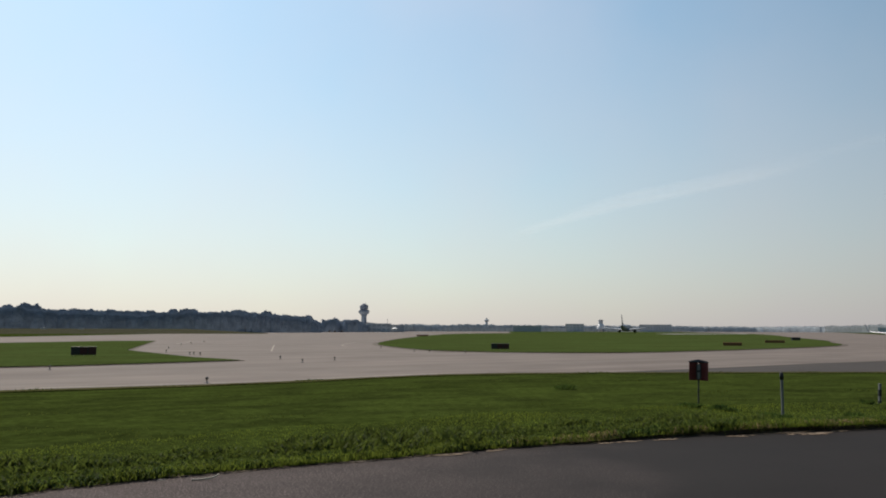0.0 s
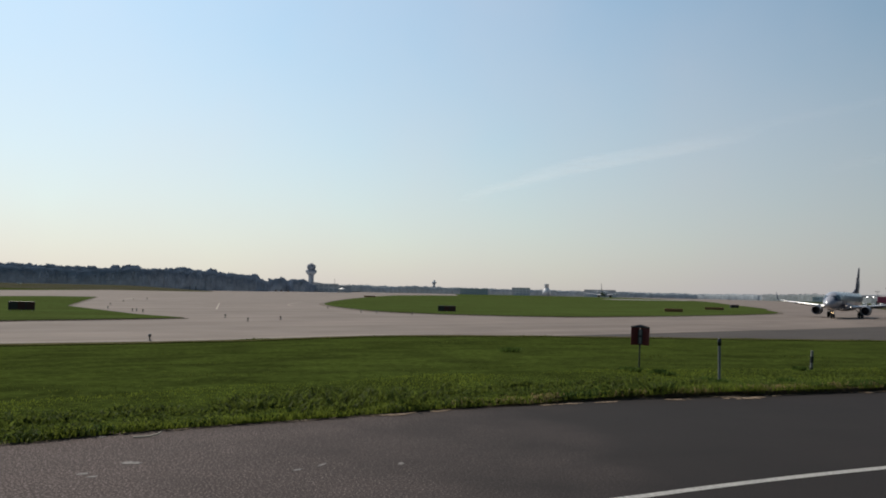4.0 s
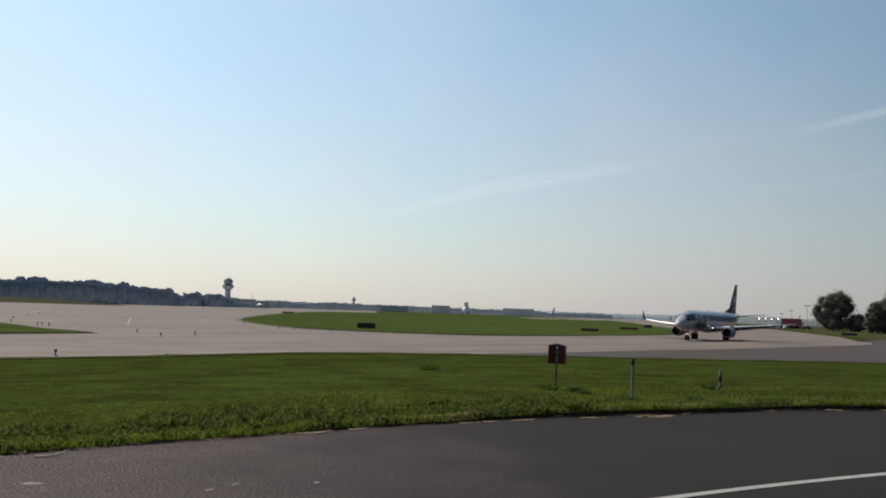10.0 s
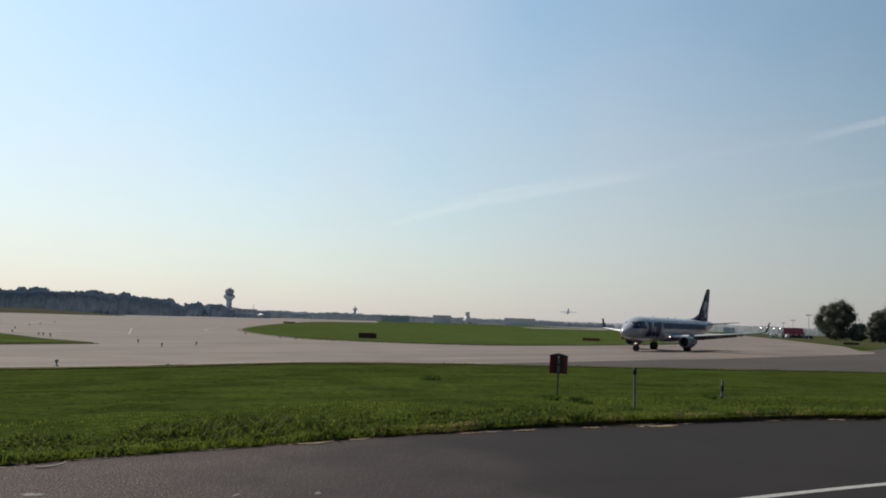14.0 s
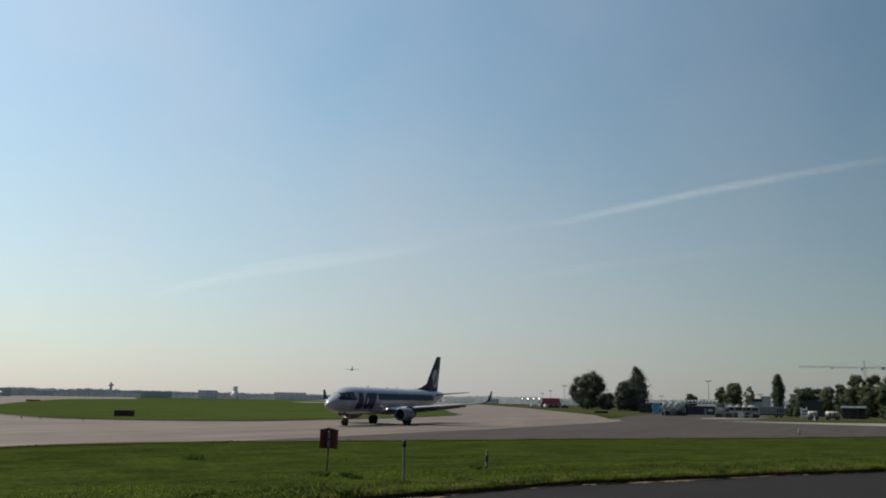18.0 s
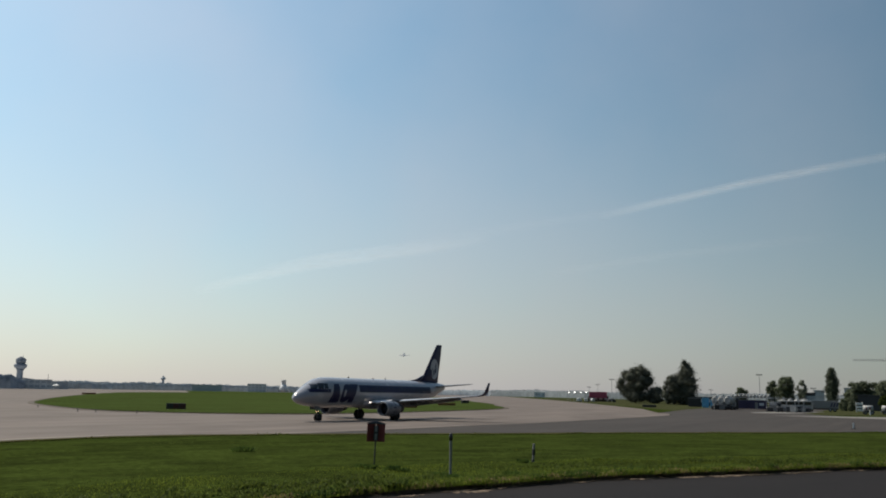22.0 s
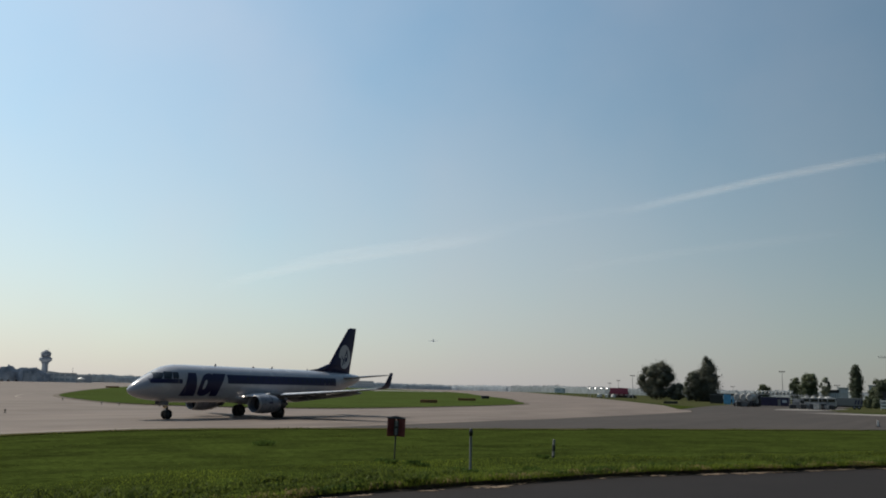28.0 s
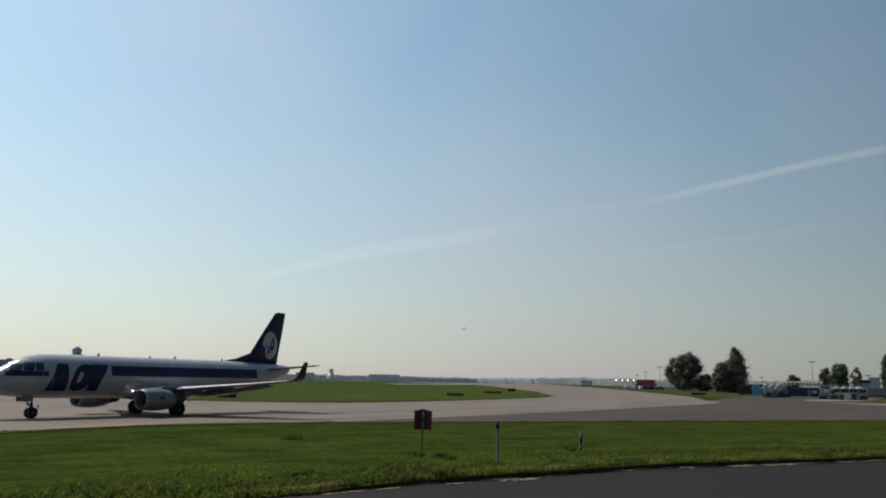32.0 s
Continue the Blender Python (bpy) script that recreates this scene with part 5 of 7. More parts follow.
lamp = None
for az, el, tall in [(-24.47, -2.48, 0.42), (-15.26, -3.43, 0.5), (-10.67, -1.95, 0.4), (-9.24, -2.17, 0.42), (-7.15, -2.03, 0.4), (-15.72, -1.66, 0.42), (-16.11, -1.62, 0.5), (-16.35, -1.62, 0.5), (-17.79, -1.47, 0.5), (-17.66, -1.25, 0.4), (-16.9, -1.02, 0.4), (-16.3, -0.92, 0.4), (-15.5, -0.85, 0.4), (-0.88, -1.50, 0.35), (1.5, -1.56, 0.3), (-4.1, -1.25, 0.35), (-1.9, -1.48, 0.35)]:
    q = at_level(az, el)
    if lamp is None:
        lamp = thing("edge_light", Matrix.Translation(q), "small dark taxiway edge light on a stem", "airfield light", "taxiway edge lights")
        part("stem", rod((0, 0, -0.04), (0, 0, 0.24), 0.04, n=8), BLACKP, lamp)
        part("base", spun([(-0.02, 0.16), (0.03, 0.15), (0.05, 0.06)], "Z", 12), DARKMET, lamp)
        part("head", spun([(0.22, 0.07), (0.26, 0.10), (0.34, 0.09), (0.37, 0.04)], "Z", 12), BLACKP, lamp)
    else:
        copy_thing(lamp, Matrix.Translation(q))


DEEPRED = mat("deep_red_face", (0.055, 0.010, 0.010), 0.6, grain=(0.3, 0.2))


def taxi_sign(az, el, wide, tall, yaw, label, dark=BLACKP):
    q = at_level(az, el)
    root = thing("taxiway_sign", Matrix.Translation(q) @ pose(0, 0, 0, 0, 0, yaw), label, "sign")
    part("cabinet", box(wide, 0.3, tall, (0, 0, 0.22), 0.04), dark, root)
    n = max(2, round(wide / 1.0))
    for k in range(n):
        part("face", box(wide / n - 0.1, 0.02, tall - 0.14, ((k + 0.5) * wide / n - wide / 2, -0.162, 0.29), 0.006), DEEPRED if k else BLACKP, root, "very dark red sign face" if k else "black sign face")
    for k in (-0.4, 0, 0.4):
        part("leg", rod((k * wide, 0, -0.05), (k * wide, 0, 0.26), 0.05, n=8), GREYMET, root)
    return root


taxi_sign(3.81, -1.36, 2.8, 0.85, -4, "long dark red and black taxiway sign on the grass")
taxi_sign(-22.62, -1.72, 2.7, 0.95, 22, "long dark red and black taxiway sign on the grass wedge")
for az, el, w in ((18.6, -1.0, 3.6), (21.1, -0.8, 4.6), (-1.35, -0.45, 5.5)):
    q = at_level(az, el)
    bd = thing("low_board", Matrix.Translation(q) @ pose(0, 0, 0, 0, 0, -az), "low rust-brown board lying on the grass", "board")
    part("board", box(w, 0.5, 0.68, (0, 0, 0.08), 0.05), mat("rust_board", (0.20, 0.085, 0.03), 0.8, grain=(0.4, 0.2), stains=(1.0, 0.4)), bd)
q = at_level(22.3, -0.63)
bx = thing("dark_cabinet", Matrix.Translation(q), "small dark cabinet on the grass island", "cabinet")
part("body", box(2.6, 1.0, 0.9, (0, 0, 0.05), 0.06), BLACKP, bx)
part("lid", box(2.7, 1.1, 0.12, (0, 0, 0.95), 0.03), DARKMET, bx)
q = at_level(34.2, -0.66)
bx = thing("ground_sign", Matrix.Translation(q) @ pose(0, 0, 0, 0, 0, -34), "low dark sign on the grass by the apron", "sign")
part("cabinet", box(4.2, 0.4, 0.75, (0, 0, 0.15), 0.05), BLACKP, bx)
q = at_level(46.04, -1.635)
mk = thing("white_marker", Matrix.Translation(q) @ pose(0, 0, 0, 0, 0, -46), "small white and black marker post on the dark tarmac", "marker")
part("board", box(0.17, 0.08, 0.62, (0, 0, 0.06), 0.02), WHITEP, mk)
part("band", box(0.07, 0.09, 0.4, (0.125, 0, 0.07), 0.01), BLACKP, mk)
part("foot", box(0.5, 0.3, 0.07, (0, 0, 0), 0.02), DARKMET, mk)

# yellow guide lines on the concrete
def guide(points, wide, name="guide_line"):
    pts = points
    bm = bmesh.new()
    prev = None
    for i, (x, y) in enumerate(pts):
        x1, y1 = pts[min(i + 1, len(pts) - 1)]
        x0, y0 = pts[max(i - 1, 0)]
        d = Vector((y1 - y0, x0 - x1)).normalized() * wide / 2
        cur = (bm.verts.new((x - d.x, y - d.y, LOW + 0.006)), bm.verts.new((x + d.x, y + d.y, LOW + 0.006)))
        if prev:
            bm.faces.new((prev[0], prev[1], cur[1], cur[0]))
        prev = cur
    bmesh.ops.recalc_face_normals(bm, faces=bm.faces)
    return tagged(new(name, mesh_of(name, bm, PAINT_Y)), "faded yellow guide line on the taxiway", "taxiway marking", kind="structure")


guide([(-34.1, 174.3), (-32, 163), (-30.1, 152.8), (-27.3, 138), (-25, 125.7)], 0.22)
guide([(-21.5, 213.6), (-21.6, 195.9), (-20.7, 176.5), (-19.5, 168), (-17.9, 160.8)], 0.22)
guide([(-66.4, 227.6), (-61.6, 206.2), (-58, 187.3)], 0.3)
guide([(-22.5, 46.6), (-13.4, 51.6), (-9, 55), (-4, 60), (0, 63.4), (5, 65.6)], 0.3, "edge_line")


# ---- trees ----
def crown(seed, blobs, n, size, heart=0.6):
    """Many small leaf clumps scattered over the skins of uneven lobes: (x, y, z, rx, rz)."""
    rs = np.random.RandomState(seed)
    lob = np.array(blobs)
    wgt = lob[:, 3] ** 2
    k = rs.choice(len(lob), n, p=wgt / wgt.sum())
    d = rs.normal(0, 1, (n, 3))
    d /= np.linalg.norm(d, axis=1)[:, None]
    rad = rs.uniform(0.55, 1.06, n) ** 0.6
    wob = 1 + 0.22 * np.sin(d[:, 0] * 5 + seed) * np.sin(d[:, 1] * 6 + 1) + 0.15 * np.sin(d[:, 2] * 9 + d[:, 0] * 4)
    c = lob[k, :3] + d * (rad * wob)[:, None] * np.stack([lob[k, 3], lob[k, 3], lob[k, 4]], -1)
    u = rs.normal(0, 1, (n, 3))
    u -= d * (u * d).sum(1)[:, None] * 0.75
    u /= np.linalg.norm(u, axis=1)[:, None]
    v = np.cross(u, d + rs.normal(0, 0.35, (n, 3)))
    v /= np.linalg.norm(v, axis=1)[:, None]
    s = size * rs.uniform(0.5, 1.3, n)[:, None]
    verts = np.stack([c - u * s, c - v * s * 0.6, c + u * s, c + v * s * 0.6], 1).reshape(-1, 3)
    faces = np.arange(n)[:, None] * 4 + [0, 1, 2, 3]
    # a dense heart in each lobe
    m, r = 8, 5
    ph = np.linspace(0, np.pi, r + 1)
    th = np.arange(m) * 2 * np.pi / m
    ball = np.stack([np.outer(np.sin(ph), np.cos(th)), np.outer(np.sin(ph), np.sin(th)), np.outer(np.cos(ph), np.ones(m))], -1).reshape(-1, 3)
    idx = np.array([(i * m + j, i * m + (j + 1) % m, (i + 1) * m + (j + 1) % m, (i + 1) * m + j) for i in range(r) for j in range(m)])
    k0 = len(verts)
    core_v, core_f = [], []
    for x, y, z, rx2, rz2 in blobs:
        core_v.append(ball * np.array([rx2, rx2, rz2]) * heart * rs.uniform(0.85, 1.1, (len(ball), 1)) + np.array([x, y, z]))
        core_f.append(idx + k0)
        k0 += len(ball)
    return np.concatenate([verts] + core_v), np.concatenate([faces] + core_f)


def tree(az, dist, tall, wide, material, label, seed, shape="broad", n=2600, low=0.12, name="tree"):
    rs = random.Random(seed)
    base = polar(az, dist, LOW - 0.05)
    root = thing(name, Matrix.Translation(base) @ pose(0, 0, 0, 0, 0, seed * 37 % 360), label, "tree")
    bm = bmesh.new()
    r0 = tall * 0.022
    top = tall * (0.85 if shape == "poplar" else 0.62)
    path = [Vector((0, 0, -0.2))] + [Vector((rs.uniform(-1, 1) * tall * 0.015 * i, rs.uniform(-1, 1) * tall * 0.015 * i, top * i / 5)) for i in range(1, 6)]
    for i, (a, b) in enumerate(zip(path, path[1:])):
        rod(a, b, r0 * (1.25 - i * 0.2), r0 * (1.05 - i * 0.2), 9, bm)
    blobs = []
    if shape == "poplar":
        for i in range(15):
            f = i / 14
            rr = wide / 2 * float(np.interp(f, (0, 0.3, 0.6, 0.85, 1), (0.75, 0.95, 0.85, 0.55, 0.3) if wide > 12 else (0.7, 0.9, 1.0, 0.85, 0.55)))
            blobs.append((rs.uniform(-0.09, 0.09) * wide, rs.uniform(-0.09, 0.09) * wide, tall * (low + 0.05 + f * (0.9 - low)), rr * 0.9, tall * 0.09))
    else:
        square = shape == "square"
        for i in range(44):
            f = (i + rs.uniform(0, 1)) / 44
            rr = wide * rs.uniform(0.075, 0.165)
            a = rs.uniform(0, 6.28)
            env = wide / 2 * math.sin(math.pi * (0.16 + 0.72 * f)) ** (0.32 if square else 0.6)
            off = max(0.0, env - rr * 0.8) * math.sqrt(rs.uniform(0.15, 1.0)) * rs.uniform(0.86, 1.1)
            blobs.append((off * math.cos(a), off * math.sin(a), tall * (low + 0.08 + f * (0.83 - low)), rr, rr * rs.uniform(0.8, 1.1)))
        blobs.append((0, 0, tall * 0.84, wide * 0.2, tall * 0.12))
        blobs.append((0, 0, tall * 0.47, wide * 0.36, tall * 0.32))
        blobs.append((0, 0, tall * 0.22, wide * 0.34, tall * 0.18))
    trunk = part("trunk", bm, BARK, root)
    for bx2, by2, bz2, br2, bh2 in blobs[:9]:
        s = path[min(5, max(1, int(bz2 / top * 4)))]
        part("limb", rod(s, (bx2 * 0.8, by2 * 0.8, bz2), r0 * 0.4, r0 * 0.1, 6), BARK, trunk)
    v, f = crown(seed, blobs, int(n * 1.7), 0.17 + tall * 0.007, 0.62)
    cr = new("crown", cloud_mesh("crown", v, f, material))
    cr.parent = root
    return root


tree(33.35, 474, 20.0, 22.5, LEAF_D, "broad dark green deciduous tree beside the apron", 11, "square", n=9000, low=0.02)
tree(36.45, 412, 20.2, 14.5, LEAF_D, "tall dark green tree with pointed top", 12, "poplar", n=7000, low=0.0)
tree(35.75, 410, 13.8, 13.0, LEAF_D, "lower dark green tree joined to its taller neighbour", 13, n=5000, low=0.0)
tree(34.6, 470, 8.5, 13.0, LEAF_D, "low dark shrub under the trees", 14, n=3000, low=0.0, name="shrub")
tree(39.85, 440, 9.0, 7.6, LEAF, "small round tree behind the pipe rack", 15, n=3000)
tree(41.63, 430, 12.4, 6.6, LEAF, "slim green tree behind the trucks", 16, n=2600)
tree(42.36, 420, 14.3, 11.5, LEAF, "full green tree behind the trucks", 17, n=4600)
tree(43.29, 430, 12.8, 6.0, LEAF_T, "thin sparse green tree behind the trucks", 18, n=900)
tree(45.0, 345, 14.8, 4.9, LEAF_P, "narrow dark poplar by the apron", 19, "poplar", n=4500, low=0.0)
for k, (az, d, h, w) in enumerate([(46.25, 380, 11.0, 8.0), (46.75, 385, 11.6, 8.0), (47.3, 390, 11.2, 8.5), (47.8, 370, 11.4, 8.0), (48.5, 365, 12.7, 6.6), (49.35, 350, 15.9, 8.5), (50.35, 350, 15.9, 10.0), (51.2, 345, 15.0, 11.0), (52.0, 340, 13.5, 11.0), (46.0, 400, 8.5, 6.5), (53.0, 345, 14.0, 11.0), (49.0, 345, 10.5, 8.5), (50.8, 340, 11.0, 10.5), (49.9, 342, 11.5, 9.0)]):
    tree(az, d, h, w, LEAF if k % 2 else LEAF_P, "green deciduous tree in the row behind the apron", 30 + k, n=3600, low=0.0)
for k, (az, d, h, w) in enumerate([(47.75, 300, 5.2, 3.6), (45.6, 310, 4.0, 3.6), (46.0, 305, 3.2, 3.0), (49.7, 300, 3.6, 5.0), (50.9, 300, 3.8, 5.0)]):
    tree(az, d, h, w, WEED if k == 0 else LEAF, "bright green bush at the apron's edge" if k == 0 else "low dark bush at the apron's edge", 50 + k, n=1800, low=0.0, name="bush")


def wood_belt(name, rows, material, label, seed, crown_wide, leaves, size, step, rough=0.16):
    """A far belt of closely set crowns with rounded tops: rows of bearing, distance and height."""
    rs = np.random.RandomState(seed)
    azs, ds, hs = (np.array(c, float) for c in zip(*rows))
    az = np.arange(azs[0], azs[-1], step)
    d, h = np.interp(az, azs, ds), np.interp(az, azs, hs)
    along = np.concatenate([[0], np.cumsum(np.radians(step) * d[:-1])])
    vs, fs, k = [], [], 0
    for layer, (back, lift) in enumerate(((0.0, 0.88), (14.0, 1.0))):
        cs, c = [], -crown_wide
        while c < along[-1] + crown_wide:
            c += crown_wide * rs.uniform(0.55, 1.25)
            cs.append(c)
        cs = np.array(cs)
        half = crown_wide * rs.uniform(0.62, 1.05, len(cs))
        tall = rs.uniform(0.62, 1.04, len(cs))
        deep = rs.uniform(-1.5, 1.5, len(cs))
        u = np.clip(1 - ((along[:, None] - cs) / half) ** 2, 0, 1)
        dome = np.sqrt(u) * tall
        pick = dome.argmax(1)
        top = h * lift * (0.62 + 0.38 * dome.max(1))
        bulge = 1.7 * np.sqrt(u.max(1)) + 0.6 * deep[pick]
        for j in range(5):
            w, f = rs.uniform(0.5, 2.6), rs.uniform(0, 6.28)
            top = top + h * 0.008 * np.sin(along * w + f)
        vv = np.linspace(0, 1, 15)
        A, V = np.meshgrid(np.arange(len(az)), vv)
        z = top[A] * np.sin(V * np.pi / 2) ** 0.8
        out = bulge[A] * np.cos(V * np.pi / 2) ** 0.5 - 3.0 * V
        for j in range(9):
            wx, wz, f = rs.uniform(0.25, 2.2), rs.uniform(0.03, 0.35), rs.uniform(0, 6.28)
            out = out + rough * 0.42 * np.sin(along[A] * wx + z * wz * rs.choice([-1, 1]) + f)
        r = d[A] + back - out
        a2 = np.radians(az[A])
        grid = np.stack([r * np.sin(a2), r * np.cos(a2), LOW - 0.1 + z], -1)
        n = len(az)
        q = (np.arange(14)[:, None] * n + np.arange(n - 1)).ravel()
        vs.append(grid.reshape(-1, 3))
        fs.append(np.stack([q, q + 1, q + n + 1, q + n], -1) + k)
        k += grid.shape[0] * n
        m = leaves // 2
        if m:
            i, j = rs.randint(0, n, m), np.minimum(14, (15 * rs.uniform(0, 1, m) ** 0.6).astype(int))
            c3 = grid[j, i] + rs.normal(0, 0.3, (m, 3)) + np.stack([-np.sin(np.radians(az[i])), -np.cos(np.radians(az[i])), np.full(m, 0.5)], -1) * 0.35
            e1 = np.stack([np.cos(np.radians(az[i])), -np.sin(np.radians(az[i])), rs.normal(0, 0.4, m)], -1)
            e2 = np.stack([np.sin(np.radians(az[i])) * 0.5, np.cos(np.radians(az[i])) * 0.5, np.ones(m)], -1) + rs.normal(0, 0.14, (m, 3))
            w = size * rs.uniform(0.5, 1.3, (m, 1))
            vs.append(np.stack([c3 - e1 * w, c3 - e2 * w * 0.7, c3 + e1 * w, c3 + e2 * w * 0.7], 1).reshape(-1, 3))
            fs.append(np.arange(m)[:, None] * 4 + [0, 1, 2, 3] + k)
            k += m * 4
    ob = new(name, cloud_mesh(name, np.concatenate(vs), np.concatenate(fs), material))
    ob.data.shade_smooth()
    return tagged(ob, label, "woods", kind="stuff")


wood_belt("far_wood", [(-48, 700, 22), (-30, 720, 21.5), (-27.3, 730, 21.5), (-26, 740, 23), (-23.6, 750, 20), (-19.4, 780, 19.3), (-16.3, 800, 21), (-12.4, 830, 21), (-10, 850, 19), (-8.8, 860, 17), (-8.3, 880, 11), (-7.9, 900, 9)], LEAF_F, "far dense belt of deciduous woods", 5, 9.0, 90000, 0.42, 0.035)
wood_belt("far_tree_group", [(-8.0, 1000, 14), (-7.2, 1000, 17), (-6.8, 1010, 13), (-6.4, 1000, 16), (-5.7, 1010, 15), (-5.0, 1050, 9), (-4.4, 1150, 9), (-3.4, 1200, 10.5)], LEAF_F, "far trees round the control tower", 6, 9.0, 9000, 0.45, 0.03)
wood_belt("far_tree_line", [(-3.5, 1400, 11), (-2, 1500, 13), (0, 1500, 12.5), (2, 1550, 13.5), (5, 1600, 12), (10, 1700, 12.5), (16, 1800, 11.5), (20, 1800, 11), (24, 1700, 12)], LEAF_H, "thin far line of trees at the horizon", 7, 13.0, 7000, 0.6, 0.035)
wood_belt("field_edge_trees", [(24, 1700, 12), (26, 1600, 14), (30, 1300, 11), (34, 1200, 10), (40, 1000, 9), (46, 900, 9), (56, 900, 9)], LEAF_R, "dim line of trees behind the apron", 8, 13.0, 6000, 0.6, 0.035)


# ---- far buildings ----
def block(name, az, dist, wide, tall, deep, material, label, floors=2, bays=6, category="building"):
    root = thing(name, Matrix.Translation(polar(az, dist, LOW)) @ pose(0, 0, 0, 0, 0, -az), label, category)
    part("wall", box(wide, deep, tall, (0, 0, 0)), material, root)
    part("roof", box(wide + 0.6, deep + 0.6, tall * 0.06, (0, 0, tall), 0.05), material, root)
    w0 = None
    for j in range(floors):
        for i in range(bays):
            at = pose((i + 0.5) * wide / bays - wide / 2, -deep / 2 - 0.05, (j + 0.4) * tall / floors)
            if w0 is None:
                w0 = part("window", box(wide / bays * 0.7, 0.12, tall / floors * 0.42), FARGLASS, root, at=at)
            else:
                again(w0, root, at)
    return root


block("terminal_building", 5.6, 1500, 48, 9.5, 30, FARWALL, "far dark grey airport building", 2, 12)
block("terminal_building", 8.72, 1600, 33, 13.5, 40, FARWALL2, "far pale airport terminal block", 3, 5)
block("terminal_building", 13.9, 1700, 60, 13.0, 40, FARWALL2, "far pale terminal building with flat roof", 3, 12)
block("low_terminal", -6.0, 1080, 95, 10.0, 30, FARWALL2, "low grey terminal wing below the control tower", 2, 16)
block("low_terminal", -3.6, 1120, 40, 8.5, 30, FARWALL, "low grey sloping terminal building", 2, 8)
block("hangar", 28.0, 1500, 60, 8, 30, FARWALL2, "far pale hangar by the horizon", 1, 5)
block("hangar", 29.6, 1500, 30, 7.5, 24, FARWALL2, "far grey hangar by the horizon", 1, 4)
tent = thing("white_tent", Matrix.Translation(polar(-3.2, 880, LOW)) @ pose(0, 0, 0, 0, 0, 3), "small white peaked tent at the far apron", "tent")
part("canopy", rings([[(-r, -r, z), (r, -r, z), (r, r, z), (-r, r, z)] for r, z in ((3.6, 3.3), (3.7, 3.9), (2.2, 4.5), (0.9, 5.1), (0.1, 5.7))]), WHITEP, tent, "white sheet canopy")
for sx in (-3.5, 3.5):
    for sy in (-3.5, 3.5):
        part("pole", rod((sx, sy, 0), (sx, sy, 3.4), 0.08, n=6), GREYMET, tent)
block("red_roof_depot", 30.98, 560, 12.5, 3.0, 7, DARKMET, "low dark depot with red sheet roof", 1, 4)
rr = thing("red_canopy", Matrix.Translation(polar(30.98, 552, LOW)) @ pose(0, 0, 0, 0, 0, -31.3), "red sheet canopy over the depot", "canopy")
part("canopy", box(11.0, 6, 3.6, (0, 0, 2.3), 0.1), ROSE, rr)
for s in (-5.2, 5.2):
    part("column", rod((s, -2.6, 0), (s, -2.6, 2.3), 0.14), GREYMET, rr)
block("office_building", 44.28, 560, 5.4, 8.6, 12, PLASTER, "pale plastered building behind the trees", 2, 4)
block("office_building", 45.85, 520, 3.4, 9.6, 12, PLASTER, "pale plastered building behind the poplar", 2, 4)
block("garage_row", 38.2, 400, 20, 3.6, 10, DARKMET, "low dark garage row between trees and trucks", 1, 6)
block("grey_hall", 43.75, 470, 5, 6.5, 12, DARKMET, "dark grey hall behind the trucks", 1, 6)
block("grey_shed", 47.0, 330, 7, 5.0, 8, DARKMET, "dark grey shed among the trees", 0, 3)
sh = thing("open_shelter", Matrix.Translation(polar(49.15, 279, LOW)) @ pose(0, 0, 0, 0, 0, -49), "open shelter with pale flat roof", "shelter")
part("roof", box(6.6, 5, 0.5, (0, 0, 3.1), 0.05), FARWALL2, sh, "pale flat roof")
part("back_wall", box(6.2, 0.25, 3.1, (0, 2.3, 0)), DARKMET, sh)
for k in range(4):
    part("column", rod((-3.0 + k * 2.0, -2.3, 0), (-3.0 + k * 2.0, -2.3, 3.1), 0.09), DARKMET, sh)


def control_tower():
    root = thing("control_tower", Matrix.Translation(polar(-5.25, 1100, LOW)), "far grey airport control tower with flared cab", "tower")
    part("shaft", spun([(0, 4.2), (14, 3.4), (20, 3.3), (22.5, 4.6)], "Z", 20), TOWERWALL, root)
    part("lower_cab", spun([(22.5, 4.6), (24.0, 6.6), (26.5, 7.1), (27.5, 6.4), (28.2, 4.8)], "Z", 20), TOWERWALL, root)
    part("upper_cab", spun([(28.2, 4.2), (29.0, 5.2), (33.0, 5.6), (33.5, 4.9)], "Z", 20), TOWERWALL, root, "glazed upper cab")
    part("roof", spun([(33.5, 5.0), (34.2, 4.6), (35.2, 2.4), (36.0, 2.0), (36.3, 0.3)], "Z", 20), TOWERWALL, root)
    part("mast", rod((2, 0, 36), (2, 0, 38.5), 0.12), GREYMET, root)
    part("bridge_roof", box(17, 5, 1.2, (10, 0, 10.5), 0.2, turn=Matrix.Rotation(radians(7), 4, "Y")), TOWERWALL, root)
    part("pole", rod((30, 0, 6), (30, 0, 17), 0.25), GREYMET, root)
    return root


control_tower()
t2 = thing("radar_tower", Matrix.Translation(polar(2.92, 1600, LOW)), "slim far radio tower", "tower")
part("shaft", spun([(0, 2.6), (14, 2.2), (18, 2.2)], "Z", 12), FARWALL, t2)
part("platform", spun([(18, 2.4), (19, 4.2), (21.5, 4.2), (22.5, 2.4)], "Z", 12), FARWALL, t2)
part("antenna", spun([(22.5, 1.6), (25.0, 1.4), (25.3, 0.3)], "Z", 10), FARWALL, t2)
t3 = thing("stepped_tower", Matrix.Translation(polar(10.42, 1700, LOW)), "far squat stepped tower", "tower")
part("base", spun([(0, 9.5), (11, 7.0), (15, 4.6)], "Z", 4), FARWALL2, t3)
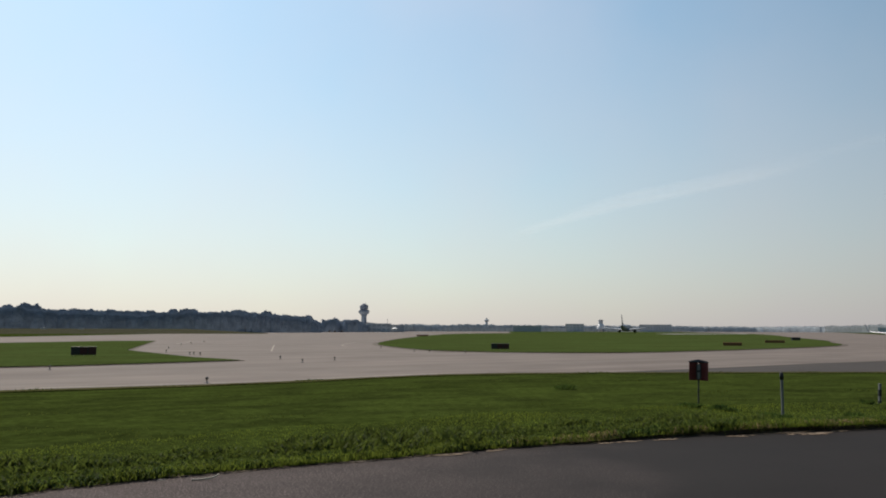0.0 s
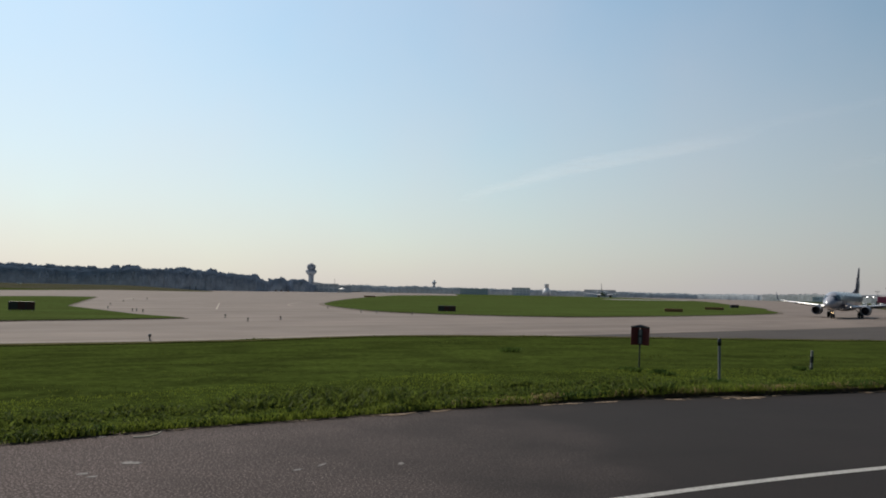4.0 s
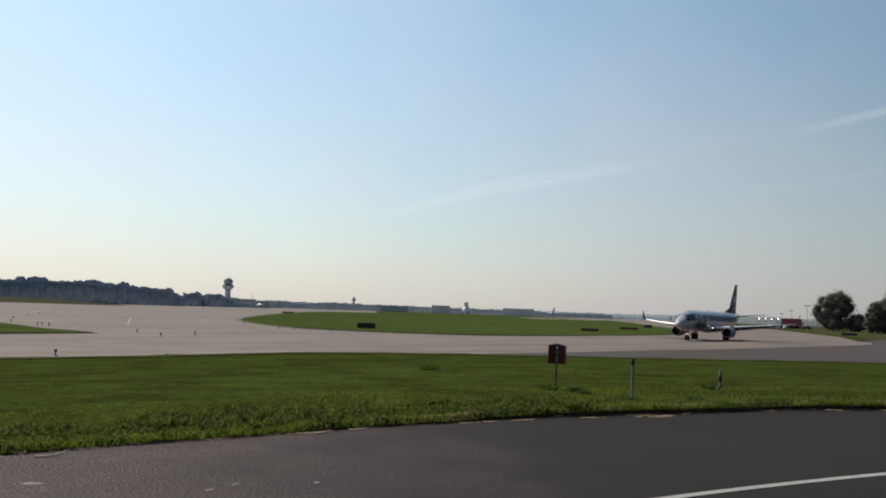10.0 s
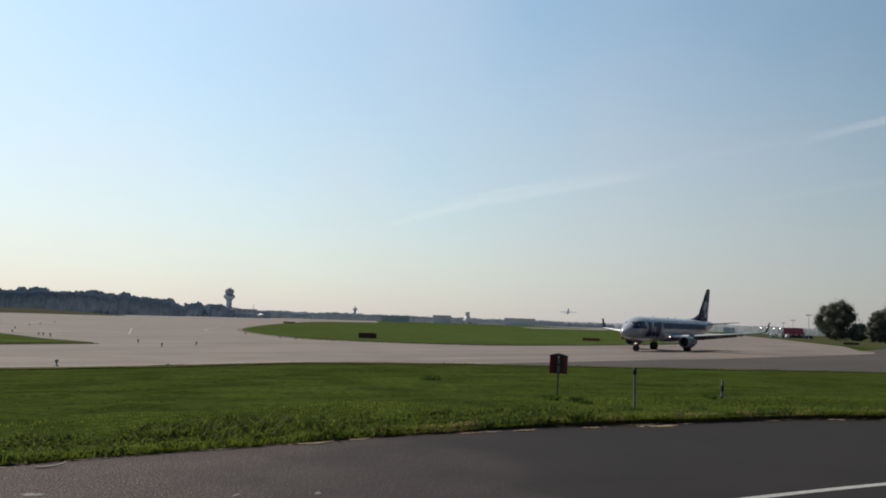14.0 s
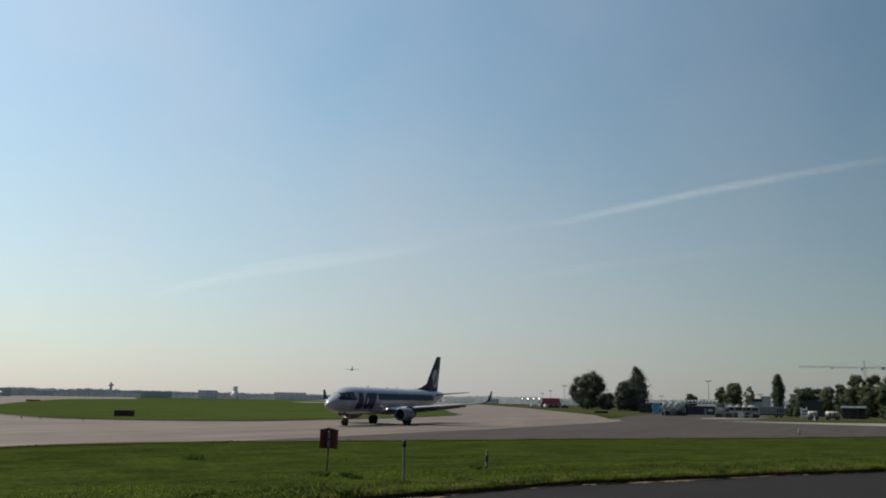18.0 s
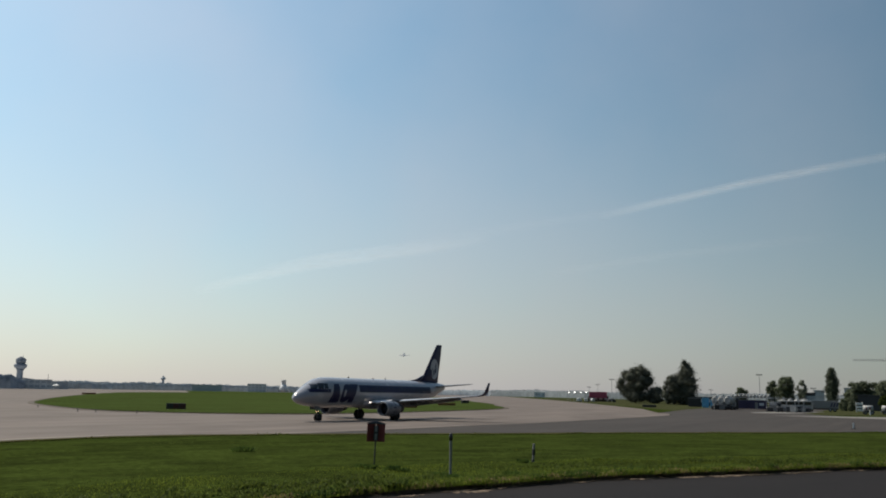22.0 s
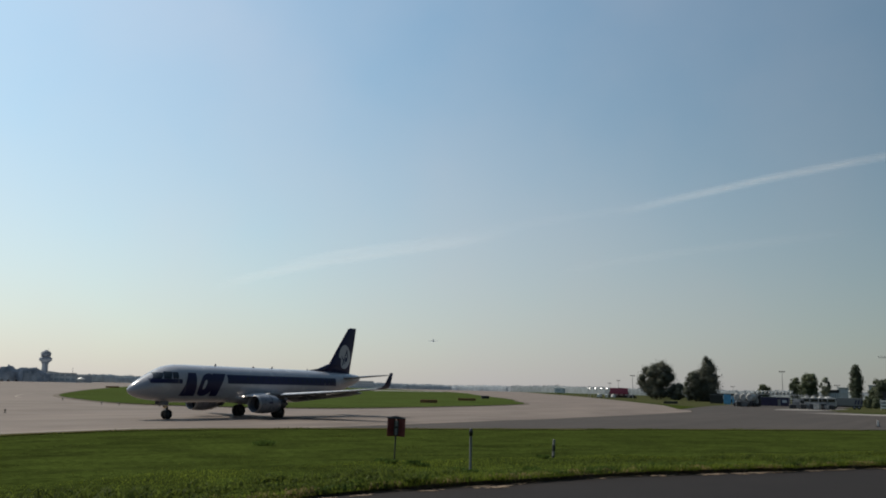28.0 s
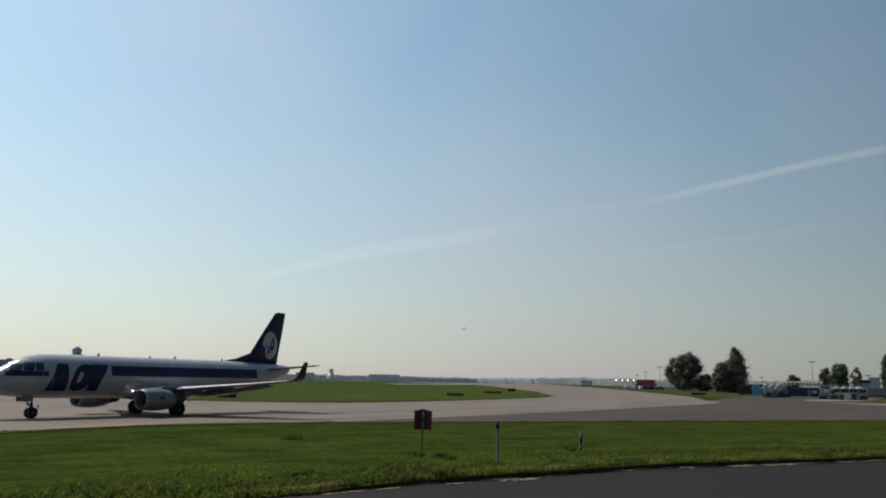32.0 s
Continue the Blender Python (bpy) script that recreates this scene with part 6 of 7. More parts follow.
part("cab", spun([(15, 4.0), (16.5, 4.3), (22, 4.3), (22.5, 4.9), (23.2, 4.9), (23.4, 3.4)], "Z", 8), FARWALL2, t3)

# lamp masts
for az, d, h in [(31.85, 480, 12.2), (40.9, 430, 14.3), (30.4, 640, 9.5), (30.95, 640, 11.5), (43.95, 480, 9.0), (44.55, 520, 7.5), (38.0, 600, 8.5), (27.0, 900, 9.0)]:
    m = Matrix.Translation(polar(az, d, LOW)) @ pose(0, 0, 0, 0, 0, -az)
    root = thing("light_mast", m, "tall grey light mast with floodlight bar", "light mast", "apron light masts")
    part("pole", rod((0, 0, 0), (0, 0, h), 0.16, 0.09, 8), GREYMET, root)
    part("crossbar", box(2.6, 0.2, 0.18, (0, 0, h - 0.1)), GREYMET, root)
    for s in (-1, 0, 1):
        part("floodlight", box(0.55, 0.5, 0.4, (s * 1.0, -0.2, h + 0.05), 0.05), DARKMET, root)

# the row of bright airfield lamps
for k, az in enumerate((29.1, 29.47, 29.84, 30.2)):
    d = 430
    root = thing("approach_light", Matrix.Translation(polar(az, d, LOW)) @ pose(0, 0, 0, 0, 0, -az), "bright white airfield lamp on a short frame", "airfield light", "row of bright lamps")
    z = 3.2 + d * math.tan(radians(0.13)) + 0.35
    part("housing", box(1.5, 1.0, 0.8, (0, 0, z), 0.15), DARKMET, root)
    l = bmesh.new()
    bmesh.ops.create_uvsphere(l, u_segments=14, v_segments=8, radius=0.27, matrix=Matrix.Translation((0, -0.5, z + 0.42)) @ Matrix.Diagonal((1.25, 0.3, 0.7, 1)))
    part("lens", l, LAMP_F, root, "glowing white lens")
    for s in (-0.5, 0.5):
        part("leg", rod((s, 0, 0), (s, 0, z), 0.08), GREYMET, root)


# ---- parked vehicles and stores at the apron ----
def parked(name, az, dist, label, category, yaw=0):
    return thing(name, Matrix.Translation(polar(az, dist, LOW)) @ pose(0, 0, 0, 0, 0, -az + yaw), label, category)


def wheels_for(root, xs, half, r=0.5):
    for x in xs:
        for s in (1, -1):
            w = part("wheel", spun([(-0.12, 0.1), (-0.14, r * 0.55), (0.14, r * 0.55), (0.12, 0.1)], "Y", 14), GREYMET, root, at=pose(x, s * half, r))
            part("tyre", spun([(-0.15, r * 0.55), (-0.15, r * 0.9), (-0.08, r), (0.08, r), (0.15, r * 0.9), (0.15, r * 0.55)], "Y", 16, cap=False), RUBBER, w)


def tank_truck(az, dist, yaw, label, length=8.5, tall=1.0):
    root = parked("tank_truck", az, dist, label, "truck", yaw)
    part("chassis", box(length, 1.2, 0.35, (0, 0, 0.65), 0.05), DARKMET, root)
    tank = part("tank", spun([(-length * 0.5, 0.62), (-length * 0.495, 0.82), (-length * 0.475, 0.92), (-length * 0.46, 0.94), (length * 0.22, 0.94), (length * 0.25, 0.86), (length * 0.26, 0.65)], "X", 20, at=(0, 0, 2.1)), TANKW, root, "white rounded tank")
    for k in range(3):
        part("hatch", spun([(3.0, 0.28), (3.18, 0.28), (3.22, 0.1)], "Z", 12, at=(-length * 0.36 + k * length * 0.2, 0, 0)), GREYMET, tank)
    part("walkway", box(length * 0.62, 0.5, 0.06, (-length * 0.12, 0, 3.03)), GREYMET, tank)
    cab = part("cab", box(1.9, 2.3, 2.0, (length * 0.39, 0, 0.75), 0.15), TANKW, root, "white cab")
    part("windscreen", box(0.06, 1.9, 0.75, (length * 0.39 + 0.95, 0, 1.75), 0.02), GLASS_D, cab)
    for s in (1, -1):
        part("side_window", box(0.9, 0.05, 0.65, (length * 0.41, s * 1.15, 1.8), 0.02), GLASS_D, cab)
    # ladder, hose reels and lamps on the tail
    for yy in (0.28, 0.62):
        part("ladder_rail", rod((-length * 0.52, yy, 0.7), (-length * 0.52, yy, 3.35), 0.035, n=6), GREYMET, tank)
    for k in range(6):
        part("rung", rod((-length * 0.52, 0.28, 0.9 + k * 0.42), (-length * 0.52, 0.62, 0.9 + k * 0.42), 0.025, n=5), GREYMET, tank)
    part("hose_box", box(0.35, 0.9, 0.8, (-length * 0.51, -0.45, 0.75), 0.04), DARKMET, root, "dark hose cabinet")
    part("tail_bar", box(0.12, 2.2, 0.22, (-length * 0.52, 0, 0.45), 0.02), DARKMET, root)
    for yy in (-1.13, 1.13):
        part("side_skirt", box(length * 0.5, 0.05, 0.55, (-length * 0.16, yy, 0.55), 0.01), DARKMET, root)
    wheels_for(root, (-length * 0.36, -length * 0.22, length * 0.38), 0.95)
    for child in (tank, cab):
        child.matrix_basis = Matrix.Diagonal((1, 1, tall, 1)) @ child.matrix_basis
    return root


def container(az, dist, yaw, size, material, label, name="container", door=True):
    root = parked(name, az, dist, label, "container", yaw)
    lx3, ly3, lz3 = size
    part("body", box(lx3, ly3, lz3, (0, 0, 0.15), 0.05), material, root)
    part("roof", box(lx3 + 0.1, ly3 + 0.1, 0.12, (0, 0, lz3 + 0.15)), GREYMET, root)
    n = int(lx3 / 0.6)
    r0 = None
    for k in range(n):
        at = pose(-lx3 / 2 + (k + 0.5) * lx3 / n, -ly3 / 2 - 0.03, 0.3)
        r0 = again(r0, root, at) if r0 else part("rib", box(0.12, 0.06, lz3 - 0.3), material, root, at=at)
    if door:
        part("door", box(0.9, 0.08, 2.0, (lx3 * 0.12, -ly3 / 2 - 0.05, 0.2), 0.02), GREYP, root)
        part("window", box(1.4, 0.08, 0.8, (lx3 * 0.3, -ly3 / 2 - 0.05, 1.2), 0.02), FARGLASS, root)
    return root


container(37.65, 306, 0, (2.3, 2.4, 3.3), SKYBLUE, "light blue storage container", door=False)
container(38.08, 304, 0, (1.5, 2.2, 2.6), SKYBLUE, "small light blue container", door=False)
container(37.0, 325, 0, (4.4, 2.4, 3.0), BLACKP, "low black container under the trees", door=False)
container(40.47, 298, 0, (8.7, 4.0, 2.65), BLUEBOX, "long dark blue site office")
container(39.46, 274, 0, (1.6, 2.4, 3.2), BLACKP, "dark container beside the tank trucks", door=False)
for k, az in enumerate((38.36, 38.73, 39.1)):
    tank_truck(az, 271 - k, 78, "white tank truck parked end-on", 6.5, 1.25)
for k, az in enumerate((42.2, 42.62, 43.05, 43.45)):
    tank_truck(az, 253 + k, -92 + 4 * k, "white tank truck parked in a row", 6.8, 1.1)


def baggage_rack(az, dist, label):
    root = parked("pipe_rack", az, dist, label, "rack")
    for k in range(6):
        part("upright", rod((-6 + k * 2.4, 0, 0), (-6 + k * 2.4, 0, 5.2), 0.07, n=6), GREYMET, root)
    for z in (3.7, 4.75):
        part("rail", rod((-6.2, 0, z), (6.2, 0, z), 0.10, n=6), WHITEP, root)
    for k in range(11):
        part("drum", spun([(3.8, 0.40), (4.55, 0.40), (4.62, 0.2)], "Z", 10, at=(-5.6 + k * 1.12, 0, 0)), TANKW, root)
    return root


baggage_rack(40.34, 305, "pale pipe rack with drums above the blue office")
rc = random.Random(77)
for k in range(30):
    az = 41.35 + 0.09 * k + rc.uniform(-0.05, 0.05) if k < 26 else 38.3 + 0.28 * (k - 26)
    tall3 = rc.uniform(0.7, 1.7) * (1.7 if 1 < k < 8 else 1.0)
    wide3 = rc.uniform(0.9, 1.9)
    paint = (BLACKP, DARKMET, BLACKP, GREYP, TANKW, BARK)[k % 6]
    tone = ("black", "dark grey", "black", "grey", "white", "brown")[k % 6]
    crate = parked("equipment_crate", az, 247 + rc.uniform(-4, 5) + (18 if k > 25 else 0), tone + " equipment crate stacked among the parked trucks", "crate", rc.uniform(-20, 20))
    part("body", box(wide3, 1.2, tall3 * 0.8, (0, 0, 0.12), 0.04), paint, crate)
    part("lid", box(wide3 + 0.08, 1.28, tall3 * 0.14, (0, 0, 0.12 + tall3 * 0.8), 0.03), GREYMET, crate)
    for sx in (-0.4, 0.4):
        part("skid", box(0.12, 1.2, 0.12, (sx * wide3, 0, 0)), DARKMET, crate)
for k, az in enumerate((41.45, 41.75, 42.0, 42.45, 42.85, 43.25)):
    fr = parked("loading_frame", az, 251, "tall grey tube frame beside the trucks", "frame", 8 * k)
    for sx in (-0.9, 0.9):
        part("upright", rod((sx, 0, 0), (sx, 0, 3.9), 0.07, n=6), GREYMET, fr)
    for zz in (1.8, 3.5):
        part("crossbar", rod((-0.95, 0, zz), (0.95, 0, zz), 0.06, n=6), GREYMET, fr)
for az in (-24.94, -22.8):
    bd = thing("white_board", Matrix.Translation(polar(az, 655, LOW + 2.37)) @ pose(0, 0, 0, 0, 0, -az), "low white board at the far grass edge", "board")
    part("board", box(3.6, 0.3, 0.9, (0, 0, 0.5), 0.04), WHITEP, bd)
    for sx in (-1.4, 1.4):
        part("leg", rod((sx, 0, -0.05), (sx, 0, 0.55), 0.06, n=6), GREYMET, bd)
lorry = parked("stair_lorry", 44.42, 274, "white lorry with plain blue slanting bars on its side", "lorry")
part("chassis", box(8.4, 1.4, 0.4, (0, 0, 0.6), 0.05), DARKMET, lorry)
cargo = part("cargo_box", box(6.6, 2.4, 2.2, (0.9, 0, 0.95), 0.06), GREYP, lorry, "weathered grey cargo box")
for k in range(3):
    part("side_bar", box(0.38, 0.03, 1.25, (0, 0, 0), 0.004), BLUEBOX, cargo, "plain blue slanting bar", at=pose(2.2 + k * 0.75, -1.22, 1.4, 0, 18, 0))
cabp = part("cab", box(1.8, 2.3, 1.9, (-3.4, 0, 0.6), 0.15), TANKW, lorry, "white cab")
part("side_window", box(0.9, 0.05, 0.6, (-3.5, -1.15, 1.6), 0.02), GLASS_D, cabp)
wheels_for(lorry, (-3.0, 2.0, 3.2), 0.95)


def cart(az, dist, wide, label):
    root = parked("equipment_cart", az, dist, label, "cart", 10)
    part("bed", box(wide, 1.7, 0.3, (0, 0, 0.5), 0.04), DARKMET, root)
    part("tank", spun([(-wide * 0.45, 0.3), (-wide * 0.42, 0.75), (wide * 0.42, 0.75), (wide * 0.45, 0.3)], "X", 16, at=(0, 0, 1.45)), TANKW, root, "rounded white body with red mark")
    part("mark", box(wide * 0.12, 0.06, 0.7, (wide * 0.1, -0.75, 1.1), 0.01), RED, root)
    part("mark", box(wide * 0.12, 0.06, 0.7, (-wide * 0.2, -0.75, 1.1), 0.01), RED, root)
    wheels_for(root, (-wide * 0.3, wide * 0.3), 0.75, 0.38)
    return root


def small_van(az, dist, yaw, paint, label):
    root = parked("parked_van", az, dist, label, "van", yaw)
    body = part("body", rings([[(x, -0.9, 0.4), (x, 0.9, 0.4), (x, 0.9, h * 0.6), (x, 0.75, h), (x, -0.75, h), (x, -0.9, h * 0.6)] for x, h in ((-2.2, 1.7), (-2.1, 2.0), (0.6, 2.05), (1.2, 1.5), (2.1, 1.1), (2.2, 0.8))]), paint, root)
    for sy in (1, -1):
        part("side_window", box(0.8, 0.04, 0.45, (0.45, sy * 0.88, 1.3), 0.02), GLASS_D, body)
    part("windscreen", box(0.06, 1.4, 0.5, (0.98, 0, 1.4), 0.02, turn=Matrix.Rotation(radians(-40), 4, "Y")), GLASS_D, body)
    wheels_for(root, (-1.4, 1.4), 0.82, 0.34)
    return root


for k, (az, d) in enumerate(((29.75, 500), (30.2, 505), (30.62, 500))):
    small_van(az, d, 75 + 12 * k, WHITEP, "small white van parked beside the red depot")
small_van(31.85, 505, 10, DARKMET, "dark van parked beside the red depot")
for az in (-7.5, -7.15, -6.7):
    small_van(az, 930, 80, DARKMET, "dark van parked far off before the terminal")
for az in (-12.93, -12.57):
    mk = thing("field_marker", Matrix.Translation(polar(az, 690, LOW + 0.75)), "dark marker post on the far grass bank", "post", "far marker posts")
    part("post", rod((0, 0, -0.1), (0, 0, 2.6), 0.35, 0.25, 8), BLACKP, mk)
    part("cap", spun([(2.5, 0.45), (2.9, 0.4), (3.0, 0.1)], "Z", 8), DARKMET, mk)
cart(46.89, 236, 2.5, "white ground service cart with red marks")
cart(47.98, 244, 3.6, "white ground service cart with dark red marks")
rack = parked("white_steps", 46.42, 279, "white ladder-like equipment frame", "frame")
for s in (-0.8, 0.8):
    part("upright", rod((s, 0, 0), (s, 0, 3.0), 0.09, n=6), WHITEP, rack)
for k in range(3):
    part("shelf", box(1.9, 1.0, 0.55, (0, 0, 0.35 + k * 0.9), 0.03), WHITEP, rack)
stub = parked("white_bollard", 46.98, 226, "short white bollard on the grass", "bollard")
part("post", rod((0, 0, 0), (0, 0, 1.2), 0.14, n=10), WHITEP, stub)
part("cap", spun([(1.2, 0.16), (1.3, 0.12), (1.33, 0.02)], "Z", 10), WHITEP, stub)


# ---- the tower crane ----
def crane():
    d = 850
    at = polar(49.87, d, LOW)
    root = thing("tower_crane", Matrix.Translation(at) @ pose(0, 0, 0, 0, 0, -49.9), "far grey lattice tower crane", "crane")
    tall = 3.2 + d * math.tan(radians(2.36))

    def lattice(name, a, b, w, n, lab):
        bm = bmesh.new()
        a, b = Vector(a), Vector(b)
        ax = (b - a).normalized()
        s1 = ax.orthogonal().normalized() * w / 2
        s2 = ax.cross(s1)
        cs = [s1 + s2, s1 - s2, -s1 - s2, -s1 + s2]
        for c in cs:
            rod(a + c, b + c, 0.08, n=5, bm=bm)
        for i in range(n):
            p0, p1 = a.lerp(b, i / n), a.lerp(b, (i + 1) / n)
            for j in range(4):
                rod(p0 + cs[j], p1 + cs[(j + 1) % 4], 0.045, n=4, bm=bm)
        return part(name, bm, GREYMET, root)

    lattice("mast", (0, 0, 0), (0, 0, tall), 1.8, 14, "")
    lattice("jib", (0, 0, tall), (-54, 0, tall + 1.0), 1.1, 27, "")
    lattice("counter_jib", (0, 0, tall), (16, 0, tall), 1.2, 8, "")
    lattice("apex", (0, 0, tall), (0, 0, tall + 6.4), 1.0, 4, "")
    part("counterweight", box(3, 2, 2.6, (15, 0, tall - 1.8), 0.1), FARWALL, root)
    part("cab", box(1.8, 1.8, 2.2, (-1.8, 0, tall - 2.4), 0.1), FARWALL2, root)
    part("tie", rod((0, 0, tall + 6.3), (-34, 0, tall + 1.4), 0.07, n=5), GREYMET, root)
    part("tie", rod((0, 0, tall + 6.3), (14, 0, tall + 0.3), 0.07, n=5), GREYMET, root)
    part("trolley", box(1.6, 1.4, 0.8, (-26, 0, tall - 0.6), 0.1), DARKMET, root)


crane()


# ---- contrails ----
def vapour(name, density, seed):
    m = bpy.data.materials.new(name)
    m.use_nodes = True
    t = m.node_tree
    t.nodes.remove(t.nodes["Principled BSDF"])
    tc = t.nodes.new("ShaderNodeTexCoord")
    sep = t.nodes.new("ShaderNodeSeparateXYZ")
    t.links.new(tc.outputs["Object"], sep.inputs[0])
    n = t.nodes.new("ShaderNodeTexNoise")
    n.inputs["Scale"].default_value, n.inputs["Detail"].default_value = 1.0, 5
    mp = t.nodes.new("ShaderNodeMapping")
    mp.inputs["Scale"].default_value, mp.inputs["Location"].default_value = (0.0035, 0.02, 1), (seed, seed * 2, 0)
    t.links.new(tc.outputs["Object"], mp.inputs[0])
    t.links.new(mp.outputs[0], n.inputs["Vector"])

    def math_node(op, a, b):
        q = t.nodes.new("ShaderNodeMath")
        q.operation = op
        for sock, val in zip(q.inputs, (a, b)):
            if hasattr(val, "is_linked"):
                t.links.new(val, sock)
            else:
                sock.default_value = val
        return q.outputs[0]

    uv = t.nodes.new("ShaderNodeUVMap")
    s2 = t.nodes.new("ShaderNodeSeparateXYZ")
    t.links.new(uv.outputs[0], s2.inputs[0])
    across = math_node("MULTIPLY", math_node("MULTIPLY", s2.outputs[1], math_node("SUBTRACT", 1.0, s2.outputs[1])), 4.0)
    along = math_node("MULTIPLY", math_node("MULTIPLY", s2.outputs[0], math_node("SUBTRACT", 1.0, s2.outputs[0])), 4.0)
    soft = math_node("MULTIPLY", math_node("POWER", across, 1.6), math_node("POWER", along, 0.8))
    fac = math_node("MULTIPLY", math_node("MULTIPLY", soft, density), math_node("MAXIMUM", math_node("MULTIPLY", math_node("SUBTRACT", n.outputs["Fac"], 0.25), 2.2), 0.0))
    see = t.nodes.new("ShaderNodeBsdfTransparent")
    body = t.nodes.new("ShaderNodeBsdfTranslucent")
    body.inputs[0].default_value = (0.95, 0.95, 0.95, 1)
    mix = t.nodes.new("ShaderNodeMixShader")
    t.links.new(fac, mix.inputs[0])
    t.links.new(see.outputs[0], mix.inputs[1])
    t.links.new(body.outputs[0], mix.inputs[2])
    t.links.new(mix.outputs[0], t.nodes["Material Output"].inputs["Surface"])
    return m


def contrail(points, wide, density, seed, label):
    """A thin band of ice cloud high up: rows of bearing and height angle."""
    far = 4300
    bm = bmesh.new()
    uvl = bm.loops.layers.uv.new("UVMap")
    ps = [polar(a, far * math.cos(radians(e)), EYE + far * math.sin(radians(e))) for a, e in points]
    n = 40
    azs = np.linspace(0, len(ps) - 1, n + 1)
    rows = []
    for u in azs:
        i = min(int(u), len(ps) - 2)
        c = ps[i].lerp(ps[i + 1], u - i)
        side = (ps[i + 1] - ps[i]).normalized().cross(c.normalized()) * wide / 2
        rows.append((bm.verts.new(c - side), bm.verts.new(c + side), u / (len(ps) - 1)))
    for a, b in zip(rows, rows[1:]):
        f = bm.faces.new((a[0], b[0], b[1], a[1]))
        for loop, uvv in zip(f.loops, ((a[2], 0), (b[2], 0), (b[2], 1), (a[2], 1))):
            loop[uvl].uv = uvv
    ob = new("contrail", mesh_of("contrail", bm, vapour("ice_vapour", density, seed)))
    ob.visible_shadow = False
    return tagged(ob, label, "contrail")


contrail([(31, 11.6), (34.5, 12.44), (37.5, 12.98), (40.6, 13.53), (45.2, 14.09), (49.7, 14.54), (54, 14.8)], 50, 0.40, 1.3, "long thin white contrail across the sky")
contrail([(17, 9.6), (21, 10.3), (25, 11.0), (31, 11.9), (38, 13.0), (44, 13.8)], 60, 0.05, 2.7, "faint older stretch of the contrail")
contrail([(4.5, 6.2), (6.8, 6.95), (11.4, 8.1), (15.8, 8.9), (20.5, 9.7), (24, 10.4)], 60, 0.21, 4.1, "faint wispy contrail low in the sky")
contrail([(8, 7.6), (11, 8.45), (13.3, 8.95), (17, 9.55), (20.8, 10.1)], 46, 0.16, 6.2, "faint second strand of the contrail")
contrail([(27, 7.9), (31, 8.5), (35.2, 9.07), (41.8, 9.66), (46, 10.0)], 60, 0.09, 8.3, "very faint old contrail")


# ---- the insect that crosses close by ----
insect = thing("flying_insect", Matrix(), "small dark flying insect", "insect")
b2 = bmesh.new()
bmesh.ops.create_uvsphere(b2, u_segments=12, v_segments=8, radius=0.012, matrix=Matrix.Diagonal((1.5, 0.8, 0.8, 1)))
part("body", b2, BLACKP, insect)
for s in (1, -1):
    wb = bmesh.new()
    bmesh.ops.create_uvsphere(wb, u_segments=10, v_segments=6, radius=0.01, matrix=Matrix.Translation((0, s * 0.013, 0.008)) @ Matrix.Diagonal((0.7, 1.3, 0.12, 1)))
    part("wing", wb, DARKMET, insect)


# ---- what moves ----
JET = [(0.0, 96.6, 168.3, -144.2), (1.5, 91.9, 162.9, -143.2), (3.0, 87.22, 157.56, -142.1), (6.0, 78.62, 147.87, -139.9), (9.0, 69.07, 137.29, -137.4), (11.0, 62.33, 130.06, -135.5), (13.0, 55.96, 123.75, -133.6), (15.5, 48.42, 116.98, -132.0),
       (18.0, 41.14, 110.44, -130.6), (21.0, 32.8, 103.36, -129.7), (23.0, 27.1, 98.9, -129.1), (25.0, 21.14, 94.45, -128.9), (28.0, 11.55, 87.16, -129.2), (30.0, 5.35, 82.5, -129.5), (32.0, -0.6, 78.05, -130.0)]
FAR = [(0, 163, 764, -2), (3.3, 234, 953, -2), (6, 304, 1126, -2), (9, 390, 1365, 1), (13, 535, 1769, 18), (15.5, 632, 2023, 45), (18, 731, 2274, 78), (21, 845, 2583, 108), (23, 924, 2799, 130), (25, 1006, 3013, 151), (28, 1141, 3356, 189), (30.4, 1251, 3634, 220), (32, 1325, 3819, 242)]
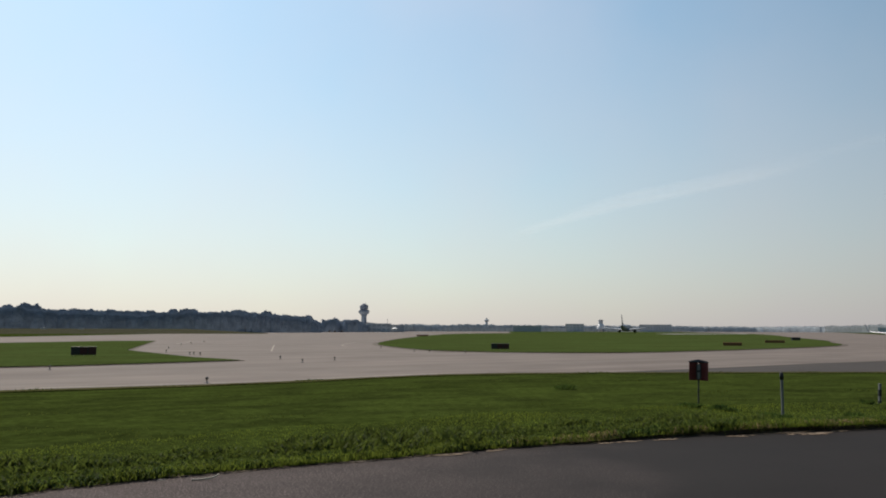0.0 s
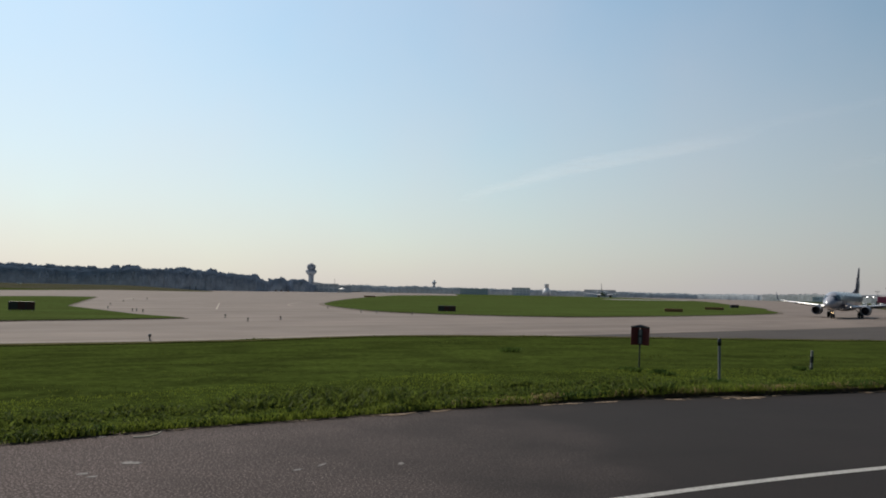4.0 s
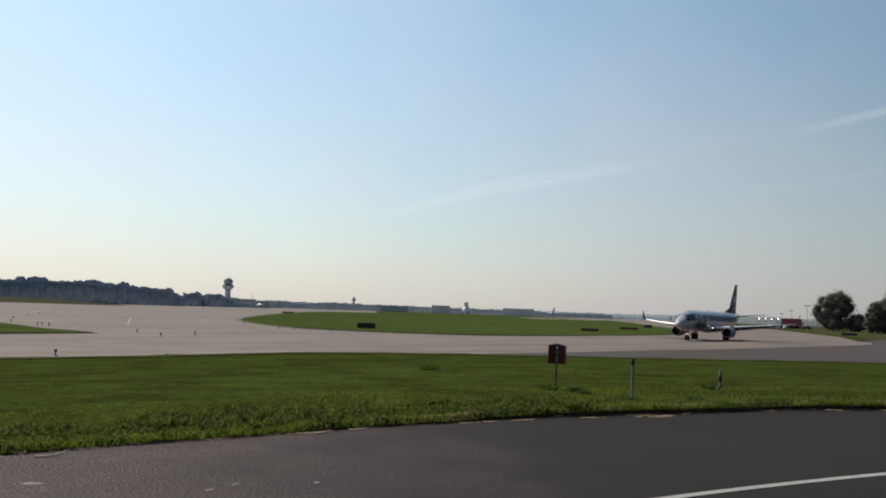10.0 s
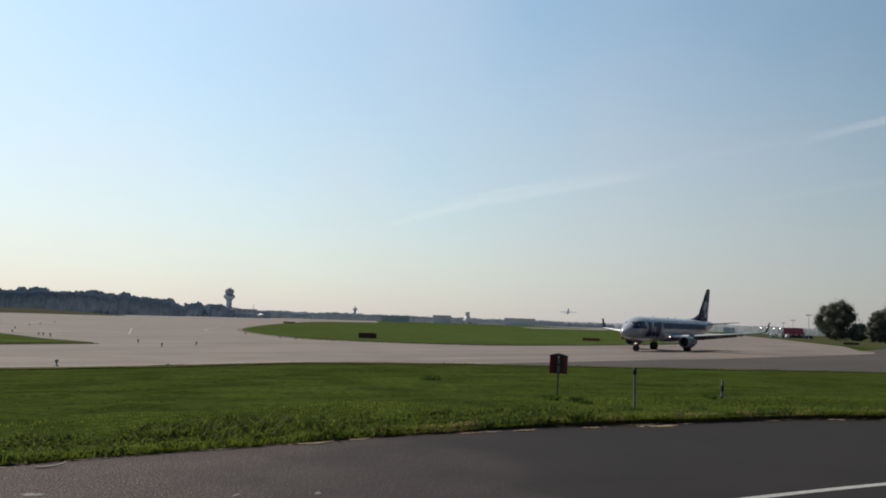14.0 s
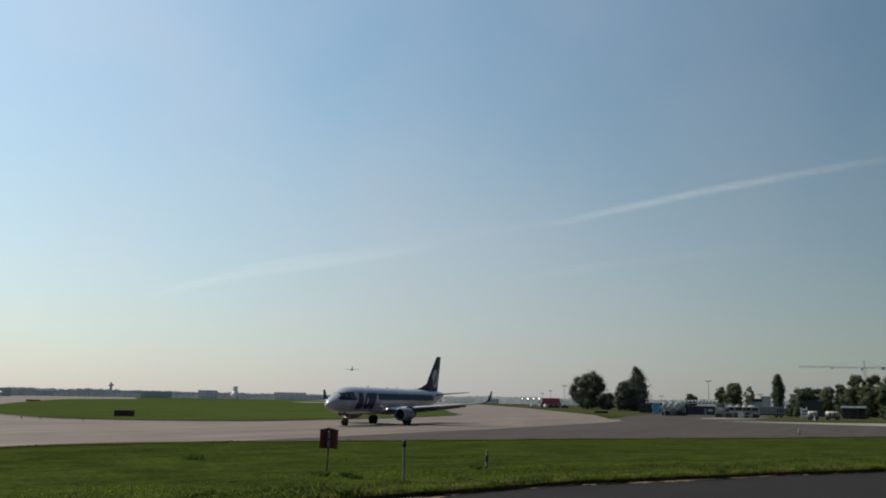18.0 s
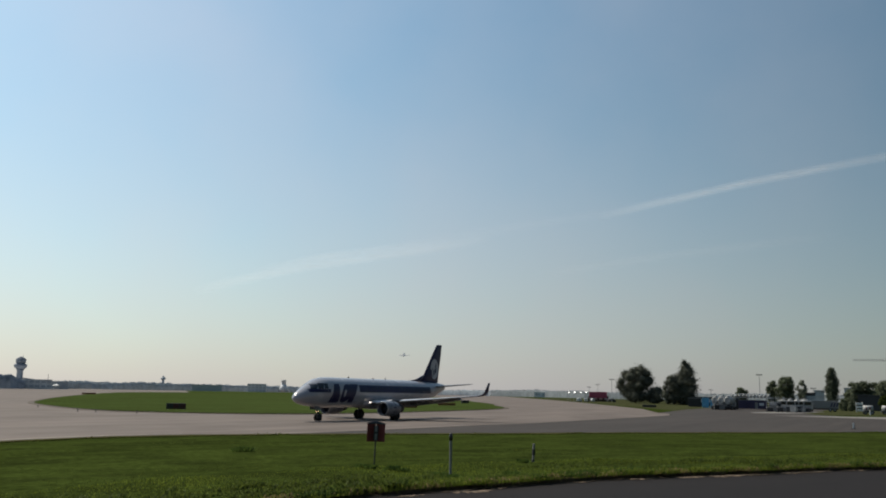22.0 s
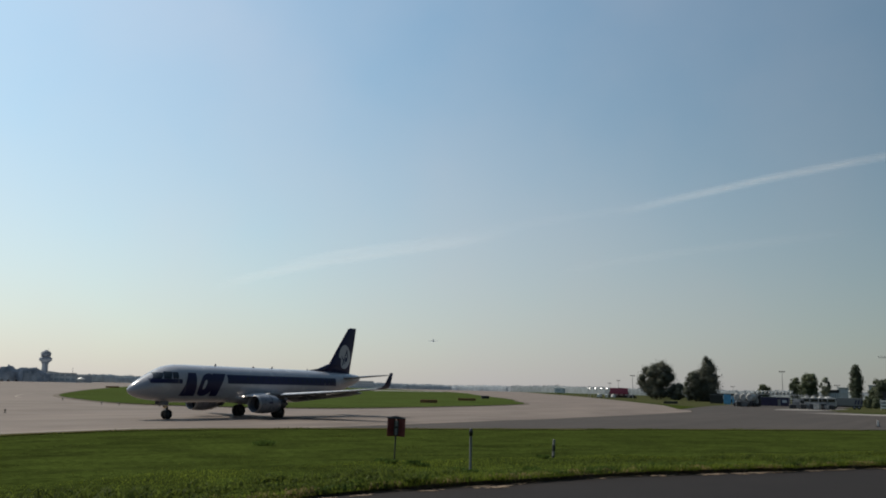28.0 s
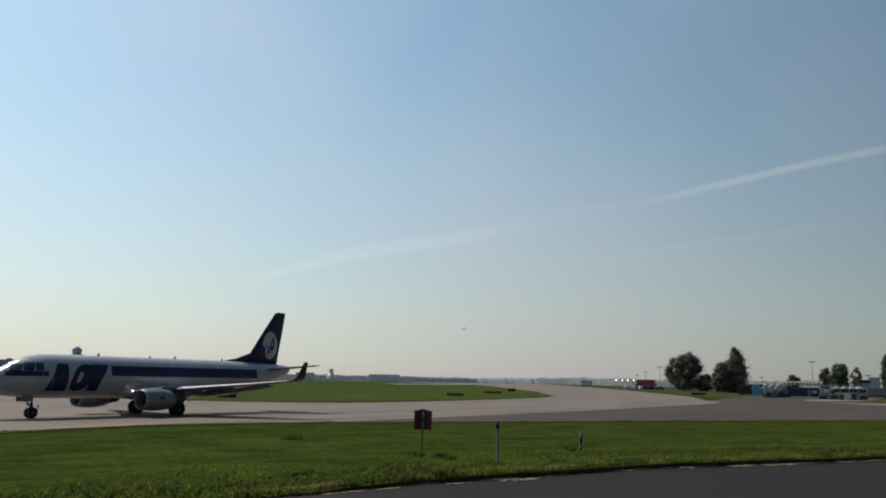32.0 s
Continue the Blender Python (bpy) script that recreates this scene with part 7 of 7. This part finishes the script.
VANWAY = [(0, -33, -20.5, 52), (26, -33, -20.5, 52), (28, -24, -13.3, 52), (29.4, -11.9, -3.6, 53), (30.0, -6.75, 0.55, 55), (30.3, -4.15, 2.4, 56.5), (30.5, -2.36, 3.37, 58.4), (30.6, -1.43, 3.82, 59.8), (30.7, -0.55, 4.26, 61.4), (30.8, 0.36, 4.72, 61.6), (31.0, 2.26, 5.64, 64.6), (31.1, 3.16, 6.02, 66.2), (31.3, 4.97, 6.71, 69.0), (31.5, 6.82, 7.35, 71.0), (32.0, 11.6, 8.8, 76.0)]
BUG = [(0, -9, 3, 1.5), (29.0, -9, 4, 1.6), (29.6, -2.5, 5.6, 1.9), (30.0, 1.76, 5.72, 2.16), (30.1, 1.95, 5.64, 2.41), (30.2, 2.17, 5.51, 2.74), (30.3, 2.53, 5.26, 3.19), (30.4, 3.08, 4.79, 3.68), (30.5, 3.61, 4.14, 4.19), (30.7, 5.2, 3.4, 4.2), (30.9, 5.2, 3.9, 2.6), (31.1, 3.74, 4.69, 2.01), (31.2, 2.98, 5.2, 2.05), (31.3, 2.16, 5.58, 2.16), (31.4, 1.09, 5.9, 2.41), (31.5, -0.05, 6.0, 2.56), (31.6, -1.15, 5.9, 2.63), (32.0, -6.5, 4.5, 2.9)]


def motions():
    # heading h: degrees clockwise from ahead; the aircraft's nose is its +x
    walk(jet, [(t, pose(x, y, LOW, 0, 0, 90 - h)) for t, x, y, h in JET])
    ts = np.arange(0, 32.001, 0.12)
    xs, ys = np.interp(ts, [r[0] for r in JET], [r[1] for r in JET]), np.interp(ts, [r[0] for r in JET], [r[2] for r in JET])
    way = np.concatenate([[0], np.cumsum(np.hypot(np.diff(xs), np.diff(ys)))])
    for w, x, y, r in jet_wheels:
        walk(w, [(float(t), Matrix.Translation((x, y, r)) @ Matrix.Rotation(float(s) / r, 4, "Y")) for t, s in zip(ts, way)])
    rows = []
    for i, (t, x, y, z) in enumerate(FAR):
        a, b = FAR[max(0, i - 1)], FAR[min(len(FAR) - 1, i + 1)]
        d = Vector((b[1] - a[1], b[2] - a[2], b[3] - a[3]))
        up = math.degrees(math.atan2(d.z, d.xy.length)) + (10 if t > 8 else 0)
        rows.append((t, pose(x, y, EYE + z - 1.2, 0, -up, math.degrees(math.atan2(d.y, d.x)))))
    walk(departing, rows)
    walk(delivery_van, [(t, pose(x, y, 0, 0, 0, 90 - h)) for t, x, y, h in VANWAY])
    walk(insect, [(t, pose(x, y, z, 0, 0, 25)) for t, x, y, z in BUG])


motions()
